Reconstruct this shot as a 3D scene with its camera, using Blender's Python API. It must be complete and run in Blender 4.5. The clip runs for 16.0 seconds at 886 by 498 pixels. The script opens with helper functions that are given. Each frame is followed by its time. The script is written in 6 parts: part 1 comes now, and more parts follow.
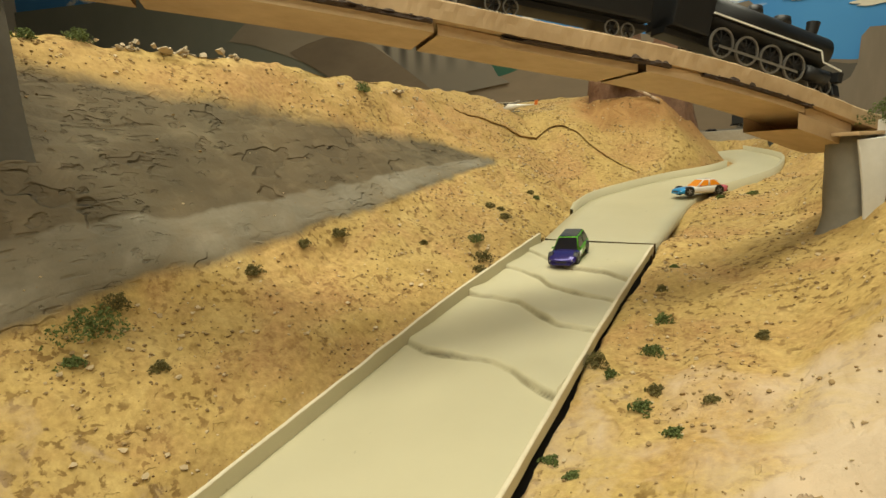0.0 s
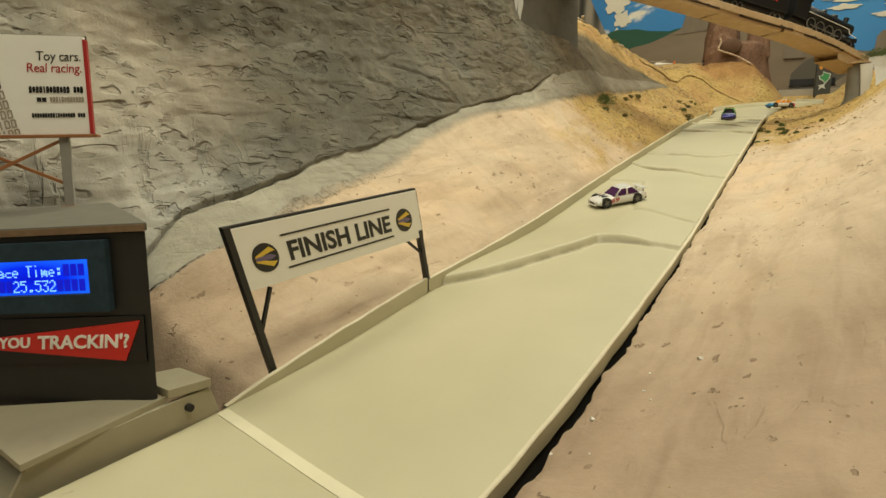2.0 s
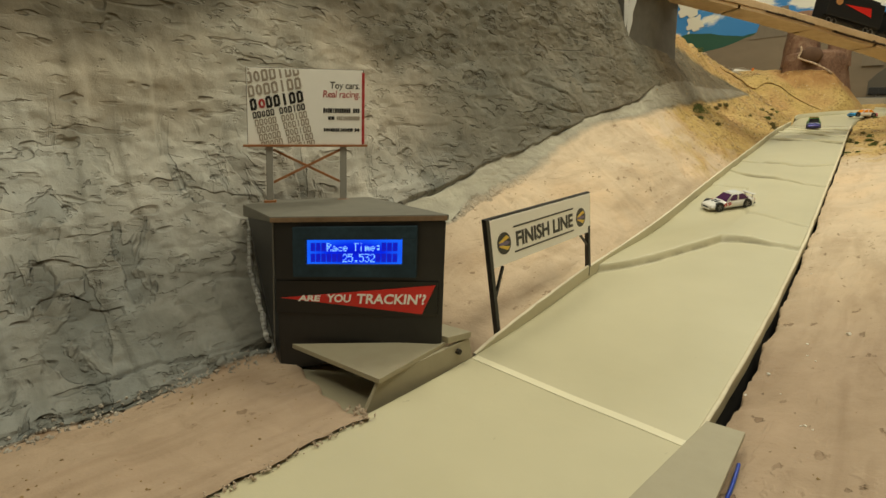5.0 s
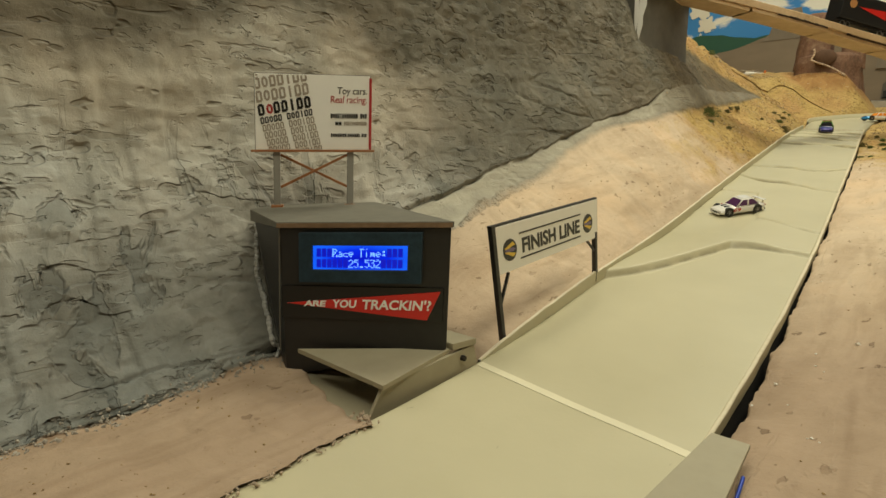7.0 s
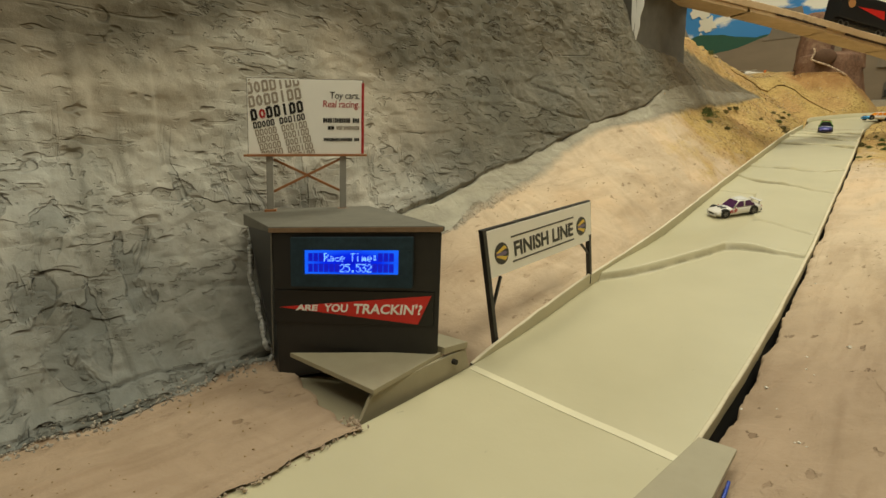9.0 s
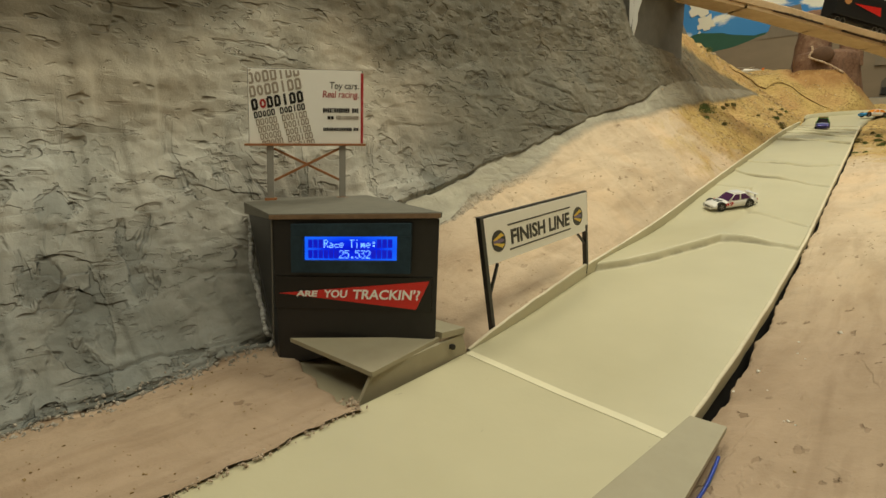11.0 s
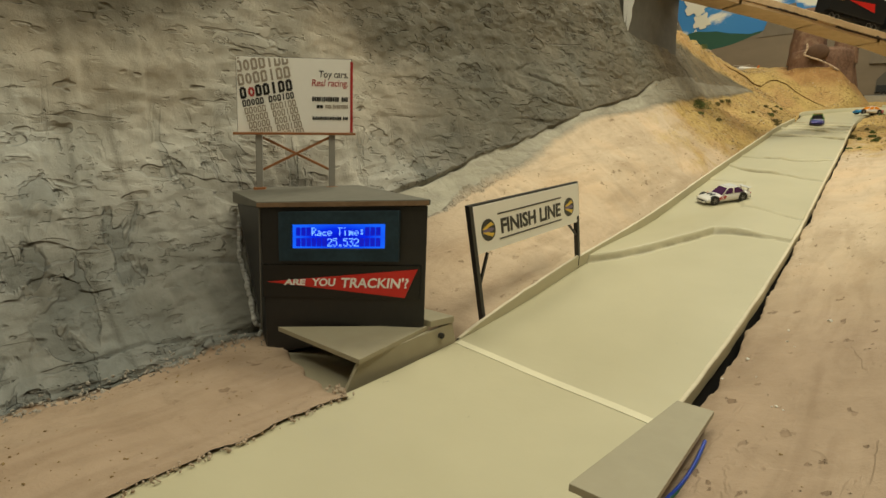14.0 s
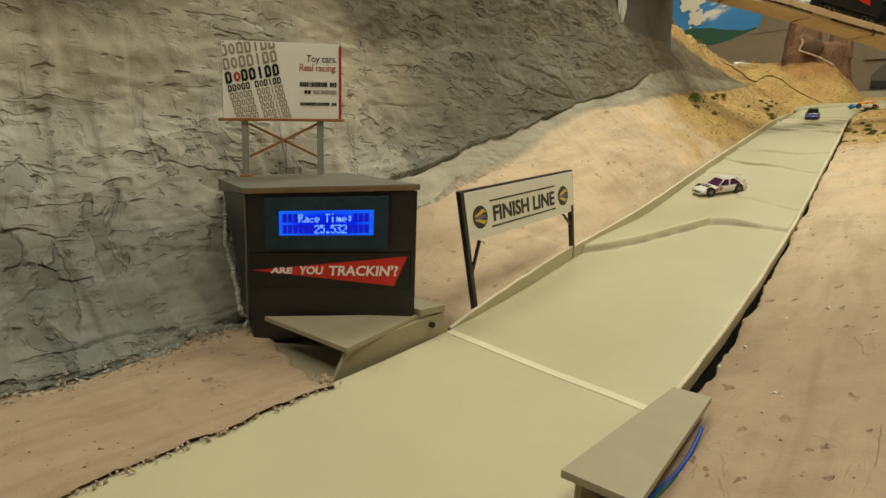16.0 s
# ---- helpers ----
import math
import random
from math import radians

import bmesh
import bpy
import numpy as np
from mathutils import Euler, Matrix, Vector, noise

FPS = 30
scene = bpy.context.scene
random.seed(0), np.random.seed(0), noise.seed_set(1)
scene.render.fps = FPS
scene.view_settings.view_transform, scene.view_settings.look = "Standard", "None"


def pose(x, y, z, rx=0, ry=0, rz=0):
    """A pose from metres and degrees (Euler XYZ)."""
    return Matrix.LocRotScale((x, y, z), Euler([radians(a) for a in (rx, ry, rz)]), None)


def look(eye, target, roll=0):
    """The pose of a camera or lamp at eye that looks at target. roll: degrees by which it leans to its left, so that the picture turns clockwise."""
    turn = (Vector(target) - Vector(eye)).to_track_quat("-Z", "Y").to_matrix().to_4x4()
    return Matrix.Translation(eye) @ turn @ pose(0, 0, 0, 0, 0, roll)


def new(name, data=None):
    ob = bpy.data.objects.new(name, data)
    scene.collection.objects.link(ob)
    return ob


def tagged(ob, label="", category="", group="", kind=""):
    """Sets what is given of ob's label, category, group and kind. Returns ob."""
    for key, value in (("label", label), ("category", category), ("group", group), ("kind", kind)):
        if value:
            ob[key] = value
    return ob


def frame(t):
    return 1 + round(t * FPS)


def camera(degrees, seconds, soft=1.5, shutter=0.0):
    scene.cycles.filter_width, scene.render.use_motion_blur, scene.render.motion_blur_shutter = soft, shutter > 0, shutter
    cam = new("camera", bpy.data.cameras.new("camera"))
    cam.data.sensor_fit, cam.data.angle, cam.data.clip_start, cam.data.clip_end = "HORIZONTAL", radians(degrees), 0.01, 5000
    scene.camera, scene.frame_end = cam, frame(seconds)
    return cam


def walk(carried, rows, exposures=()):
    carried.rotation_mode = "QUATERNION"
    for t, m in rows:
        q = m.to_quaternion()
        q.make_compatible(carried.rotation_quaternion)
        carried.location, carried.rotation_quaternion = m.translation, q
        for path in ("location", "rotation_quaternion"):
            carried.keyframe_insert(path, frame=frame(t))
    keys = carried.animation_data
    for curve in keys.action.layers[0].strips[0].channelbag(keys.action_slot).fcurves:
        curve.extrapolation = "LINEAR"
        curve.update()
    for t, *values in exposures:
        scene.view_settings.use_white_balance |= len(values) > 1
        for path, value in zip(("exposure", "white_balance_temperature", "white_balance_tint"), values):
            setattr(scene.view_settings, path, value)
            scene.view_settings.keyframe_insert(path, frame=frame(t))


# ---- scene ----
cam = camera(75.0, 16.0)
PATH = [
    (0, (0.2716, 0.7457, 0.3335), (-0.2684, 1.5723, 0.1750), -2.88),
    (0.5, (0.2817, 0.4544, 0.2878), (-0.2589, 1.2810, 0.1313), -2.66),
    (1, (0.2837, 0.1489, 0.2440), (-0.2534, 0.9771, 0.0841), -0.96),
    (1.5, (0.2737, 0.0114, 0.1855), (-0.2768, 0.8329, 0.0365), 0.34),
    (2, (0.2881, -0.1911, 0.1489), (-0.2667, 0.6229, -0.0232), 0.71),
    (2.5, (0.2734, -0.2872, 0.1456), (-0.2824, 0.5259, -0.0274), 1.20),
    (3, (0.2658, -0.3339, 0.1375), (-0.3053, 0.4679, -0.0387), 1.68),
    (3.5, (0.2619, -0.3595, 0.1344), (-0.3231, 0.4316, -0.0443), 2.16),
    (4, (0.2492, -0.3644, 0.1356), (-0.3460, 0.4188, -0.0443), 2.49),
    (4.5, (0.2474, -0.3565, 0.1563), (-0.3540, 0.4210, -0.0271), 2.27),
    (7, (0.2491, -0.3524, 0.1651), (-0.3699, 0.4113, -0.0185), 2.33),
    (7.5, (0.2513, -0.3548, 0.1636), (-0.3684, 0.4079, -0.0214), 2.39),
    (8, (0.2513, -0.3502, 0.1626), (-0.3692, 0.4125, -0.0201), 2.29),
    (8.5, (0.2517, -0.3487, 0.1664), (-0.3700, 0.4128, -0.0171), 2.18),
    (9, (0.2560, -0.3477, 0.1688), (-0.3663, 0.4132, -0.0152), 2.12),
    (11.5, (0.2629, -0.3563, 0.1590), (-0.3579, 0.4054, -0.0262), 2.22),
    (12, (0.2611, -0.3600, 0.1581), (-0.3579, 0.4031, -0.0278), 2.29),
    (12.5, (0.2615, -0.3633, 0.1553), (-0.3552, 0.4015, -0.0311), 2.29),
    (13, (0.2645, -0.3563, 0.1522), (-0.3520, 0.4091, -0.0323), 2.27),
    (13.5, (0.2693, -0.3501, 0.1521), (-0.3473, 0.4155, -0.0317), 2.18),
    (14, (0.2678, -0.3483, 0.1514), (-0.3508, 0.4155, -0.0326), 2.22),
    (14.5, (0.2683, -0.3441, 0.1492), (-0.3482, 0.4215, -0.0351), 2.18),
    (15, (0.2690, -0.3432, 0.1469), (-0.3458, 0.4234, -0.0386), 2.15),
    (15.5, (0.2688, -0.3392, 0.1410), (-0.3453, 0.4282, -0.0430), 2.16),
    (16, (0.2658, -0.3386, 0.1402), (-0.3477, 0.4293, -0.0438), 2.11),
]
walk(cam, [(t, look(eye, target, roll)) for t, eye, target, roll in PATH], [(0, 0.24), (0.5, 0.2), (1, 0.08), (1.5, 0.07), (2, 0.14), (2.5, 0.08), (3, 0.05), (3.5, 0.06), (4.5, 0), (16, 0)])

# ---- light ----
world = bpy.data.worlds.new("room_air")
scene.world = world
world.use_nodes = True
world.node_tree.nodes["Background"].inputs[0].default_value = (1.0, 0.86, 0.68, 1)
world.node_tree.nodes["Background"].inputs[1].default_value = 0.16


def lamp(name, eye, target, size, size_y, watts, colour):
    data = bpy.data.lights.new(name, "AREA")
    data.shape, data.size, data.size_y, data.energy, data.color = "RECTANGLE", size, size_y, watts, colour
    ob = new(name, data)
    ob.matrix_world = look(eye, target)
    return ob


WARM = (0.98, 0.94, 0.715)
# Unseen lamps overhead; this one is inferred from which faces are shaded.
lamp("unseen_lamp", (-0.08, 0.72, 1.5), (0.05, 0.62, 0.1), 0.9, 0.25, 9.8, WARM)
# Unseen, put on this side to brighten the rock wall.
lamp("unseen_lamp", (0.62, -0.16, 1.5), (-0.25, -0.08, 0.12), 1.2, 0.3, 10.4, WARM)
# Unseen fill, added for the bracket floor, timer and near sand.
lamp("unseen_lamp", (-0.3, -0.85, 1.5), (-0.12, -0.05, 0.05), 1.0, 0.3, 6.8, WARM)
# Unseen, added to brighten the mural.
lamp("unseen_lamp", (-0.2, 1.65, 1.8), (-0.6, 2.45, 0.6), 1.6, 0.2, 6.2, WARM)
# Unseen fill, added against the bridge's shade.
lamp("unseen_lamp", (0.25, 1.5, 1.6), (0.05, 1.3, 0.2), 0.9, 0.25, 9.8, WARM)


# ---- materials ----
def material(name, roughness=0.7, metallic=0.0, specular=0.5):
    mat = bpy.data.materials.new(name)
    mat.use_nodes = True
    b = mat.node_tree.nodes["Principled BSDF"]
    b.inputs["Roughness"].default_value = roughness
    b.inputs["Metallic"].default_value = metallic
    b.inputs["Specular IOR Level"].default_value = specular
    return mat, mat.node_tree.nodes, mat.node_tree.links, b


def ramp(nodes, links, fac, stops):
    r = nodes.new("ShaderNodeValToRGB")
    while len(r.color_ramp.elements) < len(stops):
        r.color_ramp.elements.new(0.5)
    for e, (pos, col) in zip(r.color_ramp.elements, stops):
        e.position, e.color = pos, (*col, 1)
    links.new(fac, r.inputs[0])
    return r.outputs[0]


def noise_tex(nodes, links, scale, detail=5, rough=0.6, stretch=None, distort=0.0):
    co = nodes.new("ShaderNodeTexCoord")
    n = nodes.new("ShaderNodeTexNoise")
    n.inputs["Scale"].default_value, n.inputs["Detail"].default_value = scale, detail
    n.inputs["Roughness"].default_value, n.inputs["Distortion"].default_value = rough, distort
    if stretch:
        m = nodes.new("ShaderNodeMapping")
        m.inputs["Scale"].default_value = stretch
        links.new(co.outputs["Object"], m.inputs[0])
        links.new(m.outputs[0], n.inputs[0])
    else:
        links.new(co.outputs["Object"], n.inputs[0])
    return n.outputs["Fac"]


def blend(nodes, links, fac, a, b, mode="MIX"):
    m = nodes.new("ShaderNodeMix")
    m.data_type, m.blend_type = "RGBA", mode
    for value, sock in ((fac, m.inputs[0]), (a, m.inputs[6]), (b, m.inputs[7])):
        if isinstance(value, (int, float)):
            sock.default_value = value
        elif isinstance(value, tuple):
            sock.default_value = (*value, 1)
        else:
            links.new(value, sock)
    return m.outputs[2]


def bump(nodes, links, b, heights, distance=0.002):
    """Chains (height, strength, own distance) into the normal."""
    last = None
    for h, strength, *own in heights:
        n = nodes.new("ShaderNodeBump")
        n.invert = strength < 0
        n.inputs["Strength"].default_value, n.inputs["Distance"].default_value = abs(strength), own[0] if own else distance
        links.new(h, n.inputs["Height"])
        if last:
            links.new(last, n.inputs["Normal"])
        last = n.outputs[0]
    links.new(last, b.inputs["Normal"])


def speckled(name, dark, light, scale=60.0, roughness=0.7, metallic=0.0, relief=0.15, stretch=None, specular=0.5):
    mat, nodes, links, b = material(name, roughness, metallic, specular)
    big = noise_tex(nodes, links, scale * 0.12, 4, 0.6, stretch)
    fine = noise_tex(nodes, links, scale, 6, 0.65, stretch)
    mid = tuple((p + q) / 2 for p, q in zip(dark, light))
    c1 = ramp(nodes, links, big, [(0.3, dark), (0.7, light)])
    c2 = ramp(nodes, links, fine, [(0.3, dark), (0.7, light)])
    links.new(blend(nodes, links, 0.45, c1, c2), b.inputs["Base Color"])
    bump(nodes, links, b, [(fine, relief)], 0.001)
    return mat


def plain(name, colour, roughness=0.5, metallic=0.0, spread=0.12, scale=140.0):
    dark = tuple(c * (1 - spread) for c in colour)
    return speckled(name, dark, tuple(min(1, c * (1 + spread)) for c in colour), scale, roughness, metallic, 0.05)


def ground_material():
    """Painted plaster ground: rose sand, ochre soil and grey rock, told apart by the paint attributes of the mesh; some
    shade is put into the rock colour.
    """
    mat, nodes, links, b = material("painted_plaster", 0.8, 0.0, 0.3)
    wide = noise_tex(nodes, links, 5.0, 6, 0.6)
    mid = noise_tex(nodes, links, 26.0, 7, 0.62, None, 0.6)
    fine = noise_tex(nodes, links, 210.0, 4, 0.7)
    brush = noise_tex(nodes, links, 30.0, 6, 0.62, (0.6, 0.45, 1.6), 1.4)
    sand = ramp(nodes, links, wide, [(0.25, (0.50, 0.385, 0.265)), (0.55, (0.60, 0.475, 0.34)), (0.8, (0.66, 0.535, 0.385))])
    sand = blend(nodes, links, 0.35, sand, ramp(nodes, links, mid, [(0.3, (0.43, 0.32, 0.215)), (0.65, (0.69, 0.56, 0.41))]))
    ochre = ramp(nodes, links, mid, [(0.25, (0.27, 0.17, 0.05)), (0.5, (0.46, 0.315, 0.10)), (0.75, (0.56, 0.415, 0.17))])
    ochre = blend(nodes, links, 0.4, ochre, ramp(nodes, links, fine, [(0.3, (0.22, 0.135, 0.045)), (0.65, (0.60, 0.43, 0.17))]))
    rock = ramp(nodes, links, brush, [(0.22, (0.43, 0.382, 0.31)), (0.5, (0.505, 0.452, 0.37)), (0.8, (0.575, 0.52, 0.43))])
    tint = ramp(nodes, links, wide, [(0.36, (0.53, 0.455, 0.35)), (0.5, (0.46, 0.43, 0.355)), (0.64, (0.345, 0.375, 0.35))])
    rock = blend(nodes, links, 0.45, rock, tint)
    def mask(scale, lo, hi, stretch=None, distort=0.3, detail=3):
        return ramp(nodes, links, noise_tex(nodes, links, scale, detail, 0.55, stretch, distort), [(lo, (0, 0, 0)), (hi, (1, 1, 1))])

    def both(a, b):
        return blend(nodes, links, 1.0, a, b, "MULTIPLY")

    co = nodes.new("ShaderNodeTexCoord")
    xyz = nodes.new("ShaderNodeSeparateXYZ")
    links.new(co.outputs["Object"], xyz.inputs[0])
    low = ramp(nodes, links, xyz.outputs["Z"], [(0.11, (1, 1, 1)), (0.19, (0, 0, 0))])
    pits = both(mask(34.0, 0.58, 0.61, (0.8, 0.6, 1.25), 0.15, 2), mask(8.0, 0.42, 0.5, (1, 0.7, 1.6)))
    dents = both(mask(75.0, 0.60, 0.64, (0.8, 0.62, 1.3), 0.15, 2), mask(12.0, 0.44, 0.54))
    flaps = mask(17.0, 0.44, 0.56, (0.8, 0.42, 1.8), 0.2, 3)
    streams = both(both(mask(30.0, 0.53, 0.57, (1, 1.0, 0.26), 0.7, 4), mask(9.0, 0.42, 0.52)), low)
    seams = ramp(nodes, links, noise_tex(nodes, links, 8.0, 2, 0.5, (0.5, 0.3, 2.7), 0.15), [(0.485, (0, 0, 0)), (0.497, (1, 1, 1)), (0.503, (1, 1, 1)), (0.508, (0, 0, 0))])
    seams = both(seams, mask(7.0, 0.60, 0.65, (1, 0.6, 1.2)))
    nicks = both(mask(64.0, 0.62, 0.66, (0.7, 0.35, 1.9), 0.1, 2), mask(6.0, 0.42, 0.52))
    scars = both(mask(120.0, 0.60, 0.63, (0.8, 0.5, 1.2), 0.2, 3), mask(10.0, 0.48, 0.56))
    smear = ramp(nodes, links, noise_tex(nodes, links, 11.0, 5, 0.6, (1.0, 1.0, 0.55), 0.6), [(0.36, (0.74, 0.75, 0.74)), (0.54, (1, 1, 1)), (0.7, (1.06, 1.04, 1.0))])
    rock = blend(nodes, links, 0.85, rock, smear, "MULTIPLY")
    cold = ramp(nodes, links, xyz.outputs["Z"], [(0.05, (1, 1, 1)), (0.2, (0, 0, 0))])
    rock = blend(nodes, links, cold, rock, blend(nodes, links, 1.0, rock, (0.97, 1.08, 1.24), "MULTIPLY"))
    # Pits, dents, seams, nicks and scars carry painted shade; streams are darker drips.
    for where, paint, much in ((flaps, (0.95, 0.95, 0.95), 1.0), (pits, (0.84, 0.83, 0.81), 1.0), (dents, (0.86, 0.85, 0.83), 1.0), (streams, (0.74, 0.76, 0.77), 1.0), (seams, (0.7, 0.68, 0.66), 1.0), (nicks, (0.82, 0.81, 0.79), 1.0), (scars, (0.80, 0.79, 0.77), 1.0)):
        rock = blend(nodes, links, where, rock, blend(nodes, links, much, rock, paint, "MULTIPLY"))

    def attr(name, jitter, lo, hi):
        a = nodes.new("ShaderNodeAttribute")
        a.attribute_name = name
        j = nodes.new("ShaderNodeMath")
        j.operation = "MULTIPLY_ADD"
        links.new(mid, j.inputs[0])
        j.inputs[1].default_value, j.inputs[2].default_value = jitter, -jitter / 2
        s = nodes.new("ShaderNodeMath")
        s.operation = "ADD"
        links.new(a.outputs["Fac"], s.inputs[0])
        links.new(j.outputs[0], s.inputs[1])
        return ramp(nodes, links, s.outputs[0], [(lo, (0, 0, 0)), (hi, (1, 1, 1))])

    orange = ramp(nodes, links, noise_tex(nodes, links, 9.0, 5, 0.6, (1.0, 0.6, 1.0), 0.5), [(0.48, (0, 0, 0)), (0.68, (1, 1, 1))])
    flakes = both(mask(42.0, 0.55, 0.565, (1.2, 0.7, 1.0), 0.5, 5), mask(9.0, 0.52, 0.6))
    sand = blend(nodes, links, flakes, sand, blend(nodes, links, 0.3, sand, (0.68, 0.56, 0.41)))
    sand = blend(nodes, links, orange, sand, (0.66, 0.495, 0.33))
    clods = both(mask(150.0, 0.54, 0.60, None, 0.3, 5), mask(24.0, 0.42, 0.56))
    ochre = blend(nodes, links, clods, ochre, blend(nodes, links, 1.0, ochre, (0.46, 0.40, 0.33), "MULTIPLY"))
    rust = ramp(nodes, links, noise_tex(nodes, links, 11.0, 5, 0.6, None, 0.6), [(0.45, (0, 0, 0)), (0.66, (0.8, 0.8, 0.8))])
    ochre = blend(nodes, links, rust, ochre, ramp(nodes, links, fine, [(0.3, (0.26, 0.13, 0.05)), (0.65, (0.52, 0.32, 0.13))]))
    specks = both(mask(105.0, 0.655, 0.68, (1.0, 0.55, 1.0), 0.2, 3), mask(9.0, 0.42, 0.54))
    scuff = ramp(nodes, links, noise_tex(nodes, links, 60.0, 5, 0.7, (1.6, 0.5, 1.0), 1.0), [(0.60, (1, 1, 1)), (0.70, (0.82, 0.79, 0.76))])
    sand = blend(nodes, links, 0.7, sand, scuff, "MULTIPLY")
    streak = ramp(nodes, links, noise_tex(nodes, links, 40.0, 5, 0.6, (1.0, 0.12, 1.0), 0.5), [(0.36, (0.74, 0.70, 0.66)), (0.52, (1, 1, 1)), (0.72, (1.07, 1.06, 1.05))])
    brown = blend(nodes, links, 0.5, ramp(nodes, links, wide, [(0.3, (0.34, 0.245, 0.168)), (0.7, (0.45, 0.335, 0.238))]), ramp(nodes, links, mid, [(0.3, (0.32, 0.23, 0.155)), (0.7, (0.47, 0.35, 0.25))]))
    ochre = blend(nodes, links, attr("rust", 0.6, 0.2, 0.8), ochre, ramp(nodes, links, mid, [(0.3, (0.26, 0.125, 0.04)), (0.7, (0.46, 0.27, 0.10))]))
    sand = blend(nodes, links, attr("brown", 0.5, 0.1, 0.9), sand, brown)
    sand = blend(nodes, links, 0.55, sand, streak, "MULTIPLY")
    sand = blend(nodes, links, specks, sand, blend(nodes, links, 1.0, sand, (0.62, 0.58, 0.54), "MULTIPLY"))
    col = blend(nodes, links, attr("ochre", 0.9, 0.34, 0.66), sand, ochre)
    rockness = attr("rock", 0.7, 0.3, 0.72)
    # Slate: blue-grey foot paint, painted shade towards the pier, and a darker top.
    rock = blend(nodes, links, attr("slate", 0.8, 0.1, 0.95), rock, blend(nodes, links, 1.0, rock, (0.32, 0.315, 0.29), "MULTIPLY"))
    # Rock gets warmer along y, and is darkened in place of weaker light.
    dim_warm = nodes.new("ShaderNodeAttribute")
    dim_warm.attribute_name = "ochre"
    rock = blend(nodes, links, dim_warm.outputs["Fac"], rock, blend(nodes, links, 1.0, rock, (0.86, 0.73, 0.55), "MULTIPLY"))
    pale = ramp(nodes, links, brush, [(0.3, (0.30, 0.28, 0.225)), (0.7, (0.46, 0.43, 0.345))])
    rock = blend(nodes, links, attr("wash", 0.5, 0.2, 0.8), rock, pale)
    col = blend(nodes, links, rockness, col, rock)
    border = ramp(nodes, links, rockness, [(0.0, (0, 0, 0)), (0.12, (1, 1, 1)), (0.75, (1, 1, 1)), (1.0, (0, 0, 0))])
    near = ramp(nodes, links, xyz.outputs["Z"], [(0.06, (1, 1, 1)), (0.14, (0, 0, 0))])
    grit = mask(130.0, 0.45, 0.58, None, 0.4, 5)
    crumbs = both(both(border, near), grit)
    col = blend(nodes, links, crumbs, col, ramp(nodes, links, fine, [(0.3, (0.27, 0.21, 0.15)), (0.7, (0.50, 0.45, 0.37))]))
    links.new(col, b.inputs["Base Color"])
    bare = nodes.new("ShaderNodeMath")
    bare.operation = "MULTIPLY"
    smoothed = ramp(nodes, links, attr("wash", 0.3, 0.1, 0.6), [(0.0, (1, 1, 1)), (1.0, (0.2, 0.2, 0.2))])
    links.new(rockness, bare.inputs[0])
    links.new(smoothed, bare.inputs[1])

    def on_rock(height):
        return both(height, bare.outputs[0])

    trowel = both(mask(16.0, 0.49, 0.51, (1.6, 0.45, 1.0), 0.5, 5), mask(6.0, 0.45, 0.55))
    lumps = noise_tex(nodes, links, 58.0, 5, 0.6, (0.8, 0.6, 1.3), 0.4)
    bump(nodes, links, b, [(mid, 0.35), (fine, 0.22), (on_rock(lumps), 0.32, 0.0018), (on_rock(flaps), 0.4, 0.0014), (on_rock(pits), -1.0, 0.0024), (on_rock(dents), -1.0, 0.0018), (on_rock(scars), -1.0, 0.0014), (crumbs, 1.0, 0.003), (specks, -0.8, 0.0012), (on_rock(streams), -1.0, 0.0016), (on_rock(seams), -0.8, 0.0026), (on_rock(nicks), -1.0, 0.0013), (trowel, 0.6, 0.0008), (flakes, -0.3, 0.0005)], 0.004)
    return mat


def track_material():
    """Cream track paint with small scuffs; the shade of the creases is painted in."""
    mat, nodes, links, b = material("track_paint", 0.45, 0.0, 0.4)
    big = noise_tex(nodes, links, 5.0, 4, 0.6)
    fine = noise_tex(nodes, links, 150.0, 4, 0.6)
    col = ramp(nodes, links, big, [(0.3, (0.47, 0.43, 0.285)), (0.7, (0.55, 0.505, 0.345))])
    spot = ramp(nodes, links, noise_tex(nodes, links, 160.0, 3, 0.6, (1.3, 0.6, 1)), [(0.70, (0, 0, 0)), (0.76, (0.7, 0.7, 0.7))])
    where = ramp(nodes, links, noise_tex(nodes, links, 7.0, 3, 0.5), [(0.5, (0, 0, 0)), (0.65, (1, 1, 1))])
    col = blend(nodes, links, blend(nodes, links, 1.0, spot, where, "MULTIPLY"), col, (0.27, 0.24, 0.15))
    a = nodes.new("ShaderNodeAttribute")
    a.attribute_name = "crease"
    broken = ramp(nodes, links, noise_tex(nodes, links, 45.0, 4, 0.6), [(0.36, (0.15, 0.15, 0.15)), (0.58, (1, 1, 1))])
    # Crease lines darken the colour to draw the shade under each rib.
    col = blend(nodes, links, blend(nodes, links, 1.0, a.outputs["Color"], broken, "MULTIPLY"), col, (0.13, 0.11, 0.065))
    links.new(col, b.inputs["Base Color"])
    bump(nodes, links, b, [(big, 0.1), (fine, 0.06)], 0.002)
    return mat


GROUND = ground_material()
TRACK = track_material()
TRACK_EDGE = speckled("raw_board_edge", (0.55, 0.48, 0.34), (0.72, 0.66, 0.50), 120.0, 0.7)
BRACKET = speckled("tan_board_paint", (0.30, 0.265, 0.18), (0.37, 0.33, 0.23), 60.0, 0.55)
LINE = plain("cream_line", (0.70, 0.65, 0.47), 0.5, 0, 0.05)
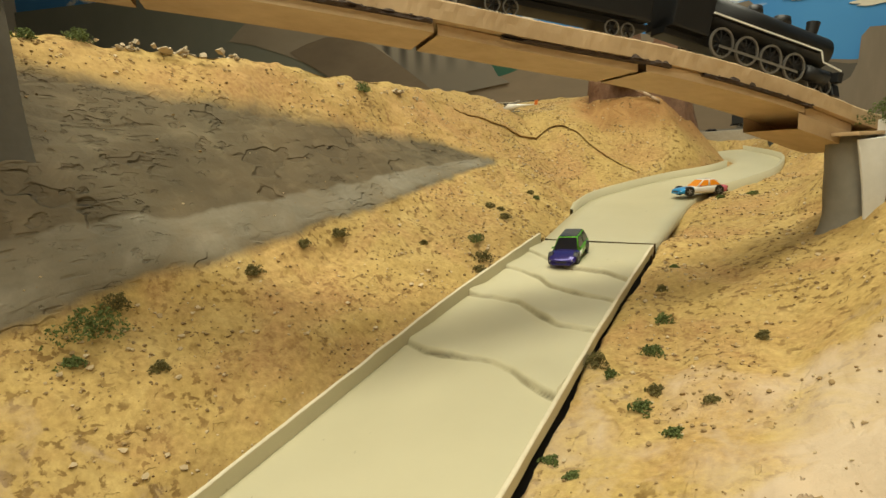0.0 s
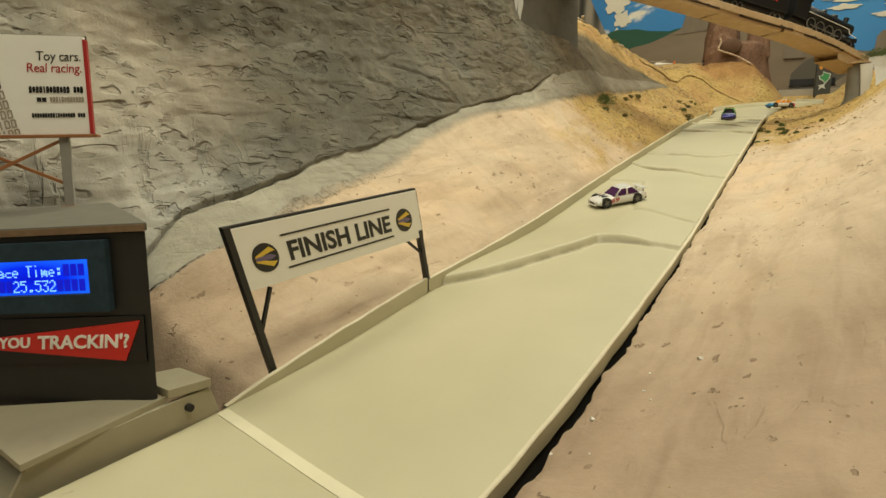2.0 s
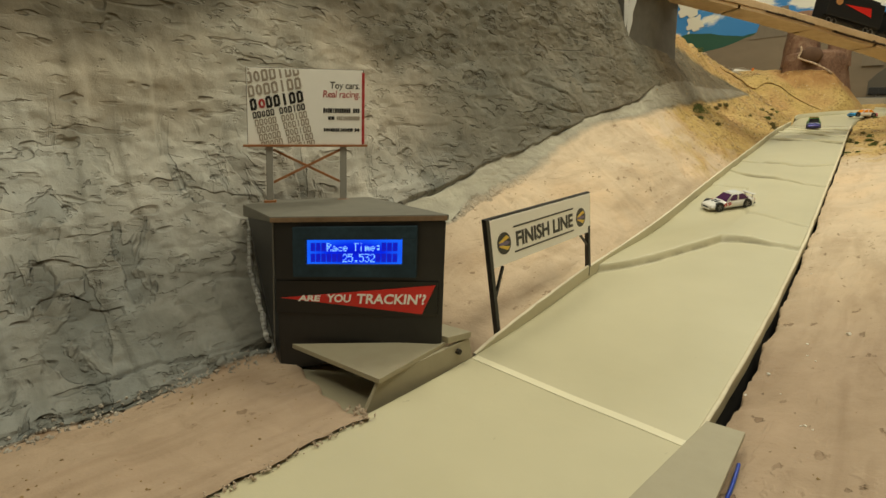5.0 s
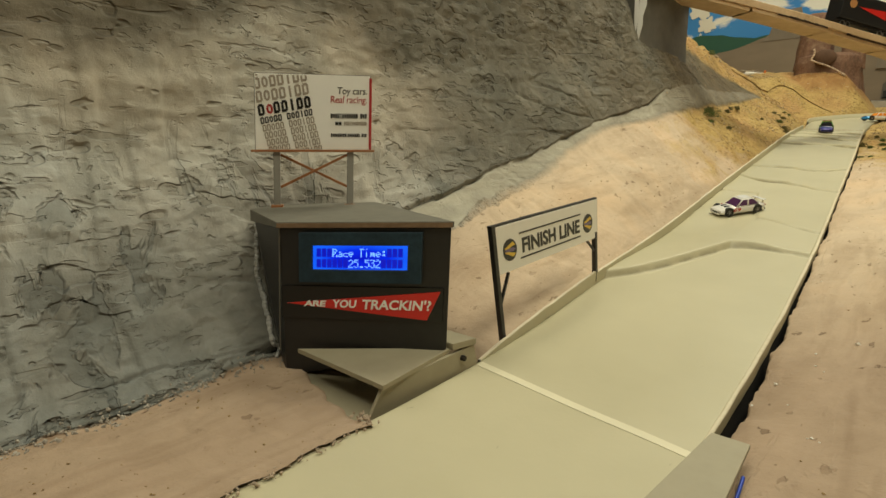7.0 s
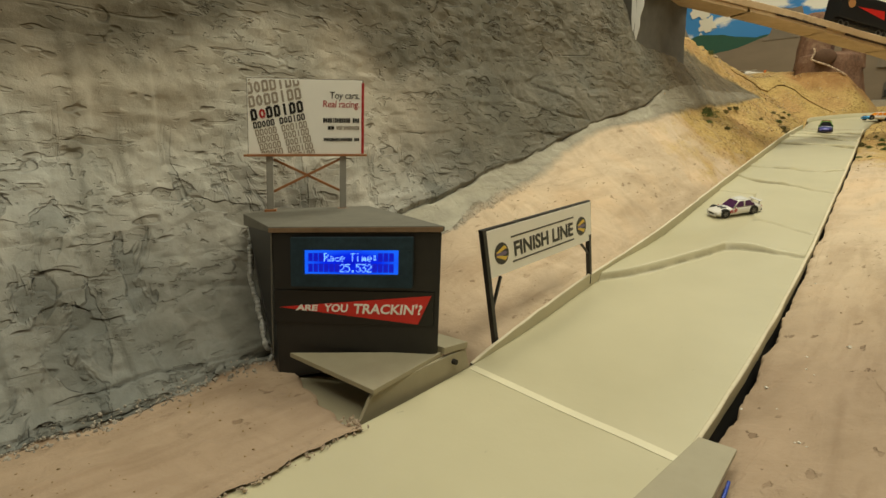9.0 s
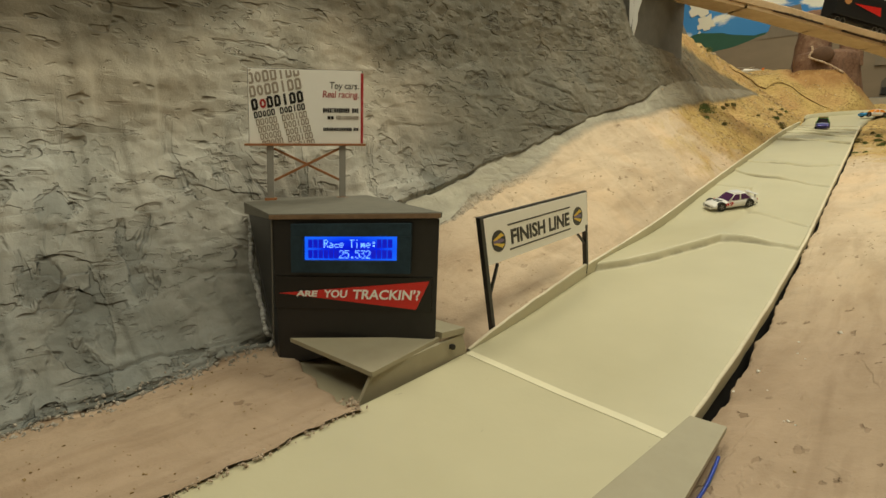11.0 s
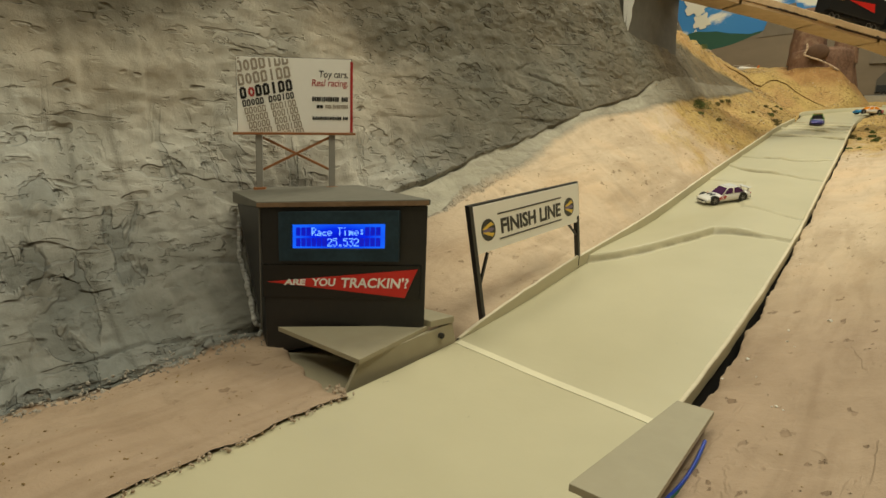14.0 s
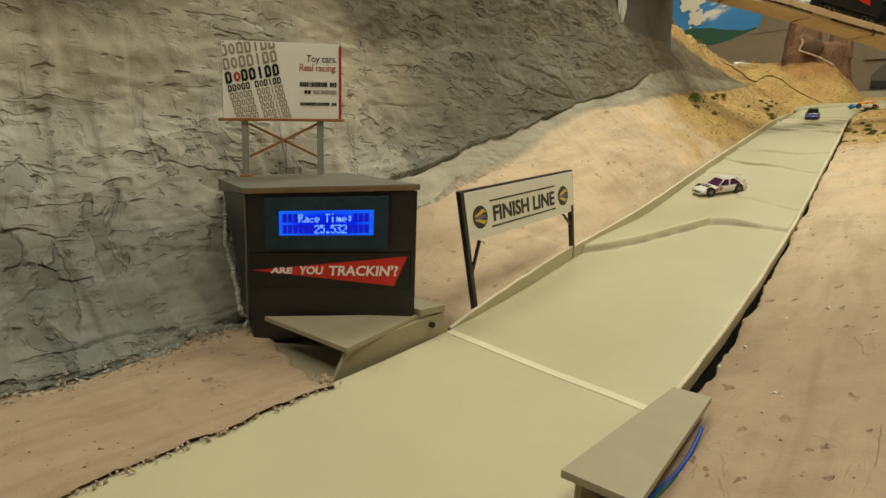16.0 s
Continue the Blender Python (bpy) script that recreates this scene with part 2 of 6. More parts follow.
BLACK = plain("satin_black_paint", (0.016, 0.015, 0.014), 0.42, 0, 0.3)
BLACK_STEEL = plain("black_strip", (0.014, 0.013, 0.012), 0.45, 0, 0.2)
GREYBOX = speckled("grey_board_top", (0.11, 0.105, 0.085), (0.17, 0.16, 0.13), 90.0, 0.6)
EDGEWOOD = speckled("board_edge_wood", (0.14, 0.085, 0.045), (0.26, 0.17, 0.10), 150.0, 0.7)
WHITE = plain("sign_white", (0.87, 0.86, 0.81), 0.35, 0, 0.03)
INK = plain("black_ink", (0.012, 0.012, 0.012), 0.4, 0, 0.1)
GREY_INK = plain("taupe_ink", (0.36, 0.31, 0.25), 0.5, 0, 0.05)
RED_INK = plain("red_ink", (0.42, 0.03, 0.03), 0.4, 0, 0.08)
LABEL_RED = plain("label_red", (0.62, 0.022, 0.016), 0.3, 0, 0.06)
COPPER = plain("copper_brown_plastic", (0.33, 0.135, 0.05), 0.45, 0, 0.15)
GREY_POST = plain("grey_plastic_post", (0.28, 0.27, 0.24), 0.5, 0, 0.1)
BEZEL = speckled("blue_black_felt", (0.006, 0.018, 0.028), (0.02, 0.05, 0.075), 260.0, 0.9)
YELLOW = plain("badge_yellow", (0.75, 0.52, 0.06), 0.4, 0, 0.05)
PURPLE = plain("badge_violet", (0.16, 0.12, 0.22), 0.4, 0, 0.05)
DECKWOOD = speckled("bridge_timber", (0.40, 0.27, 0.145), (0.62, 0.46, 0.28), 55.0, 0.75, 0, 0.25)
DECKSTRIP = plain("charred_strip", (0.05, 0.03, 0.02), 0.8, 0, 0.3)
CONCRETE = speckled("grey_pier_plaster", (0.065, 0.06, 0.049), (0.14, 0.128, 0.106), 45.0, 0.8, 0, 0.3)
WHITEWASH = speckled("whitewash", (0.55, 0.54, 0.50), (0.74, 0.73, 0.70), 60.0, 0.8, 0, 0.4)
def red_rock_material():
    """Red brown rock paint with vertical runs, pale rubbed patches and dark stains."""
    mat, nodes, links, b = material("red_rock", 0.85)
    runs = noise_tex(nodes, links, 30.0, 6, 0.65, (1, 1, 0.22), 0.6)
    blots = noise_tex(nodes, links, 22.0, 5, 0.62, None, 0.5)
    fine = noise_tex(nodes, links, 150.0, 5, 0.65)
    c = ramp(nodes, links, runs, [(0.3, (0.075, 0.030, 0.017)), (0.5, (0.17, 0.080, 0.046)), (0.72, (0.27, 0.150, 0.092))])
    c = blend(nodes, links, ramp(nodes, links, blots, [(0.56, (0, 0, 0)), (0.66, (0.8, 0.8, 0.8))]), c, (0.36, 0.235, 0.150))
    c = blend(nodes, links, ramp(nodes, links, blots, [(0.30, (0.85, 0.85, 0.85)), (0.40, (0, 0, 0))]), c, (0.055, 0.026, 0.017))
    c = blend(nodes, links, 0.4, c, ramp(nodes, links, fine, [(0.3, (0.08, 0.04, 0.025)), (0.7, (0.30, 0.19, 0.12))]))
    links.new(c, b.inputs["Base Color"])
    bump(nodes, links, b, [(runs, 0.8, 0.004), (blots, 0.7, 0.003), (fine, 0.5)], 0.001)
    return mat


REDROCK = red_rock_material()
DIRT = speckled("dirt_clods", (0.16, 0.10, 0.045), (0.42, 0.29, 0.13), 150.0, 0.95, 0, 0.4)
PEBBLE = speckled("pale_pebbles", (0.40, 0.30, 0.17), (0.66, 0.53, 0.35), 120.0, 0.9, 0, 0.4)
BUSH = speckled("bush_foam", (0.07, 0.06, 0.016), (0.20, 0.165, 0.055), 300.0, 0.95, 0, 0.4)
GREENBUSH = speckled("green_bush_foam", (0.06, 0.085, 0.02), (0.15, 0.185, 0.055), 300.0, 0.95, 0, 0.4)
LOCO = plain("locomotive_black", (0.006, 0.006, 0.0065), 0.5, 0, 0.2)
STEEL = plain("worn_steel", (0.32, 0.31, 0.29), 0.35, 0.8, 0.15)
RUBBER = plain("tyre_black", (0.012, 0.012, 0.012), 0.6, 0, 0.2)
GLASSY = plain("dark_window_plastic", (0.01, 0.01, 0.014), 0.08, 0, 0.1)
# Near-black colour that stands in for the shade inside gaps and holes.
HOLE_SHADE = plain("recess_shade", (0.02, 0.017, 0.013), 0.9, 0, 0.3)
ROOMPAINT = speckled("room_wall_paint", (0.36, 0.31, 0.25), (0.44, 0.39, 0.32), 12.0, 0.85)


# ---- mesh helpers ----
def mesh_of(name, bm, mat, smooth=False):
    me = bpy.data.meshes.new(name)
    bm.normal_update()
    bm.to_mesh(me)
    bm.free()
    me.materials.append(mat)
    if smooth:
        for p in me.polygons:
            p.use_smooth = True
    return me


def part(name, bm, mat, parent=None, label="", smooth=False):
    ob = new(name, mesh_of(name, bm, mat, smooth))
    ob.parent = parent
    if label:
        tagged(ob, label)
    return ob


def thing(name, m, label, category, group="", kind=""):
    ob = new(name)
    ob.empty_display_size = 0.02
    ob.matrix_world = m
    return tagged(ob, label, category, group, kind)


def box(bm, lo, hi, bevel=0.0, m=None):
    v = [bm.verts.new((x, y, z)) for z in (lo[2], hi[2]) for y in (lo[1], hi[1]) for x in (lo[0], hi[0])]
    faces = [bm.faces.new([v[i] for i in q]) for q in ((0, 2, 3, 1), (4, 5, 7, 6), (0, 1, 5, 4), (2, 6, 7, 3), (0, 4, 6, 2), (1, 3, 7, 5))]
    if bevel:
        edges = list({e for f in faces for e in f.edges})
        out = bmesh.ops.bevel(bm, geom=edges, offset=bevel, segments=2, affect="EDGES", profile=0.7)
        v = list({w for f in out["faces"] for w in f.verts} | {w for w in v if w.is_valid})
    if m:
        bmesh.ops.transform(bm, matrix=m, verts=v)
    return v


def boxed(lo, hi, bevel=0.0, m=None):
    bm = bmesh.new()
    box(bm, lo, hi, bevel, m)
    return bm


def prism(outline, depth, bevel=0.0):
    """A flat outline in x and z, given depth along +y."""
    bm = bmesh.new()
    a = [bm.verts.new((x, 0, z)) for x, z in outline]
    b = [bm.verts.new((x, depth, z)) for x, z in outline]
    bm.faces.new(a)
    bm.faces.new(b[::-1])
    for i in range(len(a)):
        j = (i + 1) % len(a)
        bm.faces.new((a[j], a[i], b[i], b[j]))
    bmesh.ops.recalc_face_normals(bm, faces=bm.faces)
    if bevel:
        bmesh.ops.bevel(bm, geom=list(bm.edges), offset=bevel, segments=1, affect="EDGES")
    return bm


def rod(bm, a, b, r0, r1=None, sides=10):
    """A round bar from a to b, tapering from r0 to r1."""
    a, b = Vector(a), Vector(b)
    q = (b - a).to_track_quat("Z", "Y").to_matrix()
    r1 = r0 if r1 is None else r1
    rings = []
    for c, r in ((a, r0), (b, r1)):
        rings.append([bm.verts.new(c + q @ Vector((r * math.cos(2 * math.pi * i / sides), r * math.sin(2 * math.pi * i / sides), 0))) for i in range(sides)])
    for i in range(sides):
        j = (i + 1) % sides
        bm.faces.new((rings[0][i], rings[0][j], rings[1][j], rings[1][i]))
    bm.faces.new(rings[0][::-1])
    bm.faces.new(rings[1])


def rodded(a, b, r0, r1=None, sides=10):
    bm = bmesh.new()
    rod(bm, a, b, r0, r1, sides)
    return bm


def bar(a, b, w, h, bevel=0.0004):
    """A square bar from a to b."""
    a, b = Vector(a), Vector(b)
    m = Matrix.Translation(a) @ (b - a).to_track_quat("Y", "Z").to_matrix().to_4x4()
    return boxed((-w / 2, 0, -h / 2), (w / 2, (b - a).length, h / 2), bevel, m)


def grid(rows, attrs=None):
    """A sheet over rows of points; attrs maps a name to rows of values."""
    me_verts = [p for row in rows for p in row]
    n = len(rows[0])
    faces = [(i * n + j, i * n + j + 1, (i + 1) * n + j + 1, (i + 1) * n + j) for i in range(len(rows) - 1) for j in range(n - 1)]
    me = bpy.data.meshes.new("sheet")
    me.from_pydata([tuple(p) for p in me_verts], [], faces)
    for name, values in (attrs or {}).items():
        a = me.attributes.new(name, "FLOAT", "POINT")
        a.data.foreach_set("value", [v for row in values for v in row])
    for p in me.polygons:
        p.use_smooth = True
    return me


def smooth(x):
    x = min(1.0, max(0.0, x))
    return x * x * (3 - 2 * x)


def lettering(text, size, mat, m, parent, name="lettering", shear=0.0, align="LEFT", spacing=1.0, thick=0.0003, width=None, bold=0.0):
    cu = bpy.data.curves.new(name, "FONT")
    cu.body, cu.size, cu.shear, cu.align_x, cu.space_character, cu.extrude, cu.resolution_u, cu.offset = text, size, shear, align, spacing, thick, 3, bold
    ob = bpy.data.objects.new("type", cu)
    scene.collection.objects.link(ob)
    me = bpy.data.meshes.new_from_object(ob.evaluated_get(bpy.context.evaluated_depsgraph_get()))
    bpy.data.objects.remove(ob)
    xs = [v.co.x for v in me.vertices]
    k = width / (max(xs) - min(xs)) if width else 1.0
    me.transform(m @ Matrix.Diagonal((k, 1, 1, 1)))
    me.materials.clear()
    me.materials.append(mat)
    out = new(name, me)
    out.parent = parent
    return out


def fractal(x, y, z, octaves=4):
    v, a, f = 0.0, 1.0, 1.0
    for _ in range(octaves):
        v += a * noise.noise((x * f, y * f, z * f))
        a, f = a * 0.5, f * 2.07
    return v


# ---- shape of the track and the land ----
def curve_at(x, xs, ys):
    return float(np.interp(x, xs, ys))


def track_z(y):
    f = lambda v: curve_at(v, (-1, -0.1, 0, 0.1, 0.2, 0.33, 0.43, 0.65, 0.85, 1.16, 1.37), (-0.03, -0.008, -0.003, 0.009, 0.026, 0.045, 0.062, 0.106, 0.144, 0.202, 0.2315))
    return sum(f(y + d) for d in (-0.03, -0.015, 0, 0.015, 0.03)) / 5


def track_left(y):
    return 0.006


def track_right(y):
    return curve_at(y, (-1, 0, 0.2, 0.45, 0.7, 1.0, 1.37), (0.176, 0.1735, 0.1735, 0.167, 0.1575, 0.146, 0.1285))


# ---- the land: painted plaster banks beside the track ----
STATIONS = (-1.0, -0.2, -0.05, 0.1, 0.24, 0.35, 0.46, 0.65, 0.78, 0.92, 1.1, 1.3, 1.5, 1.75, 2.0, 2.45)
LEFT_LINES = (  # each line runs along the bank: distance from the track, height
    ((0.002, 0.002, 0.002, 0.002, 0.002, 0.002, 0.002, 0.002, 0.002, 0.002, 0.002, 0.002, -0.012, -0.055, -0.05, -0.15), (-0.0285, -0.013, -0.016, 0.0, 0.024, 0.04, 0.058, 0.098, 0.125, 0.152, 0.187, 0.219, 0.245, 0.275, 0.34, 0.345)),
    ((-0.06, -0.06, -0.06, -0.05, -0.06, -0.06, -0.06, -0.06, -0.05, -0.05, -0.05, -0.05, -0.055, -0.09, -0.1, -0.2), (-0.018, -0.008, -0.016, 0.03, 0.068, 0.098, 0.118, 0.15, 0.18, 0.2, 0.22, 0.25, 0.275, 0.305, 0.365, 0.36)),
    ((-0.115, -0.122, -0.125, -0.125, -0.129, -0.132, -0.135, -0.12, -0.105, -0.1, -0.09, -0.1, -0.11, -0.14, -0.15, -0.25), (-0.028, -0.016, -0.01, 0.085, 0.11, 0.147, 0.178, 0.205, 0.225, 0.24, 0.25, 0.285, 0.305, 0.34, 0.385, 0.375)),
    ((-0.18, -0.178, -0.172, -0.175, -0.165, -0.165, -0.162, -0.147, -0.142, -0.132, -0.14, -0.15, -0.15, -0.19, -0.2, -0.3), (0.03, 0.035, 0.05, 0.14, 0.17, 0.2, 0.235, 0.245, 0.285, 0.3, 0.3, 0.325, 0.33, 0.38, 0.4, 0.385)),
    ((-0.25, -0.238, -0.222, -0.215, -0.205, -0.21, -0.2, -0.175, -0.168, -0.163, -0.19, -0.2, -0.2, -0.24, -0.25, -0.35), (0.15, 0.15, 0.15, 0.235, 0.25, 0.29, 0.31, 0.33, 0.347, 0.352, 0.362, 0.37, 0.375, 0.42, 0.415, 0.395)),
    ((-0.3, -0.3, -0.3, -0.265, -0.25, -0.25, -0.24, -0.22, -0.26, -0.27, -0.26, -0.25, -0.27, -0.31, -0.32, -0.42), (0.62, 0.62, 0.62, 0.6, 0.58, 0.56, 0.54, 0.5, 0.45, 0.448, 0.449, 0.444, 0.443, 0.452, 0.42, 0.4)),
    ((-0.45, -0.45, -0.45, -0.45, -0.45, -0.45, -0.45, -0.5, -0.6, -0.7, -0.8, -0.9, -0.9, -1.0, -1.0, -1.2), (0.7, 0.7, 0.7, 0.68, 0.66, 0.62, 0.58, 0.5, 0.45, 0.445, 0.435, 0.43, 0.43, 0.43, 0.42, 0.4)),
    ((-2.6, -2.6, -2.6, -2.6, -2.6, -2.6, -2.6, -2.6, -2.6, -2.6, -2.6, -2.6, -2.6, -2.6, -2.6, -2.6), (0.72, 0.72, 0.72, 0.7, 0.68, 0.64, 0.6, 0.52, 0.46, 0.44, 0.42, 0.41, 0.4, 0.4, 0.4, 0.4)),
)
RIGHT_STATIONS = (-1.0, -0.3, 0.0, 0.12, 0.35, 0.52, 0.75, 0.95, 1.2, 1.36, 1.55)
RIGHT_LINES = (
    ((0.1885, 0.1865, 0.1845, 0.1815, 0.1752, 0.169, 0.16, 0.151, 0.1415, 0.1345, 0.15), (-0.075, -0.065, -0.04, -0.03, 0.01, 0.04, 0.08, 0.12, 0.165, 0.19, 0.21)),
    ((0.1905, 0.1885, 0.1858, 0.1824, 0.1760, 0.1697, 0.1607, 0.1516, 0.142, 0.135, 0.155), (-0.03, -0.02, -0.004, 0.006, 0.046, 0.078, 0.122, 0.155, 0.199, 0.226, 0.242)),
    ((0.25, 0.25, 0.245, 0.245, 0.245, 0.24, 0.225, 0.205, 0.2, 0.2, 0.21), (-0.005, 0.0, 0.016, 0.028, 0.068, 0.095, 0.134, 0.163, 0.204, 0.232, 0.248)),
    ((0.36, 0.36, 0.35, 0.35, 0.35, 0.34, 0.31, 0.28, 0.26, 0.245, 0.26), (0.045, 0.05, 0.065, 0.075, 0.125, 0.15, 0.175, 0.192, 0.218, 0.242, 0.262)),
    ((0.52, 0.52, 0.5, 0.5, 0.5, 0.48, 0.44, 0.4, 0.36, 0.34, 0.36), (0.13, 0.14, 0.16, 0.17, 0.22, 0.25, 0.275, 0.29, 0.295, 0.3, 0.31)),
    ((0.9, 0.9, 0.9, 0.9, 0.9, 0.9, 0.9, 0.9, 0.9, 0.9, 0.9), (0.2, 0.22, 0.26, 0.28, 0.34, 0.38, 0.4, 0.41, 0.4, 0.39, 0.38)),
    ((2.4, 2.4, 2.4, 2.4, 2.4, 2.4, 2.4, 2.4, 2.4, 2.4, 2.4), (0.22, 0.24, 0.28, 0.3, 0.36, 0.4, 0.42, 0.42, 0.41, 0.4, 0.39)),
)


def land_lines(y, stations, lines):
    """The cross-section of a bank at y: each line's distance and height."""
    return [tuple(sum(curve_at(y + d, stations, line[w]) for d in (-0.04, 0, 0.04)) / 3 for w in (0, 1)) for line in lines]


def on_section(section, y, u):
    """A point of a cross-section, u from 0 at the track to the last line."""
    i = min(int(u), len(section) - 2)
    t = u - i
    out = []
    for w in (0, 1):
        p0, p1, p2, p3 = (section[min(max(k, 0), len(section) - 1)][w] for k in (i - 1, i, i + 1, i + 2))
        straight = p1 + (p2 - p1) * t
        if i == 0 or i > 4:
            out.append(straight)
        else:
            bend = smooth((4.5 - abs(p3 - p2) / max(1e-4, abs(p2 - p1))) / 3)
            out.append(straight * (1 - bend) + bend * 0.5 * (2 * p1 + (p2 - p0) * t + (2 * p0 - 5 * p1 + 4 * p2 - p3) * t * t + (3 * p1 - p0 - 3 * p2 + p3) * t ** 3))
    return Vector((out[0], y, out[1]))


def land_point(y, u, stations, lines):
    return on_section(land_lines(y, stations, lines), y, u)


# where the grey rock of the left bank starts, cracks and ends, over y
WASH = ((-1, -0.3, -0.1, 0.0, 0.08, 0.14, 0.22, 0.3, 0.43, 0.55, 0.7, 0.88, 1.02, 1.14, 1.27, 1.43, 2.5), (2.0, 2.0, 2.06, 2.06, 1.92, 1.84, 1.82, 1.8, 1.9, 2.08, 2.06, 2.12, 2.28, 2.34, 2.22, 2.34, 2.4))
CRACK = ((-1, -0.3, -0.1, 0.0, 0.08, 0.15, 0.23, 0.35, 0.45, 0.53, 0.64, 0.7, 0.87, 1.4), (2.06, 2.06, 2.14, 2.25, 2.5, 2.38, 2.46, 2.34, 2.28, 2.45, 2.7, 2.8, 3.05, 2.9))
BROW = ((-1, 0.62, 0.8, 0.97, 1.06, 1.185, 1.364, 1.45, 1.5, 1.56, 2.5), (6.5, 6.2, 5.0, 4.56, 4.42, 4.28, 3.9, 3.5, 2.9, 2.2, 2.0))


def plaster(p, y, u, r, crack):
    """Trowelled relief of the rock face: flakes, strata and the crack along its foot."""
    n1 = noise.noise((p.y * 7, p.x * 9 + 5, p.z * 34))
    n2 = noise.noise((p.y * 34, p.x * 30, p.z * 62 + 9))
    n3 = noise.noise((p.y * 74, p.x * 60, p.z * 110 + 2))
    m = 0.5 + noise.noise((p.y * 5, 1.7, p.z * 6))
    d = 0.0009 * smooth((n1 - 0.16) / 0.05) + 0.0010 * smooth((n2 - 0.14) / 0.08) * smooth(m * 1.6) + 0.0010 * smooth((n3 - 0.1) / 0.1) * smooth(1.4 * (1 - m) + 0.2)
    slit = 1 - abs(noise.noise((p.y * 6 + 40, 2.2, p.z * 27)))
    d -= 0.0026 * smooth((slit - 0.95) / 0.04) * smooth((noise.noise((p.y * 4, 8.1, p.z * 9)) - 0.12) / 0.2)
    if y < 0.1:
        run = noise.noise((p.y * 46, 0.3, p.z * 7))
        d += 0.0026 * smooth((run - 0.05) / 0.2) * smooth((0.1 - y) / 0.1) * smooth((0.26 - p.z) / 0.08)
    return d * r


def bank(name, stations, lines, ys, us, left):
    rows, rock, ochre, brown, wash, rust, slate = [], [], [], [], [], [], []
    for y in ys:
        section = land_lines(y, stations, lines)
        pts = [on_section(section, y, u) for u in us]
        row, rr, oo, bb, ww, tt, ss = [], [], [], [], [], [], []
        foot, crack, brow = (curve_at(y, *t) for t in (WASH, CRACK, BROW))
        seam = 0.10 * noise.noise((y * 13, 3.3, 0)) + 0.06 * noise.noise((y * 38, 1.3, 0)) + 0.03 * noise.noise((y * 110, 1.3, 0))
        soft = 0.1 + 0.5 * smooth((y - 0.1) / 0.08) * (1 - 0.2 * smooth((y - 0.8) / 0.15))
        deep = 0.35 + 0.65 * smooth(0.5 + 2.2 * noise.noise((y * 17, 5.5, 0)))
        for j, (p, u) in enumerate(zip(pts, us)):
            q = pts[min(j + 1, len(pts) - 1)] - pts[max(j - 1, 0)]
            n = Vector((-q.z, 0, q.x)).normalized()
            if left:
                n = -n
            r = smooth((u - foot - 0.5 * seam - 0.25 * (soft - 0.1)) / soft + 0.5) * (1 - smooth((u - brow) / (0.6 + 0.6 * smooth((y - 1.0) / 0.3)) + 0.5)) if left else 0.0
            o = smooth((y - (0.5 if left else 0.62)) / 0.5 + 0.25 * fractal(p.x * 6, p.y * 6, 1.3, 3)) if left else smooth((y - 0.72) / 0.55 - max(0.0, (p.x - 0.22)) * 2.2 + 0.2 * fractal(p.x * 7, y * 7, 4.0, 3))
            calm = 1 - 0.6 * smooth((y - 0.7) / 0.2)
            rough = 0.0025 - 0.0010 * r * calm + 0.004 * o * (1 - r)
            edge = smooth(u / 0.5) if left else smooth(u - 0.2)
            d = rough * fractal(p.x * 17, p.y * 17, p.z * 17, 4)
            w = 0.0
            if left:
                k = u - crack - seam
                w = r * (1 - smooth(k / 0.12 + 0.5)) * smooth((y + 0.02) / 0.1) * (1 - 0.6 * smooth((y - 0.6) / 0.25))
                if r > 0.02:
                    d += calm * 0.0015 * r * noise.noise((p.x * 6, p.y * 4.5, p.z * 9 + 3)) + calm * plaster(p, y, u, r * (1 - 0.75 * w), crack)
                    d += r * (1 - smooth((y - 0.7) / 0.15)) * deep * (0.003 * smooth(k / 0.03) - 0.005 * math.exp(-((k / 0.022) ** 2)))
                if 0.2 < y < 0.42 and u < crack:
                    c = y - curve_at(u, (0, 0.26, 0.46, 0.84, 1.62, 2.46), (0.38, 0.356, 0.332, 0.304, 0.275, 0.233)) - 0.004 * noise.noise((u * 5, 0.2, 0))
                    d += -0.0014 * math.exp(-((c / 0.004) ** 2)) - 0.0012 * smooth(c / 0.012)
            if r < 0.9:
                chip = noise.noise((p.x * 48, p.y * 42, 6.1))
                d -= (1 - r) * (0.0013 if left else 0.0005) * smooth((chip - 0.2) / 0.07) * smooth((noise.noise((p.x * 7, p.y * 6, 2.1)) - 0.02) / 0.2)
                d += (1 - r) * 0.0005 * noise.noise((p.x * 60, p.y * 12, 1.1))
            v = p + n * d * edge
            if not left and 0.4 < u < 1.7:
                ragged = (1 - smooth((y - 0.25) / 0.5) * 0.6) * smooth((u - 0.4) / 0.5) * (1 - smooth((u - 1.1) / 0.5))
                v.x += ragged * (0.0022 * noise.noise((y * 24, 7.7, 0)) + 0.0022 * noise.noise((y * 90, 1.7, 0)) + 0.0012 * noise.noise((y * 240, 1.1, 0)))
                v.z += ragged * 0.0025 * noise.noise((y * 60, 4.7, u))
            if left and -0.16 < y < 0.03 and v.x > -0.135 and v.x < 0.01:
                cut = -0.119 + 0.033 * smooth(-v.x / 0.13) + 0.004 * noise.noise((v.x * 60, 3.1, 0)) + 0.002 * noise.noise((v.x * 170, 1.1, 0))
                v.z -= 0.024 * smooth((y - cut) / 0.005) * (1 - smooth((y - 0.0) / 0.03)) * smooth((v.x + 0.135) / 0.01)
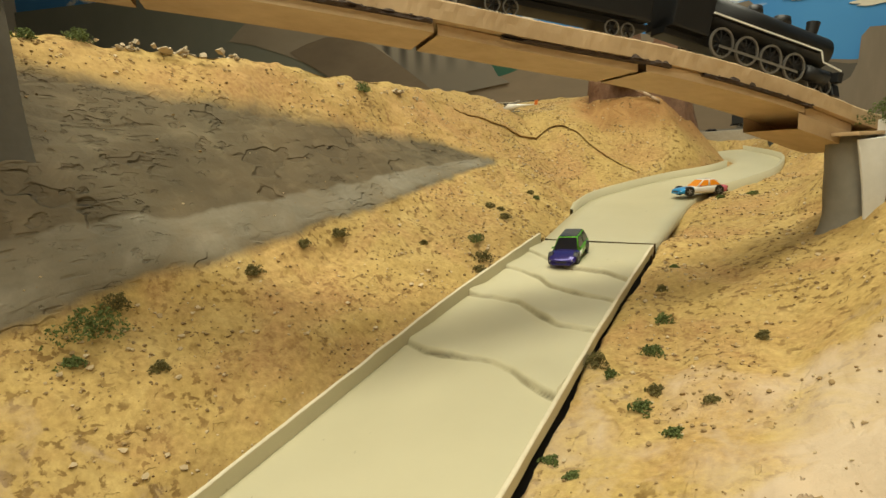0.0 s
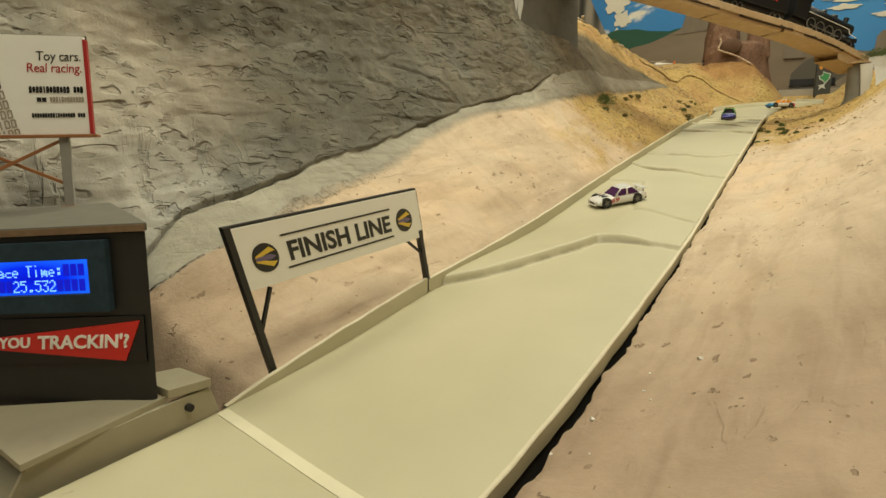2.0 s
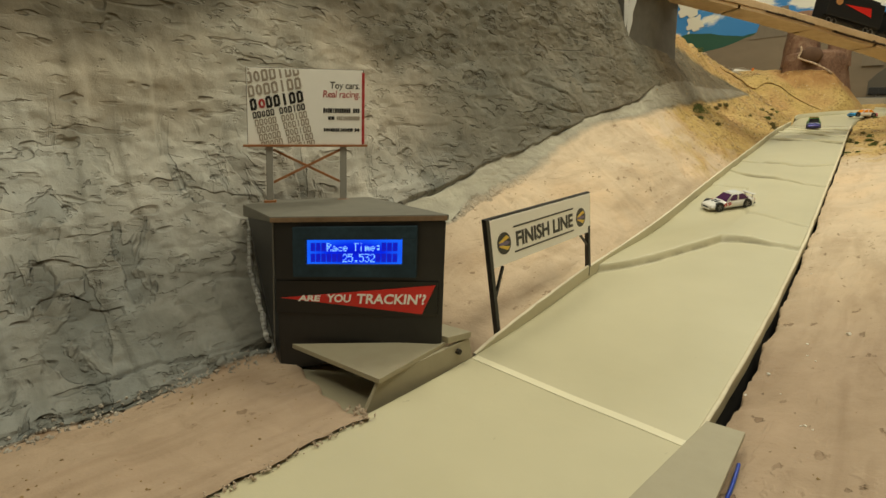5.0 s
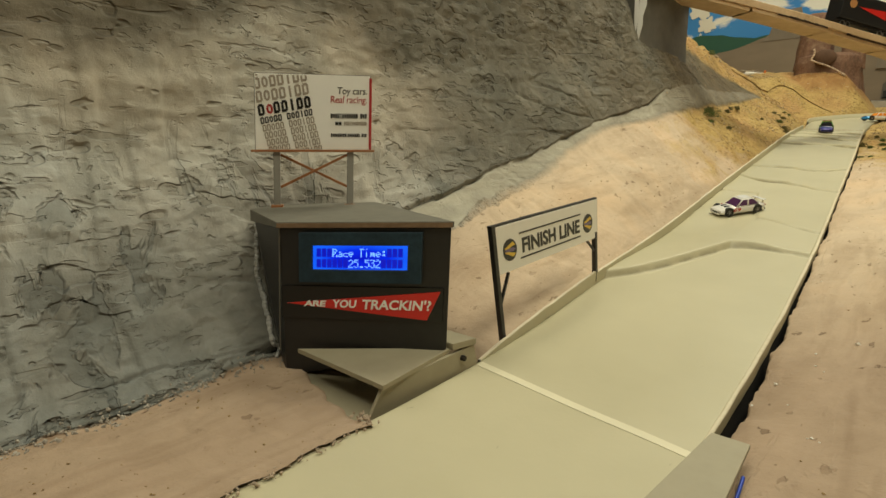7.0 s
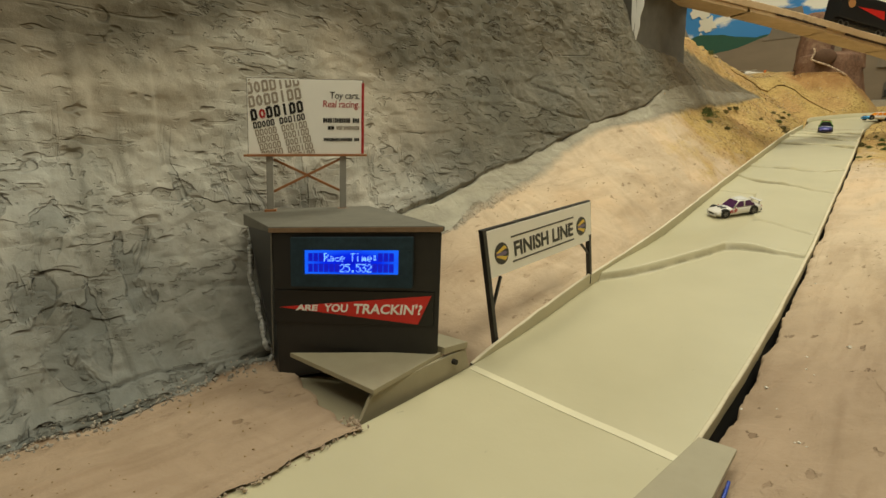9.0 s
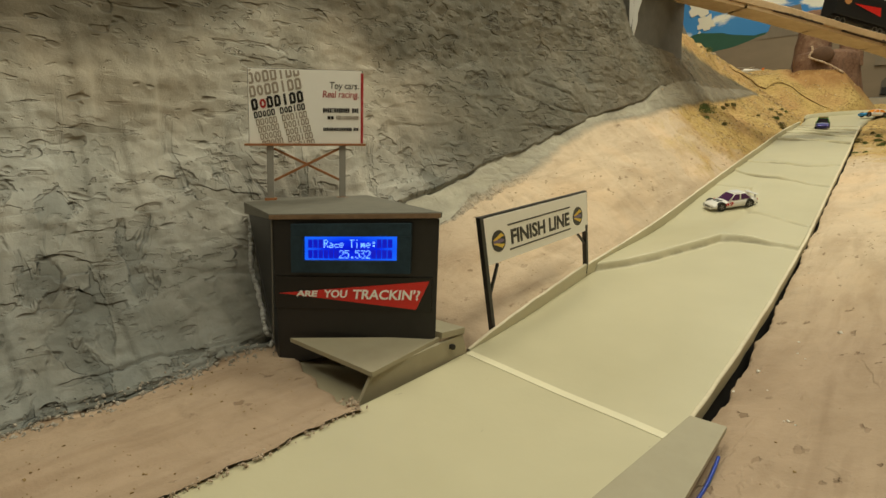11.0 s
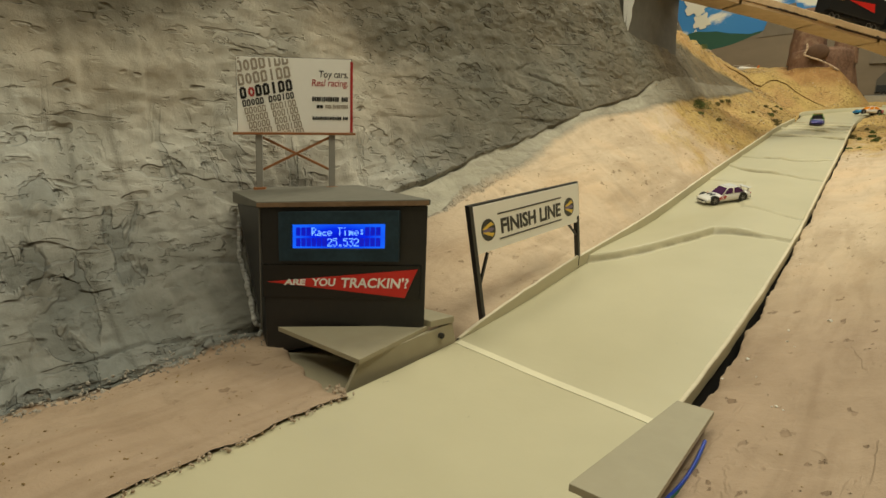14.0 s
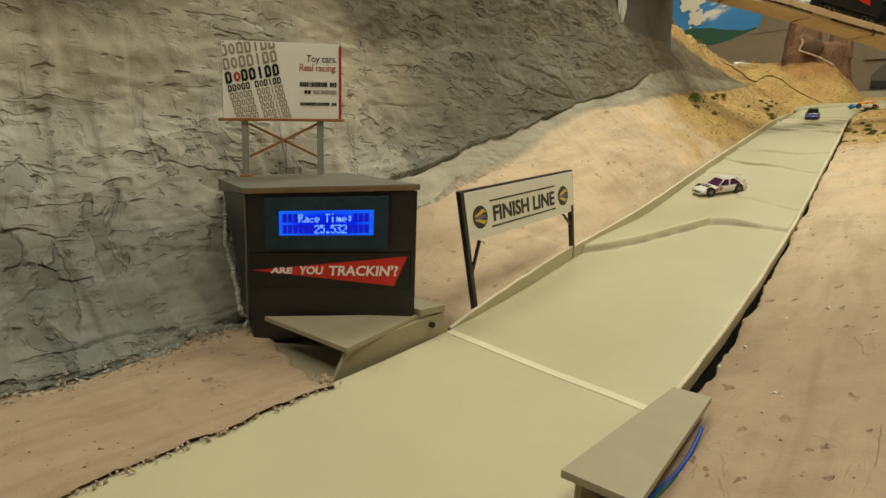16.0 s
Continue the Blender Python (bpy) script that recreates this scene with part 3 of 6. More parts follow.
            if left and y < -0.07 and u < 0.4:
                lip = (1 - smooth(u / 0.4)) * smooth((-0.117 - y) / 0.006)
                v.x += lip * (0.0085 + 0.0045 * fractal(y * 30, 2.7, u, 5))
                v.z = v.z + (max(v.z, track_z(y) + 0.0020 + 0.0012 * fractal(y * 70, 9.2, u * 5, 4)) - v.z) * lip
            row.append(v)
            rr.append(r)
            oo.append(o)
            bb.append(smooth((0.30 - y) / 0.42) if left else smooth((0.46 - y) / 0.45))
            ww.append(w)
            # Foot paint low down; shade put in along y; darker towards the top.
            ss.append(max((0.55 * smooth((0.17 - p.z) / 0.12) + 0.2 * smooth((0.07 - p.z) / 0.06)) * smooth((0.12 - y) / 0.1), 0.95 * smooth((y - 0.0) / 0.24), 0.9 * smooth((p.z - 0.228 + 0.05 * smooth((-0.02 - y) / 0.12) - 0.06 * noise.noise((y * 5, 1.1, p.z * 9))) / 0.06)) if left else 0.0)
            tt.append(0.38 * smooth((u - brow + 0.3) / 0.4) * smooth((y - 0.7) / 0.2) * (1 - smooth((y - 1.5) / 0.3)) * (1 - smooth((u - 4.75) / 0.2)) if left else 0.0)
        rows.append(row)
        rock.append(rr)
        ochre.append(oo)
        brown.append(bb)
        wash.append(ww)
        rust.append(tt)
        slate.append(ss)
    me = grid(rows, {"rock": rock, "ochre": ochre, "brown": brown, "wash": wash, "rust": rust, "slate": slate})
    me.materials.append(GROUND)
    return new(name, me)


def steps(*pieces):
    out = []
    for a, b, n in pieces:
        out += [a + (b - a) * i / n for i in range(n)]
    return out + [pieces[-1][1]]


tagged(bank("ground_left_bank", STATIONS, LEFT_LINES, steps((-1.0, -0.38, 16), (-0.38, -0.09, 170), (-0.09, 0.76, 290), (0.76, 1.6, 210), (1.6, 2.45, 50)), steps((0, 1.6, 36), (1.6, 2.9, 70), (2.9, 4, 60), (4, 5, 130), (5, 6, 12), (6, 7, 6)), True),
       "rose sand slope rising into a grey plaster rock face", "ground", "", "structure")
tagged(bank("ground_right_bank", RIGHT_STATIONS, RIGHT_LINES, steps((-1.0, -0.35, 16), (-0.35, 1.0, 330), (1.0, 1.55, 120)), steps((0, 1, 8), (1, 2, 36), (2, 4, 60), (4, 6, 16)), False),
       "smooth rose sand bank turning to ochre soil", "ground", "", "structure")


# ---- far ground, room and mural ----
def far_left_x(y):
    return curve_at(y, (1.37, 1.5, 1.6, 1.715, 1.82, 1.93, 2.06), (0.0, -0.008, -0.006, 0.05, 0.12, 0.13, 0.06))


def far_right_x(y):
    return curve_at(y, (0.0, 1.37, 1.5, 1.6, 1.69, 1.8, 1.95, 2.12), (0.19, 0.137, 0.139, 0.146, 0.195, 0.224, 0.218, 0.14))


def valley_z(x, y):
    """Height of the far ground behind the seam of the track."""
    z = curve_at(y, (1.25, 1.45, 1.65, 1.85, 1.97, 2.1, 2.5), (0.215, 0.241, 0.270, 0.298, 0.325, 0.338, 0.348))
    z += 0.085 * smooth((x - 0.215) / 0.13) * smooth((1.75 - y) / 0.2) * smooth((y - 1.4) / 0.1)
    z += 0.03 * smooth((x - 0.25) / 0.18) * smooth((2.1 - y) / 0.3)
    z += 0.03 * smooth((y - 1.72) / 0.12) * smooth((x - 0.235) / 0.04) * smooth((2.15 - y) / 0.2)
    z += 0.12 * smooth((0.10 - x) / 0.26) * smooth((y - 1.55) / 0.3) * (1 - 0.4 * smooth((y - 2.0) / 0.3))
    d = math.hypot(x + 0.03, (y - 1.93))
    z = max(z, curve_at(d, (0.0, 0.09, 0.13, 0.17, 0.21, 0.26, 0.32), (0.44, 0.425, 0.37, 0.325, 0.292, 0.26, 0.15)))
    z += 0.005 * fractal(x * 9, y * 9, 0.4, 4) + 0.003 * fractal(x * 30, y * 30, 7, 3)
    if y < 2.12:
        road = curve_at(y, (1.3755, 1.5, 1.6, 1.715, 1.82, 1.93, 2.06, 2.12), (0.2315, 0.251, 0.262, 0.277, 0.288, 0.300, 0.312, 0.318))
        away = max(far_left_x(y) - x, x - far_right_x(y))
        z = min(z, road - 0.002 + 1.3 * away) if away > 0 else road - 0.004
    return z


rows = [[Vector((x, y, valley_z(x, y) - 0.002 - 0.03 * (1 - smooth((y - 1.375) / (0.16 if x > 0.1 else 0.02))))) for x in steps((-0.5, -0.3, 8), (-0.3, 0.5, 120), (0.5, 2.4, 12))] for y in steps((1.3, 2.1, 120), (2.1, 2.6, 24))]
me = grid(rows, {"rock": [[0.0] * len(r) for r in rows], "ochre": [[1.0] * len(r) for r in rows], "rust": [[smooth((0.17 - math.hypot(p.x + 0.03, p.y - 1.93)) / 0.08) for p in r] for r in rows]})
me.materials.append(GROUND)
tagged(new("ground_valley", me), "ochre plaster valley floor behind the track", "ground", "", "structure")


def slab(name, lo, hi, mat, label, category):
    return tagged(part(name, boxed(lo, hi), mat), label, category, "", "structure")


slab("floor", (-3.9, -2.6, -0.95), (2.5, 2.7, -0.9), ROOMPAINT, "plain room floor under the layout", "floor")
slab("ceiling", (-3.9, -2.6, 1.9), (2.5, 2.7, 1.95), ROOMPAINT, "plain room ceiling", "ceiling")
slab("wall_west", (-3.9, -2.6, -0.9), (-3.8, 2.6, 1.9), ROOMPAINT, "plain room wall", "wall")
slab("wall_east", (2.4, -2.6, -0.9), (2.5, 2.6, 1.9), ROOMPAINT, "plain room wall", "wall")
slab("wall_south", (-3.8, -2.6, -0.9), (2.4, -2.5, 1.9), ROOMPAINT, "plain room wall", "wall")


def sky_material():
    mat, nodes, links, b = material("mural_sky_paint", 0.8)
    n = noise_tex(nodes, links, 2.6, 6, 0.6, (1, 1, 2.0), 0.4)
    blue = ramp(nodes, links, noise_tex(nodes, links, 1.2, 3), [(0.3, (0.035, 0.20, 0.52)), (0.7, (0.075, 0.31, 0.66))])
    cloud = ramp(nodes, links, n, [(0.57, (0, 0, 0)), (0.62, (1, 1, 1))])
    links.new(blend(nodes, links, cloud, blue, (0.78, 0.76, 0.68)), b.inputs["Base Color"])
    return mat


wall_north = slab("wall_north", (-3.8, 2.45, -0.9), (2.4, 2.55, 1.9), sky_material(), "room wall painted with a blue sky and white clouds", "wall")


def hill(name, points, y, mat, label, thick=0.004):
    """A painted hill: an outline over x, closed down to the ground, lying on the wall."""
    xs = steps((points[0][0], points[-1][0], 90))
    top = [(x, curve_at(x, [p[0] for p in points], [p[1] for p in points]) + 0.006 * fractal(x * 8, y, 2, 3)) for x in xs]
    bm = prism([(points[0][0], 0.1)] + top + [(points[-1][0], 0.1)], thick)
    bmesh.ops.translate(bm, verts=bm.verts, vec=(0, y, 0))
    ob = part(name, bm, mat, wall_north, label)
    return ob


HILL_BROWN = speckled("mural_brown_paint", (0.13, 0.10, 0.07), (0.26, 0.205, 0.145), 3.0, 0.85, 0, 0.02, (1, 1, 3))
HILL_GREEN = speckled("mural_green_paint", (0.02, 0.07, 0.05), (0.035, 0.12, 0.075), 5.0, 0.85, 0, 0.02)
HILL_DARK = speckled("mural_slate_paint", (0.07, 0.065, 0.055), (0.12, 0.105, 0.085), 4.0, 0.85, 0, 0.02)
HILL_OLIVE = speckled("mural_olive_paint", (0.15, 0.165, 0.135), (0.25, 0.255, 0.21), 2.0, 0.85, 0, 0.02)
hill("painted_hill", [(-0.70, 0.60), (-0.63, 0.658), (-0.585, 0.672), (-0.5, 0.664), (-0.37, 0.645), (-0.30, 0.655), (-0.2, 0.64), (-0.1, 0.60)], 2.442, HILL_GREEN, "dark green painted hill")
hill("painted_hill", [(-1.0, 0.5), (-0.9, 0.56), (-0.7, 0.565), (-0.57, 0.575), (-0.42, 0.612), (-0.33, 0.645), (-0.2, 0.652), (0.0, 0.60), (0.2, 0.53), (0.5, 0.48), (2.4, 0.5)], 2.436, HILL_BROWN, "brown painted desert hill")
hill("painted_hill", [(0.09, 0.44), (0.13, 0.485), (0.2, 0.517), (0.26, 0.516), (0.32, 0.50), (0.45, 0.49), (0.8, 0.5), (2.4, 0.55)], 2.430, HILL_DARK, "slate painted mesa ridge")





# ---- the track ----
RIBS = (  # station on the left edge, sideways bend, station on the right edge, height
    (1.318, 0.0, 1.24, 0.004), (1.267, 0.0, 1.19, 0.004), (1.198, 0.0, 1.142, 0.005), (1.095, 0.005, 1.06, 0.005),
    (0.853, -0.02, 0.85, 0.004), (0.761, -0.01, 0.695, 0.005),
)


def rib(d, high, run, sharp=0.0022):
    """One wave at d metres past its foot: height, and the shade to paint in its crease."""
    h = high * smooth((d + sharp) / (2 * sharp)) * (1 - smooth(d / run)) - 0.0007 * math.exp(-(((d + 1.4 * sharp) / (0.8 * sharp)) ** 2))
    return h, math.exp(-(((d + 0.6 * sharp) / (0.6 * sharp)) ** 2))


def rib_height(x, y, darks=False):
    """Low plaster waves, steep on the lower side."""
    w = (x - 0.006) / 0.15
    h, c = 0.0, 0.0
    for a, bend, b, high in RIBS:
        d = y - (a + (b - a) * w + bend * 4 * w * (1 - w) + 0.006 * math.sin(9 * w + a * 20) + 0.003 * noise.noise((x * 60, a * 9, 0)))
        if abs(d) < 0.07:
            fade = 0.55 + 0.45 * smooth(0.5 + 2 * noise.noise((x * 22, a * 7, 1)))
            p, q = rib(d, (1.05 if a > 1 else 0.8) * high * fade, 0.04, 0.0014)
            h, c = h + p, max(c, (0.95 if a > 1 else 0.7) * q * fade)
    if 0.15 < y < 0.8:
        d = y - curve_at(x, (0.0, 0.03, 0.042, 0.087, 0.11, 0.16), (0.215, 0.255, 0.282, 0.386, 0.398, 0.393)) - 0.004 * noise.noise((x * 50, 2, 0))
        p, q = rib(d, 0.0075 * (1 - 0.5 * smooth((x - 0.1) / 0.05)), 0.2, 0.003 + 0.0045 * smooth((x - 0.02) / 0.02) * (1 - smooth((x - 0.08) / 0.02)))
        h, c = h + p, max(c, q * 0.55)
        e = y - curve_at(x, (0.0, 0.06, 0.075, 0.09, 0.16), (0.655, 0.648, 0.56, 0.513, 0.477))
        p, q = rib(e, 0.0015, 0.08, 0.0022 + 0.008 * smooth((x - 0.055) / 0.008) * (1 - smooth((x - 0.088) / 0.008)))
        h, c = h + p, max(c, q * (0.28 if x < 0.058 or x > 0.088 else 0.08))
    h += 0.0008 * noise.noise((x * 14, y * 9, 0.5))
    return (h, c) if darks else h


race_track = thing("race_track", pose(0, 0, 0), "cream painted race track board with plaster ribs and low side rails", "race track")


def track_board(y0, y1, n, parent):
    rows, darks = [], []
    for y in steps((y0, 0.14, 100), (0.14, y1, n)):
        l, r = track_left(y), track_right(y)
        z = track_z(y)
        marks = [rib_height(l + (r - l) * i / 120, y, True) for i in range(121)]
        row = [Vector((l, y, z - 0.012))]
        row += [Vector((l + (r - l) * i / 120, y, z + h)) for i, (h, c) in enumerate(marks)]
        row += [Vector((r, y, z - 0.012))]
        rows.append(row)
        darks.append([0.0] + [c for h, c in marks] + [0.0])
    me = grid(rows, {"crease": darks})
    me.materials.append(TRACK)
    ob = new("board", me)
    ob.parent = parent
    return ob


track_board(-0.62, 1.372, 1150, race_track)


def under(y):
    return curve_at(y, (-0.02, 0.1, 0.3, 1.4), (0.0075, 0.0085, 0.006, 0.0045)) + 0.001 * noise.noise((y * 50, 3, 2))


def rail(side, y0, y1, high, parent, label, thick=0.003):
    rows = []
    for y in steps((y0, y1, 160)):
        x = track_left(y) if side < 0 else track_right(y)
        z = track_z(y)
        h = high(y) + 0.0007 * noise.noise((y * 40, side, 0))
        o = side * thick * (1 + 0.25 * noise.noise((y * 25, 3, side)))
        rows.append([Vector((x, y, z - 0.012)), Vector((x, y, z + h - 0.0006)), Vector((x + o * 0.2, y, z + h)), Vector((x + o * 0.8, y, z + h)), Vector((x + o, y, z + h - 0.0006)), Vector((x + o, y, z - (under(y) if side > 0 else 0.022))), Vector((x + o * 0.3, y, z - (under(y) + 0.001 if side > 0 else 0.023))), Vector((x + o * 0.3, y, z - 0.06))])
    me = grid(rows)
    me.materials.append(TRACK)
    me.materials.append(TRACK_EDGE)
    me.materials.append(HOLE_SHADE)
    # The lowest faces are coloured dark as the shade of the gap.
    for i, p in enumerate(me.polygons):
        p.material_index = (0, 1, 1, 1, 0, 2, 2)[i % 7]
        p.use_smooth = False
    ob = new("side_rail", me)
    ob.parent = parent
    return tagged(ob, label)


rail(-1, 0.0, 0.2, lambda y: curve_at(y, (0, 0.03, 0.1, 0.2), (0.001, 0.006, 0.012, 0.014)), race_track, "low cream side rail with worn edge")
rail(-1, 0.202, 1.36, lambda y: curve_at(y, (0.2, 0.3, 1.36), (0.012, 0.012, 0.011)), race_track, "long cream side rail with worn edge")
rail(1, -0.036, 1.36, lambda y: curve_at(y, (0, 0.1, 1.36), (0.002, 0.003, 0.003)), race_track, "thin side rail with chipped edge")
rows = []
for k in range(41):
    x = 0.008 + 0.165 * k / 40
    y = -0.004 - 0.024 * k / 40
    rows.append([Vector((x, y + d, track_z(y + d) + rib_height(x, y + d) + h)) for d, h in ((-0.0036, 0.0001), (-0.0035, 0.0004), (0.0035, 0.0004), (0.0036, 0.0001))])
me = grid(rows)
me.materials.append(LINE)
me.polygons.foreach_set("use_smooth", [False] * len(me.polygons))
stripe = new("finish_stripe", me)
stripe.parent = race_track
tagged(stripe, "cream finish stripe")


def ribbon(points, n):
    """Points along a smooth line through the given ones."""
    p = [Vector(q) for q in points]
    p = [2 * p[0] - p[1]] + p + [2 * p[-1] - p[-2]]
    out = []
    for k in range(n + 1):
        u = k / n * (len(p) - 3)
        i = min(int(u), len(p) - 4)
        t = u - i
        a, b, c, d = p[i : i + 4]
        out.append(0.5 * (2 * b + (c - a) * t + (2 * a - 5 * b + 4 * c - d) * t * t + (3 * b - a - 3 * c + d) * t ** 3))
    return out


far_track = thing("bend_track", pose(0, 0, 0), "cream painted winding track piece with low kerb rails", "race track")
FAR_L = ribbon([(0.004, 1.3755, 0.2315), (-0.003, 1.5, 0.251), (0.0, 1.6, 0.262), (0.06, 1.715, 0.277), (0.13, 1.82, 0.288), (0.14, 1.93, 0.300), (0.07, 2.06, 0.312)], 60)
FAR_R = ribbon([(0.13, 1.3755, 0.2305), (0.132, 1.5, 0.251), (0.138, 1.6, 0.262), (0.187, 1.69, 0.275), (0.216, 1.80, 0.286), (0.210, 1.95, 0.302), (0.13, 2.12, 0.318)], 60)
me = grid([[l - Vector((0, 0, 0.012))] + [l.lerp(r, k / 8) for k in range(9)] + [r - Vector((0, 0, 0.012))] for l, r in zip(FAR_L, FAR_R)])
me.materials.append(TRACK)
ob = new("board", me)
ob.parent = far_track


def kerb(line, a, b, h, parent, outward):
    rows = []
    for i in range(a, b):
        d = (line[min(i + 1, len(line) - 1)] - line[max(i - 1, 0)]).normalized()
        o = Vector((d.y, -d.x, 0)) * outward * 0.004
        hh = Vector((0, 0, h * min(1, (i - a + 1) / 2)))
        rows.append([line[i] - Vector((0, 0, 0.01)), line[i] + hh, line[i] + o + hh, line[i] + o - Vector((0, 0, 0.015))])
    m2 = grid(rows)
    m2.materials.append(TRACK)
    k = new("kerb_rail", m2)
    k.parent = parent


kerb(FAR_L, 9, 44, 0.011, far_track, -1)
kerb(FAR_R, 22, 60, 0.008, far_track, 1)


# ---- timer box, billboard, finish sign and sensors ----
YAW = 26.0
timer = thing("timer_box", pose(0.0004, -0.0371, 0.1102) @ pose(0, 0, 0, 0, 0, YAW) @ pose(0, 0, 0, 0, -4.7, 0) @ pose(0, 0, 0, 0, 0, 2.3) @ pose(0, 0, 0, 0, 0.66, 0), "black painted timer box with blue display and red label", "timer")
OUT = [(0, 0), (-0.121, 0), (-0.160, 0.041), (-0.150, 0.075), (-0.080, 0.09)]


def column(outline, z0, z1, bevel=0.0, taper=None):
    """An upright prism over an outline in x and y."""
    bm = bmesh.new()
    lo = [bm.verts.new((x, y, z0)) for x, y in (taper or outline)]
    hi = [bm.verts.new((x, y, z1)) for x, y in outline]
    bm.faces.new(hi)
    bm.faces.new(lo[::-1])
    for i in range(len(lo)):
        j = (i + 1) % len(lo)
        bm.faces.new((lo[i], lo[j], hi[j], hi[i]))
    bmesh.ops.recalc_face_normals(bm, faces=bm.faces)
    if bevel:
        bmesh.ops.bevel(bm, geom=list(bm.edges), offset=bevel, segments=2, affect="EDGES", profile=0.7)
    return bm


case = column(OUT, -0.120, -0.0045, 0.0008, [(0, 0), (-0.116, 0), (-0.138, 0.035), (-0.14, 0.07), (-0.080, 0.09)])
for v in case.verts:
    if v.co.z < -0.1:
        v.co.z += 0.026 * smooth((v.co.x + 0.07) / 0.06)
part("case", case, BLACK, timer)
lid = column([(0.002, -0.0015), (-0.122, -0.0015), (-0.164, 0.0415), (-0.156, 0.078), (-0.079, 0.093)], -0.004, 0.0, 0.0006)
for v in lid.verts:
    if v.co.z > -0.002:
        v.co.z += 0.006 * smooth(v.co.y / 0.05)
part("lid", lid, GREYBOX, timer, "grey board lid with bare wood edge")
part("lid_edge", boxed((-0.122, -0.0022, -0.0042), (0.001, -0.0012, -0.0008), 0.0002), EDGEWOOD, timer, "bare brown wood edge")
part("edge_strip", bar((-0.1206, -0.0006, -0.1), (-0.1206, -0.0006, -0.0046), 0.0008, 0.0008, 0), plain("chipped_edge", (0.13, 0.12, 0.10), 0.7), timer, "chipped pale edge")


def frame_ring(x0, x1, z0, z1, w, y0, y1):
    bm = bmesh.new()
    box(bm, (x0, y0, z0), (x1, y1, z0 + w), 0.0004)
    box(bm, (x0, y0, z1 - w), (x1, y1, z1), 0.0004)
    box(bm, (x0, y0, z0 + w), (x0 + w, y1, z1 - w))
    box(bm, (x1 - w, y0, z0 + w), (x1, y1, z1 - w))
    return bm


display = part("display_bezel", frame_ring(-0.1048, -0.0185, -0.0445, -0.0076, 0.0094, -0.004, 0.001), BEZEL, timer, "dark blue felt display bezel")


def lcd_material():
    mat, nodes, links, b = material("blue_backlight", 0.35, 0.0, 0.15)
    co = nodes.new("ShaderNodeTexCoord")
    g = nodes.new("ShaderNodeTexGradient")
    g.gradient_type = "QUADRATIC_SPHERE"
    m = nodes.new("ShaderNodeMapping")
    m.inputs["Location"].default_value = (0.068 / 0.047, 0, 0.0269 / 0.014)
    m.inputs["Scale"].default_value = (1 / 0.047, 0, 1 / 0.014)
    links.new(co.outputs["Object"], m.inputs[0])
    links.new(m.outputs[0], g.inputs[0])
    c = ramp(nodes, links, g.outputs[0], [(0.0, (0.008, 0.13, 1.0)), (0.3, (0.0, 0.02, 0.80)), (1.0, (0.0, 0.004, 0.58))])
    b.inputs["Base Color"].default_value = (0.0, 0.005, 0.05, 1)
    links.new(c, b.inputs["Emission Color"])
    b.inputs["Emission Strength"].default_value = 1.0
    return mat


part("screen", boxed((-0.0972, -0.0012, -0.0362), (-0.0252, 0.0006, -0.0172)), lcd_material(), display, "glowing blue display screen")
glow = bpy.data.materials.new("pixel_glow")
glow.use_nodes = True
glow.node_tree.nodes["Principled BSDF"].inputs["Base Color"].default_value = (0.3, 0.6, 0.9, 1)
glow.node_tree.nodes["Principled BSDF"].inputs["Emission Color"].default_value = (0.20, 0.52, 1.0, 1)
glow.node_tree.nodes["Principled BSDF"].inputs["Emission Strength"].default_value = 1.1
FRONT = pose(0, 0, 0, 90, 0, 0)
DOTS = {"R": "E99EAC99", "a": "0006179F", "c": "00007887", "e": "00069F86", "T": "F4444444", "i": "40044444", "m": "000AFFF9", ":": "00660660", "2": "6911248F", "5": "F8E11196", "3": "F1261196", ".": "00000066"}


def dotted(text, x, z, pitch, tall):
    """A line of the display: each character is drawn in lit dots, four wide and eight high."""
    for i, letter in enumerate(text):
        if letter == " ":
            continue
        bm = bmesh.new()
        for r, row in enumerate(DOTS[letter]):
            for c in range(4):
                if int(row, 16) >> (3 - c) & 1:
                    u, v = x + i * pitch + c * pitch * 0.22, z + tall * (1 - (r + 1) / 8)
                    box(bm, (u, -0.00145, v), (u + pitch * 0.165, -0.0013, v + tall / 8 * 0.8))
        part("display_character", bm, glow, display)


dotted("Race Time:", -0.0812, -0.0257, 0.00385, 0.0062)
dotted("25.532", -0.0697, -0.0337, 0.00385, 0.0062)
cell = bpy.data.materials.new("unlit_cell")
cell.use_nodes = True
cell.node_tree.nodes["Principled BSDF"].inputs["Base Color"].default_value = (0, 0.005, 0.05, 1)
cell.node_tree.nodes["Principled BSDF"].inputs["Emission Color"].default_value = (0, 0.003, 0.48, 1)
cell.node_tree.nodes["Principled BSDF"].inputs["Emission Strength"].default_value = 1.0
for i in range(16):
    for z, lit in ((-0.0257, range(3, 13)), (-0.0337, range(6, 12))):
        if i not in lit:
            x = -0.0812 + (i - 3) * 0.00385
            part("character_cell", boxed((x, -0.0014, z), (x + 0.0032, -0.0013, z + 0.0062)), cell, display)

label = part("label_plate", boxed((-0.1188, -0.0012, -0.0728), (-0.0035, 0.0008, -0.0478), 0.0003), plain("label_black", (0.006, 0.006, 0.006), 0.3), timer, "black label plate")
bm = prism([(-0.1148, -0.0611), (-0.0139, -0.0718), (-0.0052, -0.0504)], 0.0008)
bmesh.ops.translate(bm, verts=bm.verts, vec=(0, -0.0018, 0))
part("red_wedge", bm, LABEL_RED, label, "red wedge graphic")
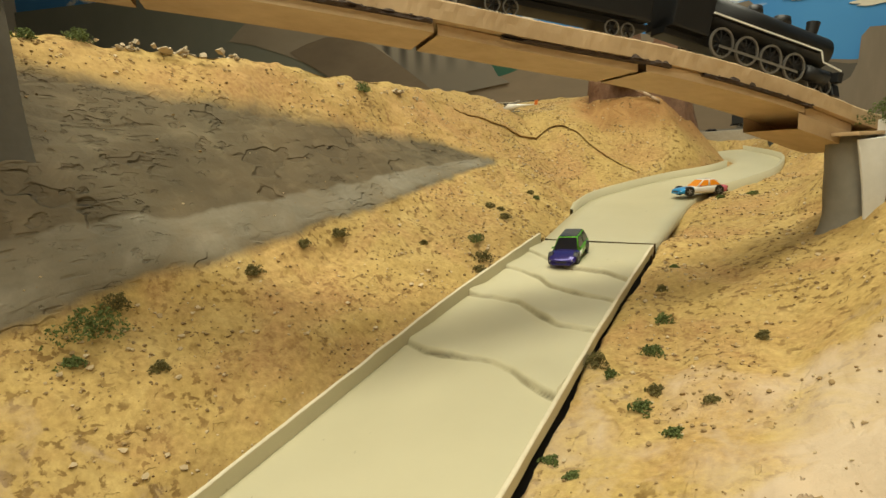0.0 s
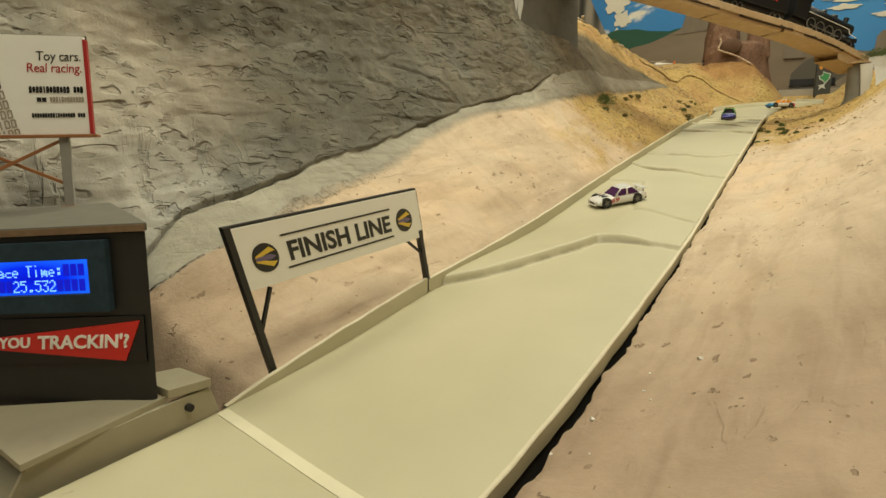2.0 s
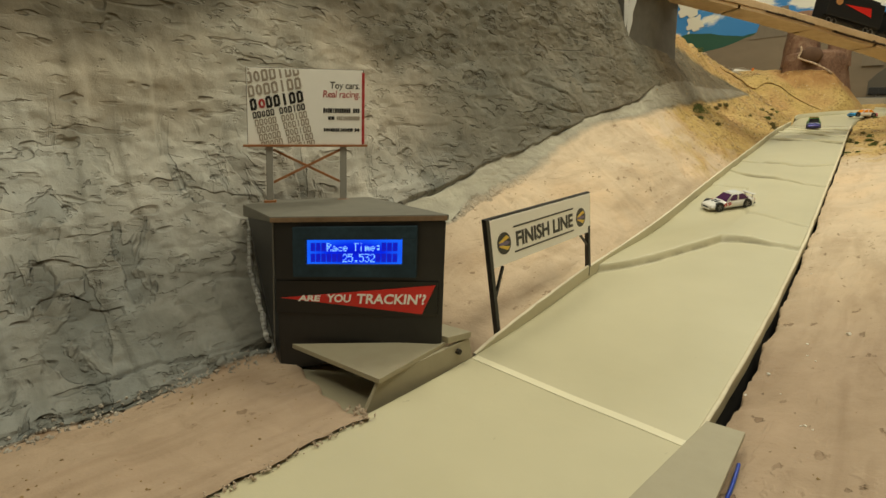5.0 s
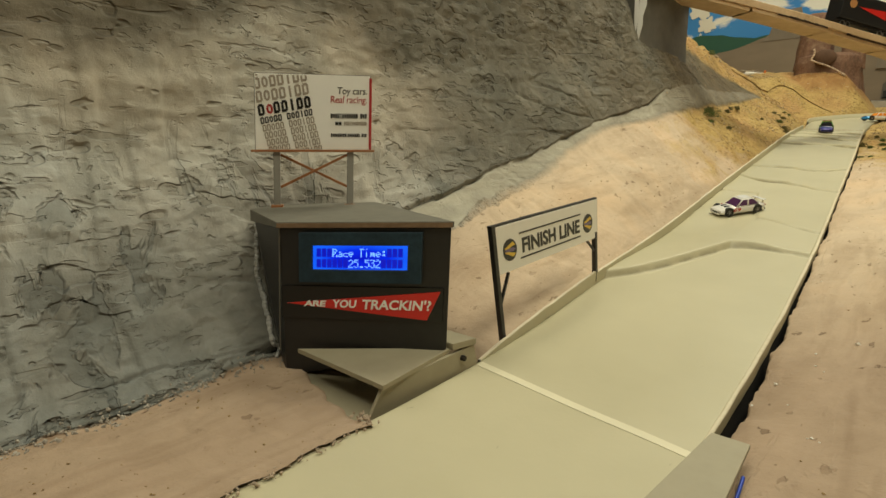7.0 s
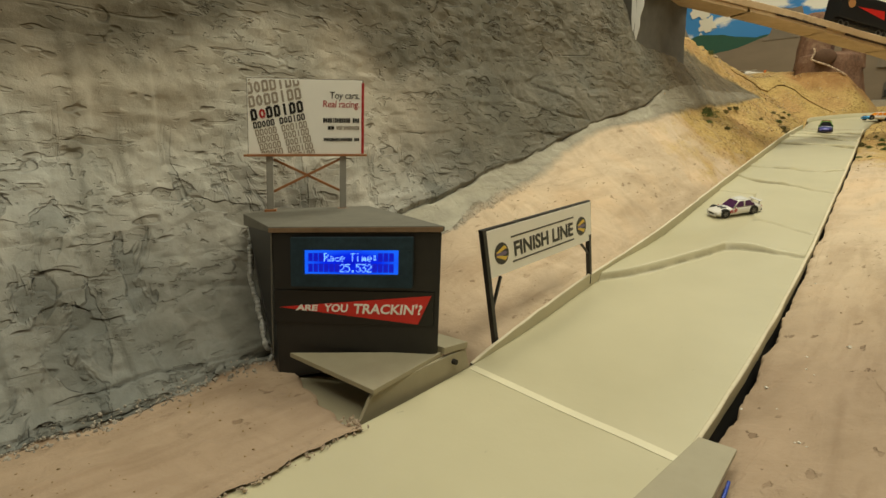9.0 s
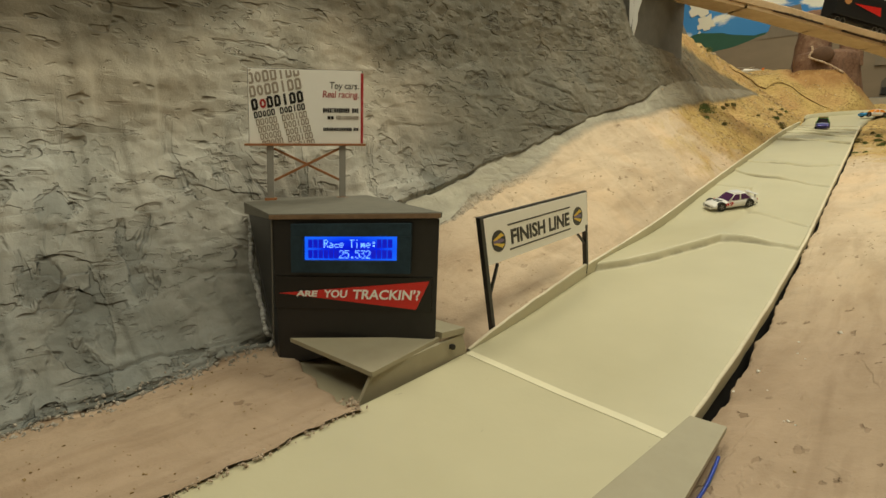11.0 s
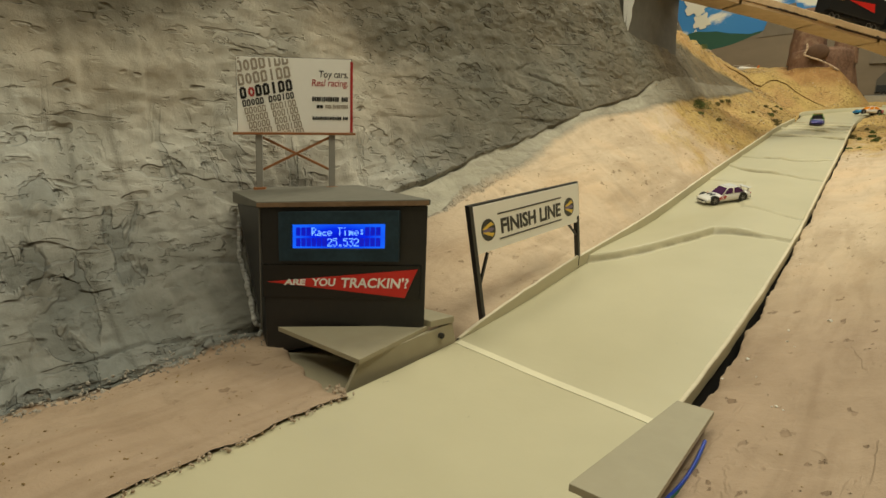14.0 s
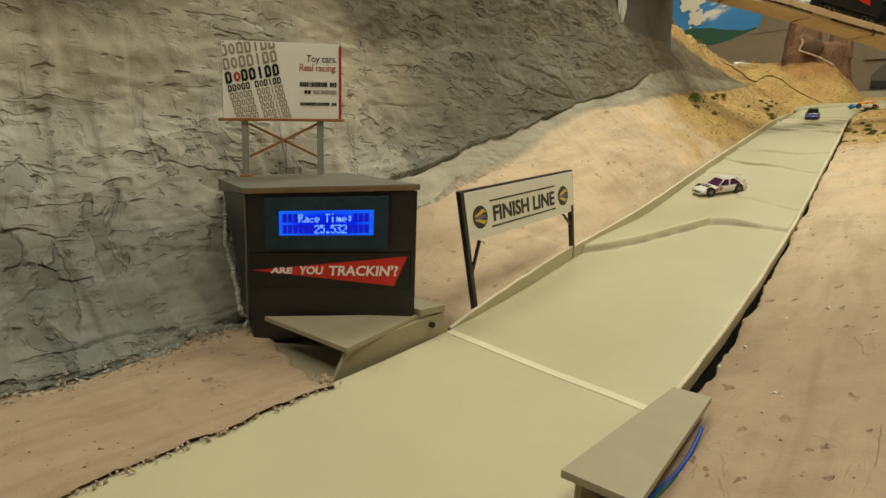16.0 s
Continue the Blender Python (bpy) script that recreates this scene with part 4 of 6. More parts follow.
for text, x, z, s, w in (("ARE", -0.1015, -0.0630, 0.0048, 0.0165), ("YOU", -0.0808, -0.0635, 0.0064, 0.0172), ("TRACKIN'?", -0.0598, -0.0643, 0.0080, 0.0480)):
    lettering(text, s * 1.25, WHITE, pose(x, -0.002, z) @ FRONT, label, "label_text", 0.12, "LEFT", 1.0, 0.0003, w, 0.00022)

for piece in timer.children_recursive:
    piece.data.transform(Matrix(((1.083, 0, 0.07, 0), (0, 1, 0, 0), (0, 0, 1.0075, 0), (0, 0, 0, 1))))

# the billboard stands on the lid
BB = pose(-0.1684, -0.0627, 0.105) @ pose(0, 0, 0, 0, 0, 44.3) @ pose(0, 0, 0, 0, -3.2, 0) @ pose(0, 0, 0, 0, 0, 7.2) @ pose(0, 0, 0, -1.0, 0, 0) @ pose(0, 0, 0, 0, 1.27, 0)
billboard = thing("billboard", BB, "small white billboard with red edge on grey posts and copper braces", "billboard")
for x in (0.0, 0.0612):
    part("post", boxed((x - 0.0028, -0.0022, 0.0008), (x + 0.0028, 0.0022, 0.0405), 0.0006), GREY_POST, billboard, "grey post")
    part("foot", boxed((x - 0.005, -0.004, -0.002), (x + 0.005, 0.004, 0.0012), 0.0005), COPPER, billboard, "copper foot pad")
part("brace", bar((0.003, -0.001, 0.0145), (0.0585, -0.001, 0.0385), 0.0016, 0.0019), COPPER, billboard, "copper cross brace")
part("brace", bar((0.003, 0.001, 0.0385), (0.0585, 0.001, 0.0145), 0.0016, 0.0019), COPPER, billboard, "copper cross brace")
part("ledge", boxed((-0.0205, -0.0045, 0.0405), (0.0815, 0.0035, 0.0422), 0.0005), COPPER, billboard, "orange brown ledge")
panel = part("panel", boxed((-0.0168, -0.0016, 0.0422), (0.0776, 0.0016, 0.0968), 0.0003), WHITE, billboard, "printed white panel")
part("backing_edge", boxed((-0.0175, 0.0017, 0.0422), (0.0784, 0.0030, 0.0975), 0.0003), plain("dark_backing", (0.06, 0.055, 0.045), 0.6), billboard, "dark backing")
part("red_edge", boxed((0.0768, -0.0022, 0.0425), (0.0790, 0.0022, 0.0950), 0.0003), RED_INK, billboard, "red edge strip")


def stroke(bm, a, b, w):
    """A flat bar from a to b in the plane of the print."""
    a, b = Vector((a[0], 0, a[1])), Vector((b[0], 0, b[1]))
    d = (b - a).normalized()
    o = Vector((-d.z, 0, d.x)) * w / 2
    lo = [bm.verts.new(p + Vector((0, 0.0002, 0))) for p in (a - o, b - o, b + o, a + o)]
    hi = [bm.verts.new(p - Vector((0, 0.0001, 0))) for p in (a - o, b - o, b + o, a + o)]
    bm.faces.new(hi)
    for i in range(4):
        bm.faces.new((lo[i], lo[(i + 1) % 4], hi[(i + 1) % 4], hi[i]))


def mark(bm, kind, x, w, h, t):
    """One plain figure of a line of print: ring, box or upright."""
    if kind == "o":
        pts = [(x + w / 2 + (w - t) / 2 * math.cos(k * math.pi / 7), h / 2 + (h - t) / 2 * math.sin(k * math.pi / 7)) for k in range(15)]
    elif kind == "b":
        pts = [(x + t / 2, t / 2), (x + t / 2, h - t / 2), (x + w - t / 2, h - t / 2), (x + w - t / 2, t / 2), (x, t / 2)]
    else:
        pts = [(x + w / 2, 0), (x + w / 2, h)]
    for a, b in zip(pts, pts[1:]):
        stroke(bm, a, b, t)


def print_line(kinds, x, z, width, high, mat, slope, parent, thick=0.17, limit=None):
    """A line of print drawn as plain figures of its size and colour."""
    bm = bmesh.new()
    step = width / len(kinds)
    for i, kind in enumerate(kinds):
        if kind != " ":
            mark(bm, kind, i * step, step * 0.82, high, high * thick)
    bmesh.ops.transform(bm, matrix=pose(x, -0.0019, z) @ pose(0, 0, 0, 0, slope, 0), verts=bm.verts)
    if limit:
        for co, no in (((0, 0, limit[0]), (0, 0, -1)), ((0, 0, limit[1]), (0, 0, 1)), ((-0.0160, 0, 0), (-1, 0, 0))):
            bmesh.ops.bisect_plane(bm, geom=list(bm.verts) + list(bm.edges) + list(bm.faces), plane_co=co, plane_no=no, clear_outer=True)
    return part("print_line", bm, mat, parent)


LARGE, SMALL = "bobbibb", "bbobb bobibb"
for k, (kinds, z, h, mat, w, t) in enumerate(((LARGE, 0.0944, 0.0082, GREY_INK, 0.044, 0.2), (LARGE, 0.0851, 0.0082, GREY_INK, 0.044, 0.2), (LARGE, 0.0757, 0.0082, GREY_INK, 0.044, 0.2), ("b bbibb", 0.0662, 0.0084, INK, 0.044, 0.23), (SMALL, 0.0606, 0.0047, INK, 0.0430, 0.2), (SMALL, 0.0551, 0.0047, GREY_INK, 0.0430, 0.17), (SMALL, 0.0499, 0.0047, GREY_INK, 0.0430, 0.17), (SMALL, 0.0447, 0.0047, GREY_INK, 0.0430, 0.17), (SMALL, 0.0395, 0.0047, GREY_INK, 0.0430, 0.17), (SMALL, 0.0343, 0.0047, GREY_INK, 0.0430, 0.17))):
    print_line(kinds, -0.0185 + 0.0016 * k, z, w, h, mat, -9.5, panel, t, (0.0428, 0.0960))
print_line("o", -0.0072, 0.0676, 0.0066, 0.0072, RED_INK, -9.5, panel, 0.24)
lettering("Toy cars.", 0.0072, INK, pose(0.0752, -0.0018, 0.0832) @ FRONT, panel, "print_text", 0.1, "RIGHT", 0.95, 0.0001)
lettering("Real racing.", 0.0072, RED_INK, pose(0.0752, -0.0018, 0.0768) @ FRONT, panel, "print_text", 0.1, "RIGHT", 0.95, 0.0001)
print_line("bobbibobbobb bob", 0.0445, 0.0655, 0.0306, 0.0036, INK, 0, panel, 0.2)
print_line("i", 0.0488, 0.0605, 0.0018, 0.0024, INK, 0, panel, 1.0)
print_line("i", 0.0516, 0.0605, 0.0018, 0.0024, INK, 0, panel, 1.0)
print_line("obbibobbobbb", 0.0556, 0.0604, 0.0195, 0.0029, GREY_INK, 0, panel, 0.2)
print_line("bobobbobbibobobbb bob", 0.0448, 0.0518, 0.0302, 0.0026, INK, 0, panel, 0.22)

for piece in billboard.children_recursive:
    piece.data.transform(Matrix(((0.994, 0, 0.0335, 0), (0, 1, 0, 0), (0, 0, 1.125, 0), (0, 0, 0, 1))))

# the finish sign
across = Vector((0.004, 0.163, 0.0125)).normalized()
inward = Vector((-across.y, across.x, 0)).normalized()
m = Matrix((across, inward, across.cross(inward))).transposed().to_4x4()
m.translation = Vector((-0.0007, 0.0368, 0.007))
m = m @ pose(0, 0, 0, 0, 0, 0.3) @ pose(0, 0, 0, 3.6, 0, 0) @ pose(0, 0, 0, 0, -0.2, 0)
sign = thing("finish_sign", m, "white finish line sign in a black strip frame on two legs", "sign")
part("leg", boxed((0.0, -0.0022, -0.012), (0.0046, 0.0022, 0.1015), 0.0005), BLACK_STEEL, sign)
part("leg", boxed((0.1745, -0.0022, 0.008), (0.1790, 0.0022, 0.0650), 0.0005), BLACK_STEEL, sign)
part("brace", bar((0.0035, 0, 0.0285), (0.0200, 0, 0.0570), 0.0022, 0.0022), BLACK_STEEL, sign)
part("brace", bar((0.1755, 0, 0.0435), (0.1590, 0, 0.0590), 0.0022, 0.0022), BLACK_STEEL, sign)
board = part("sign_board", boxed((0.0042, -0.0018, 0.0585), (0.1795, 0.0010, 0.1000), 0.0003), WHITE, sign, "white printed board")
part("edge_trim", boxed((0.0, -0.0014, 0.1000), (0.1798, 0.0016, 0.1016), 0.0003), BLACK_STEEL, sign)
part("edge_trim", boxed((0.1795, -0.0014, 0.0585), (0.1805, 0.0016, 0.1000), 0), BLACK_STEEL, sign)
lettering("FINISH LINE", 0.0185, INK, pose(0.0395, -0.0020, 0.0715) @ FRONT, board, "sign_text", 0, "LEFT", 1.0, 0.0002, 0.1010, 0.0005)
for z in (0.0662, 0.0888):
    part("rule_line", boxed((0.0370, -0.0022, z), (0.1430, -0.0018, z + 0.0012)), INK, board)
for x in (0.0222, 0.1585):
    badge = part("badge", rodded((x, -0.0021, 0.0775), (x, -0.0017, 0.0775), 0.0098, None, 32), INK, board, "round black and yellow badge")
    for k, (a, mat) in enumerate(((0.0050, YELLOW), (0.0, PURPLE), (-0.0050, YELLOW))):
        bm = prism([(-0.0075, a * 0.2 - 0.0009), (0.004, a - 0.0018), (0.0078, a * 0.75), (0.004, a + 0.0018), (-0.0075, a * 0.2 + 0.0012)], 0.0002)
        bmesh.ops.translate(bm, verts=bm.verts, vec=(x, -0.0023 - 0.0002 * (k == 1), 0.0775))
        part("badge_stripe", bm, mat, badge)

LEAN = Matrix(((0.971, 0, -0.2546, 0), (0, 1, 0, 0), (0, 0, 0.9745, 0), (0, 0, 0, 1)))
for piece in sign.children_recursive:
    piece.data.transform(LEAN)

# boards that hold the light sensors
left_sensor = thing("sensor_bracket", pose(0, 0, 0), "tan painted board bracket beside the finish stripe", "bracket", "sensor brackets")
bm = column([(-0.0935, -0.0985), (0.0005, -0.1015), (0.0005, -0.032)], 0.0, 0.0035, 0.0005)
for v in bm.verts:
    v.co.z += 0.004 + 0.0075 * smooth((v.co.y + 0.088) / 0.055) + 0.004 * (v.co.x + 0.05)
part("top_plate", bm, BRACKET, left_sensor)
bm = column([(-0.030, -0.034), (0.0035, -0.033), (0.0075, -0.010), (-0.022, -0.011)], 0.0145, 0.0195, 0.0006)
part("end_block", bm, BRACKET, left_sensor)
bm = prism([(-0.113, -0.021), (-0.098, 0.0045), (-0.046, 0.0105), (-0.010, 0.0140), (-0.004, -0.006)], 0.003, 0.0004)
bmesh.ops.transform(bm, matrix=pose(0.007, 0, 0) @ pose(0, 0, 0, 0, 0, 90) @ pose(0, 0, 0, 0, 0, -6), verts=bm.verts)
side = part("side_board", bm, BRACKET, left_sensor)
# A dark plug whose colour paints in the shade of the hole.
part("sensor_hole", rodded((0.002, -0.023, 0.0065), (0.0075, -0.023, 0.0065), 0.0021, None, 16), HOLE_SHADE, side, "round dark sensor hole")
part("floor_board", column([(-0.12, -0.075), (-0.04, -0.135), (-0.004, -0.135), (-0.004, -0.04), (-0.06, -0.03)], -0.026, -0.0165), BRACKET, left_sensor)

right_sensor = thing("sensor_bracket", pose(0, 0, 0), "tan painted sensor shelf with blue wire beside the finish stripe", "bracket", "sensor brackets")
part("top_plate", column([(0.1735, -0.1425), (0.2055, -0.143), (0.2005, -0.026), (0.181, -0.0265)], 0.0095, 0.0130, 0.0005), BRACKET, right_sensor)
part("lower_plate", column([(0.193, -0.15), (0.214, -0.15), (0.208, -0.042), (0.190, -0.042)], -0.0075, -0.0045, 0.0005), BRACKET, right_sensor)
part("upright", column([(0.1785, -0.139), (0.1815, -0.139), (0.1845, -0.032), (0.1815, -0.032)], -0.03, 0.0095, 0.0004), BRACKET, right_sensor)
part("upright", boxed((0.194, -0.075, -0.0045), (0.198, -0.055, 0.0095), 0.0004), BRACKET, right_sensor)
for k, colour in enumerate(((0.01, 0.06, 0.5), (0.01, 0.12, 0.06))):
    cu = bpy.data.curves.new("wire", "CURVE")
    cu.dimensions, cu.bevel_depth, cu.bevel_resolution = "3D", 0.0009, 2
    sp = cu.splines.new("NURBS")
    pts = [(0.203, -0.05, 0.006), (0.205, -0.075, 0.001 - 0.002 * k), (0.203, -0.10, -0.001), (0.198 + 0.003 * k, -0.13, -0.002), (0.195, -0.17, -0.02)]
    sp.points.add(len(pts) - 1)
    for q, c in zip(sp.points, pts):
        q.co = (*c, 1)
    sp.use_endpoint_u = True
    holder = bpy.data.objects.new("wire", cu)
    scene.collection.objects.link(holder)
    me = bpy.data.meshes.new_from_object(holder.evaluated_get(bpy.context.evaluated_depsgraph_get()))
    bpy.data.objects.remove(holder)
    me.materials.clear()
    me.materials.append(plain("wire_sleeve", colour, 0.4))
    w = new("wire", me)
    w.parent = right_sensor
    tagged(w, "blue wire" if k == 0 else "green wire")

# ---- bridge, piers and rock tower ----
def deck_top(s):
    f = lambda v: curve_at(v, (-0.8, -0.2, 0.0, 0.2, 0.3, 0.4, 0.47, 0.52, 0.58, 0.63, 0.7), (0.515, 0.490, 0.471, 0.446, 0.431, 0.414, 0.405, 0.394, 0.381, 0.366, 0.343))
    return sum(f(s + d) for d in (-0.04, -0.02, 0, 0.02, 0.04)) / 5


HEADING = 50.0
ALONG = Vector((math.cos(math.radians(HEADING)), math.sin(math.radians(HEADING)), 0))
BACK = Vector((-ALONG.y, ALONG.x, 0))


def deck_point(s, back, dz):
    """A place on the bridge: s metres along it, back metres behind its front, dz over the deck."""
    p = Vector((0.298, 1.342, 0)) + ALONG * (s - 0.66) + BACK * back
    p.z = deck_top(s) + dz
    return p


bridge = thing("rail_bridge", pose(0, 0, 0), "plywood railway bridge with charred strips along the underside", "bridge")


def plank(s0, s1, back0, back1, z0, z1, mat, name, label="", rough=0.0008, n=60):
    rows = []
    for s in steps((s0, s1, n)):
        r = lambda k: rough * (0.6 * noise.noise((s * 60, k, z0 * 90)) + noise.noise((s * 190, k + 3.3, z0 * 90)))
        ring = [(back0, z0), (back0 + r(1), (z0 + z1) / 2), (back0 + r(2), z1 - 0.001), (back0 + 0.001, z1 + r(3)), ((back0 + back1) / 2, z1 + r(4)), (back1, z1 + r(5)), (back1, z0), ((back0 + back1) / 2, z0), (back0, z0)]
        rows.append([deck_point(s, b, z) for b, z in ring])
    me = grid(rows)
    me.materials.append(mat)
    me.polygons.foreach_set("use_smooth", [False] * len(me.polygons))
    ob = new(name, me)
    ob.parent = bridge
    return tagged(ob, label) if label else ob


plank(-0.8, 0.70, 0.0, 0.066, -0.0125, 0.0, DECKWOOD, "deck", "rough edged plywood deck", 0.0007, 520)
for k, (a, b, e) in enumerate(((-0.55, 0.12, 0.004), (0.125, 0.298, 0.003), (0.302, 0.452, 0.007), (0.456, 0.605, 0.003), (0.609, 0.66, 0.006))):
    plank(a, b, e, 0.062, -0.0200, -0.0128, DECKWOOD, "splice_board", "", 0.0006, 30)
for a, b, e in ((0.18, 0.297, 0.0022), (0.345, 0.45, 0.0052), (0.44, 0.475, 0.0022), (0.504, 0.565, 0.0022), (0.56, 0.61, 0.0022)):
    plank(a, b, e - 0.003, e + 0.004, -0.0150, -0.0120, DECKSTRIP, "charred_strip", "dark charred strip", 0.003, 40)
plank(0.60, 0.672, 0.004, 0.06, -0.0335, -0.0203, DECKWOOD, "bearing_block", "brown bearing block", 0.0006, 10)
for off in (0.022, 0.042):
    plank(-0.8, 0.655, off, off + 0.0012, 0.003, 0.0052, STEEL, "rail", "steel rail", 0.0, 90)
for i in range(110):
    s = -0.3 + 0.0085 * i
    m = Matrix.Translation(deck_point(s, 0.0326, 0.0016)) @ pose(0, 0, 0, 0, 0, HEADING)
    part("sleeper", boxed((-0.0017, -0.0175, -0.0012), (0.0017, 0.0175, 0.0014), 0, m), EDGEWOOD, bridge)

# grey piers
near_pier = thing("bridge_pier", pose(0, 0, 0), "grey plastered bridge pier with whitewashed edge", "pier", "bridge piers")
bm = bmesh.new()
prof = []
for k in range(13):
    z = 0.30 + 0.165 * k / 12
    f = 0.005 * (1 - smooth((z - 0.32) / 0.07))
    prof.append([Vector((-0.186 + f * 0.7, 0.716 - f * 0.4, z)), Vector((-0.175 + f, 0.80, z)), Vector((-0.163 + f, 0.922 + f * 0.5, z)), Vector((-0.27, 0.955, z)), Vector((-0.30, 0.74, z)), Vector((-0.186 + f * 0.7, 0.716 - f * 0.4, z))])
me = grid([[p + Vector((0.0015, 0.001, 0)) * noise.noise(p * 30) for p in ring] for ring in prof])
me.materials.append(CONCRETE)
ob = new("shaft", me)
ob.parent = near_pier
bm = prism([(-0.012, 0.462), (0.0125, 0.462), (0.0105, 0.44), (0.0115, 0.42), (0.0065, 0.40), (0.0075, 0.385), (0.003, 0.362), (0.0, 0.338), (-0.004, 0.36), (-0.0085, 0.40)], 0.003, 0.0004)
bmesh.ops.transform(bm, matrix=pose(-0.1845, 0.7165, 0) @ pose(0, 0, 0, 0, 0, 10), verts=bm.verts)
part("white_edge", bm, WHITEWASH, near_pier, "whitewashed chipped edge")
part("cap_block", boxed((-0.285, 0.73, 0.4575), (-0.158, 0.935, 0.4655), 0.001), DECKWOOD, near_pier, "brown wooden cap block")

far_pier = thing("bridge_pier", pose(0, 0, 0), "grey plastered bridge end pier with flared foot", "pier", "bridge piers")
rings = []
for k in range(19):
    z = 0.20 + 0.134 * k / 18
    f = 0.035 * (1 - smooth((z - 0.19) / 0.085)) ** 1.5
    ring = []
    for a in range(25):
        t = 2 * math.pi * a / 24
        c, s = math.cos(t), math.sin(t)
        q = (abs(c) ** 4 + abs(s) ** 4) ** -0.25
        p = Vector((0.296, 1.345, z)) + (ALONG * c * q * (0.016 + f) + BACK * s * q * (0.018 + f))
        ring.append(p + Vector((1, 1, 0)) * 0.0012 * noise.noise(p * 40))
    rings.append(ring)
rings.append([Vector((0.296, 1.345, 0.334))] * 25)
me = grid(rings)
me.materials.append(speckled("pale_pier_plaster", (0.15, 0.138, 0.115), (0.28, 0.26, 0.22), 45.0, 0.8, 0, 0.3))
ob = new("shaft", me)
ob.parent = far_pier

part("cap_pad", boxed((-0.026, -0.024, 0.3335), (0.024, 0.022, 0.3365), 0.0008, pose(0.296, 1.345, 0) @ pose(0, 0, 0, 0, 0, HEADING)), DECKWOOD, far_pier, "thin brown wooden pad")
smear = prism([(-0.012, 0.330), (0.012, 0.332), (0.013, 0.300), (0.009, 0.275), (0.012, 0.255), (0.004, 0.240), (-0.004, 0.262), (-0.007, 0.295)], 0.003, 0.0004)
bmesh.ops.transform(smear, matrix=pose(0.3085, 1.3185, 0) @ pose(0, 0, 0, 0, 0, 24), verts=smear.verts)
part("plaster_smear", smear, WHITEWASH, far_pier, "whitewash smeared down the corner")

white_wall = thing("retaining_wall", pose(0, 0, 0), "whitewashed plaster retaining wall beside the bridge end", "wall")
rows = []
for y in steps((0, 1, 24)):
    rows.append([Vector((0.315 + 0.12 * y + 0.012 * math.sin(3 * u), 1.335 - 0.10 * y - 0.05 * u * (1 - y), 0.345 - 0.125 * u + 0.002 * noise.noise((y * 6, u * 6, 1)))) for u in [i / 12 for i in range(13)]])
me = grid(rows)
me.materials.append(WHITEWASH)
ob = new("face", me)
ob.parent = white_wall
part("coping", column([(0.31, 1.335), (0.435, 1.235), (0.5, 1.33), (0.36, 1.45)], 0.325, 0.3455, 0.002), WHITEWASH, white_wall)

# column with painted stickers
post = thing("painted_column", pose(0.209, 2.05, 0.318) @ pose(0, 0, 0, 0, 0, 12) @ Matrix.Diagonal((1.2, 1.2, 1.12, 1)), "dark slate column with colourful painted stickers", "column")
part("shaft", boxed((-0.0175, -0.012, -0.06), (0.0175, 0.012, 0.135), 0.001), plain("slate_paint", (0.05, 0.05, 0.042), 0.7), post)
STK_G = plain("sticker_green", (0.05, 0.27, 0.10), 0.4)
STK_W = plain("sticker_white", (0.6, 0.6, 0.55), 0.4)
STK_R = plain("sticker_red", (0.5, 0.05, 0.06), 0.4)
STK_Y = plain("sticker_orange", (0.65, 0.28, 0.03), 0.4)
for outline, mat, y, what in (
    ([(-0.012, 0.062), (-0.004, 0.064), (-0.004, 0.074), (0.006, 0.070), (0.014, 0.068), (0.013, 0.055), (0.004, 0.040), (-0.002, 0.048), (-0.010, 0.052)], STK_W, -0.0126, "white sticker outline"),
    ([(-0.010, 0.061), (-0.003, 0.062), (-0.003, 0.072), (0.006, 0.068), (0.012, 0.066), (0.011, 0.056), (0.004, 0.044), (-0.002, 0.050), (-0.008, 0.054)], STK_G, -0.0129, "green sticker"),
    ([(-0.012, 0.036), (-0.004, 0.038), (0.004, 0.042), (0.002, 0.034), (0.006, 0.026), (-0.002, 0.030), (-0.010, 0.024), (-0.008, 0.032)], STK_W, -0.0126, "white sticker"),
    ([(0.0, 0.084), (0.008, 0.092), (0.014, 0.090), (0.014, 0.080), (0.006, 0.076)], STK_R, -0.0126, "red sticker"),
    ([(-0.013, 0.082), (-0.009, 0.078), (-0.005, 0.082), (-0.005, 0.088), (-0.009, 0.092), (-0.013, 0.088)], STK_Y, -0.0126, "orange round sticker"),
):
    bm = prism(outline, 0.0004)
    bmesh.ops.translate(bm, verts=bm.verts, vec=(0, y, 0))
    part("sticker", bm, mat, post, what)


# red rock tower with two heads
def tower_rings(cx, cy, profile, seed, squash=0.8):
    rings = []
    for z, r in profile:
        ring = []
        for a in range(41):
            t = 2 * math.pi * (a % 40) / 40
            p = Vector((cx + r * math.cos(t), cy + r * squash * math.sin(t), z))
            flute = 0.10 * noise.noise((math.cos(t) * 3 + seed, math.sin(t) * 3, z * 5)) + 0.05 * noise.noise((math.cos(t) * 9, math.sin(t) * 9 + seed, z * 30))
            ring.append(Vector((cx, cy, z)) + (p - Vector((cx, cy, z))) * (1 + flute))
        rings.append(ring)
    rings.append([Vector((cx, cy, profile[-1][0]))] * 41)
    return rings


tower = thing("rock_tower", pose(0, 0, 0), "red brown rock tower with two heads and a hollow", "rock")
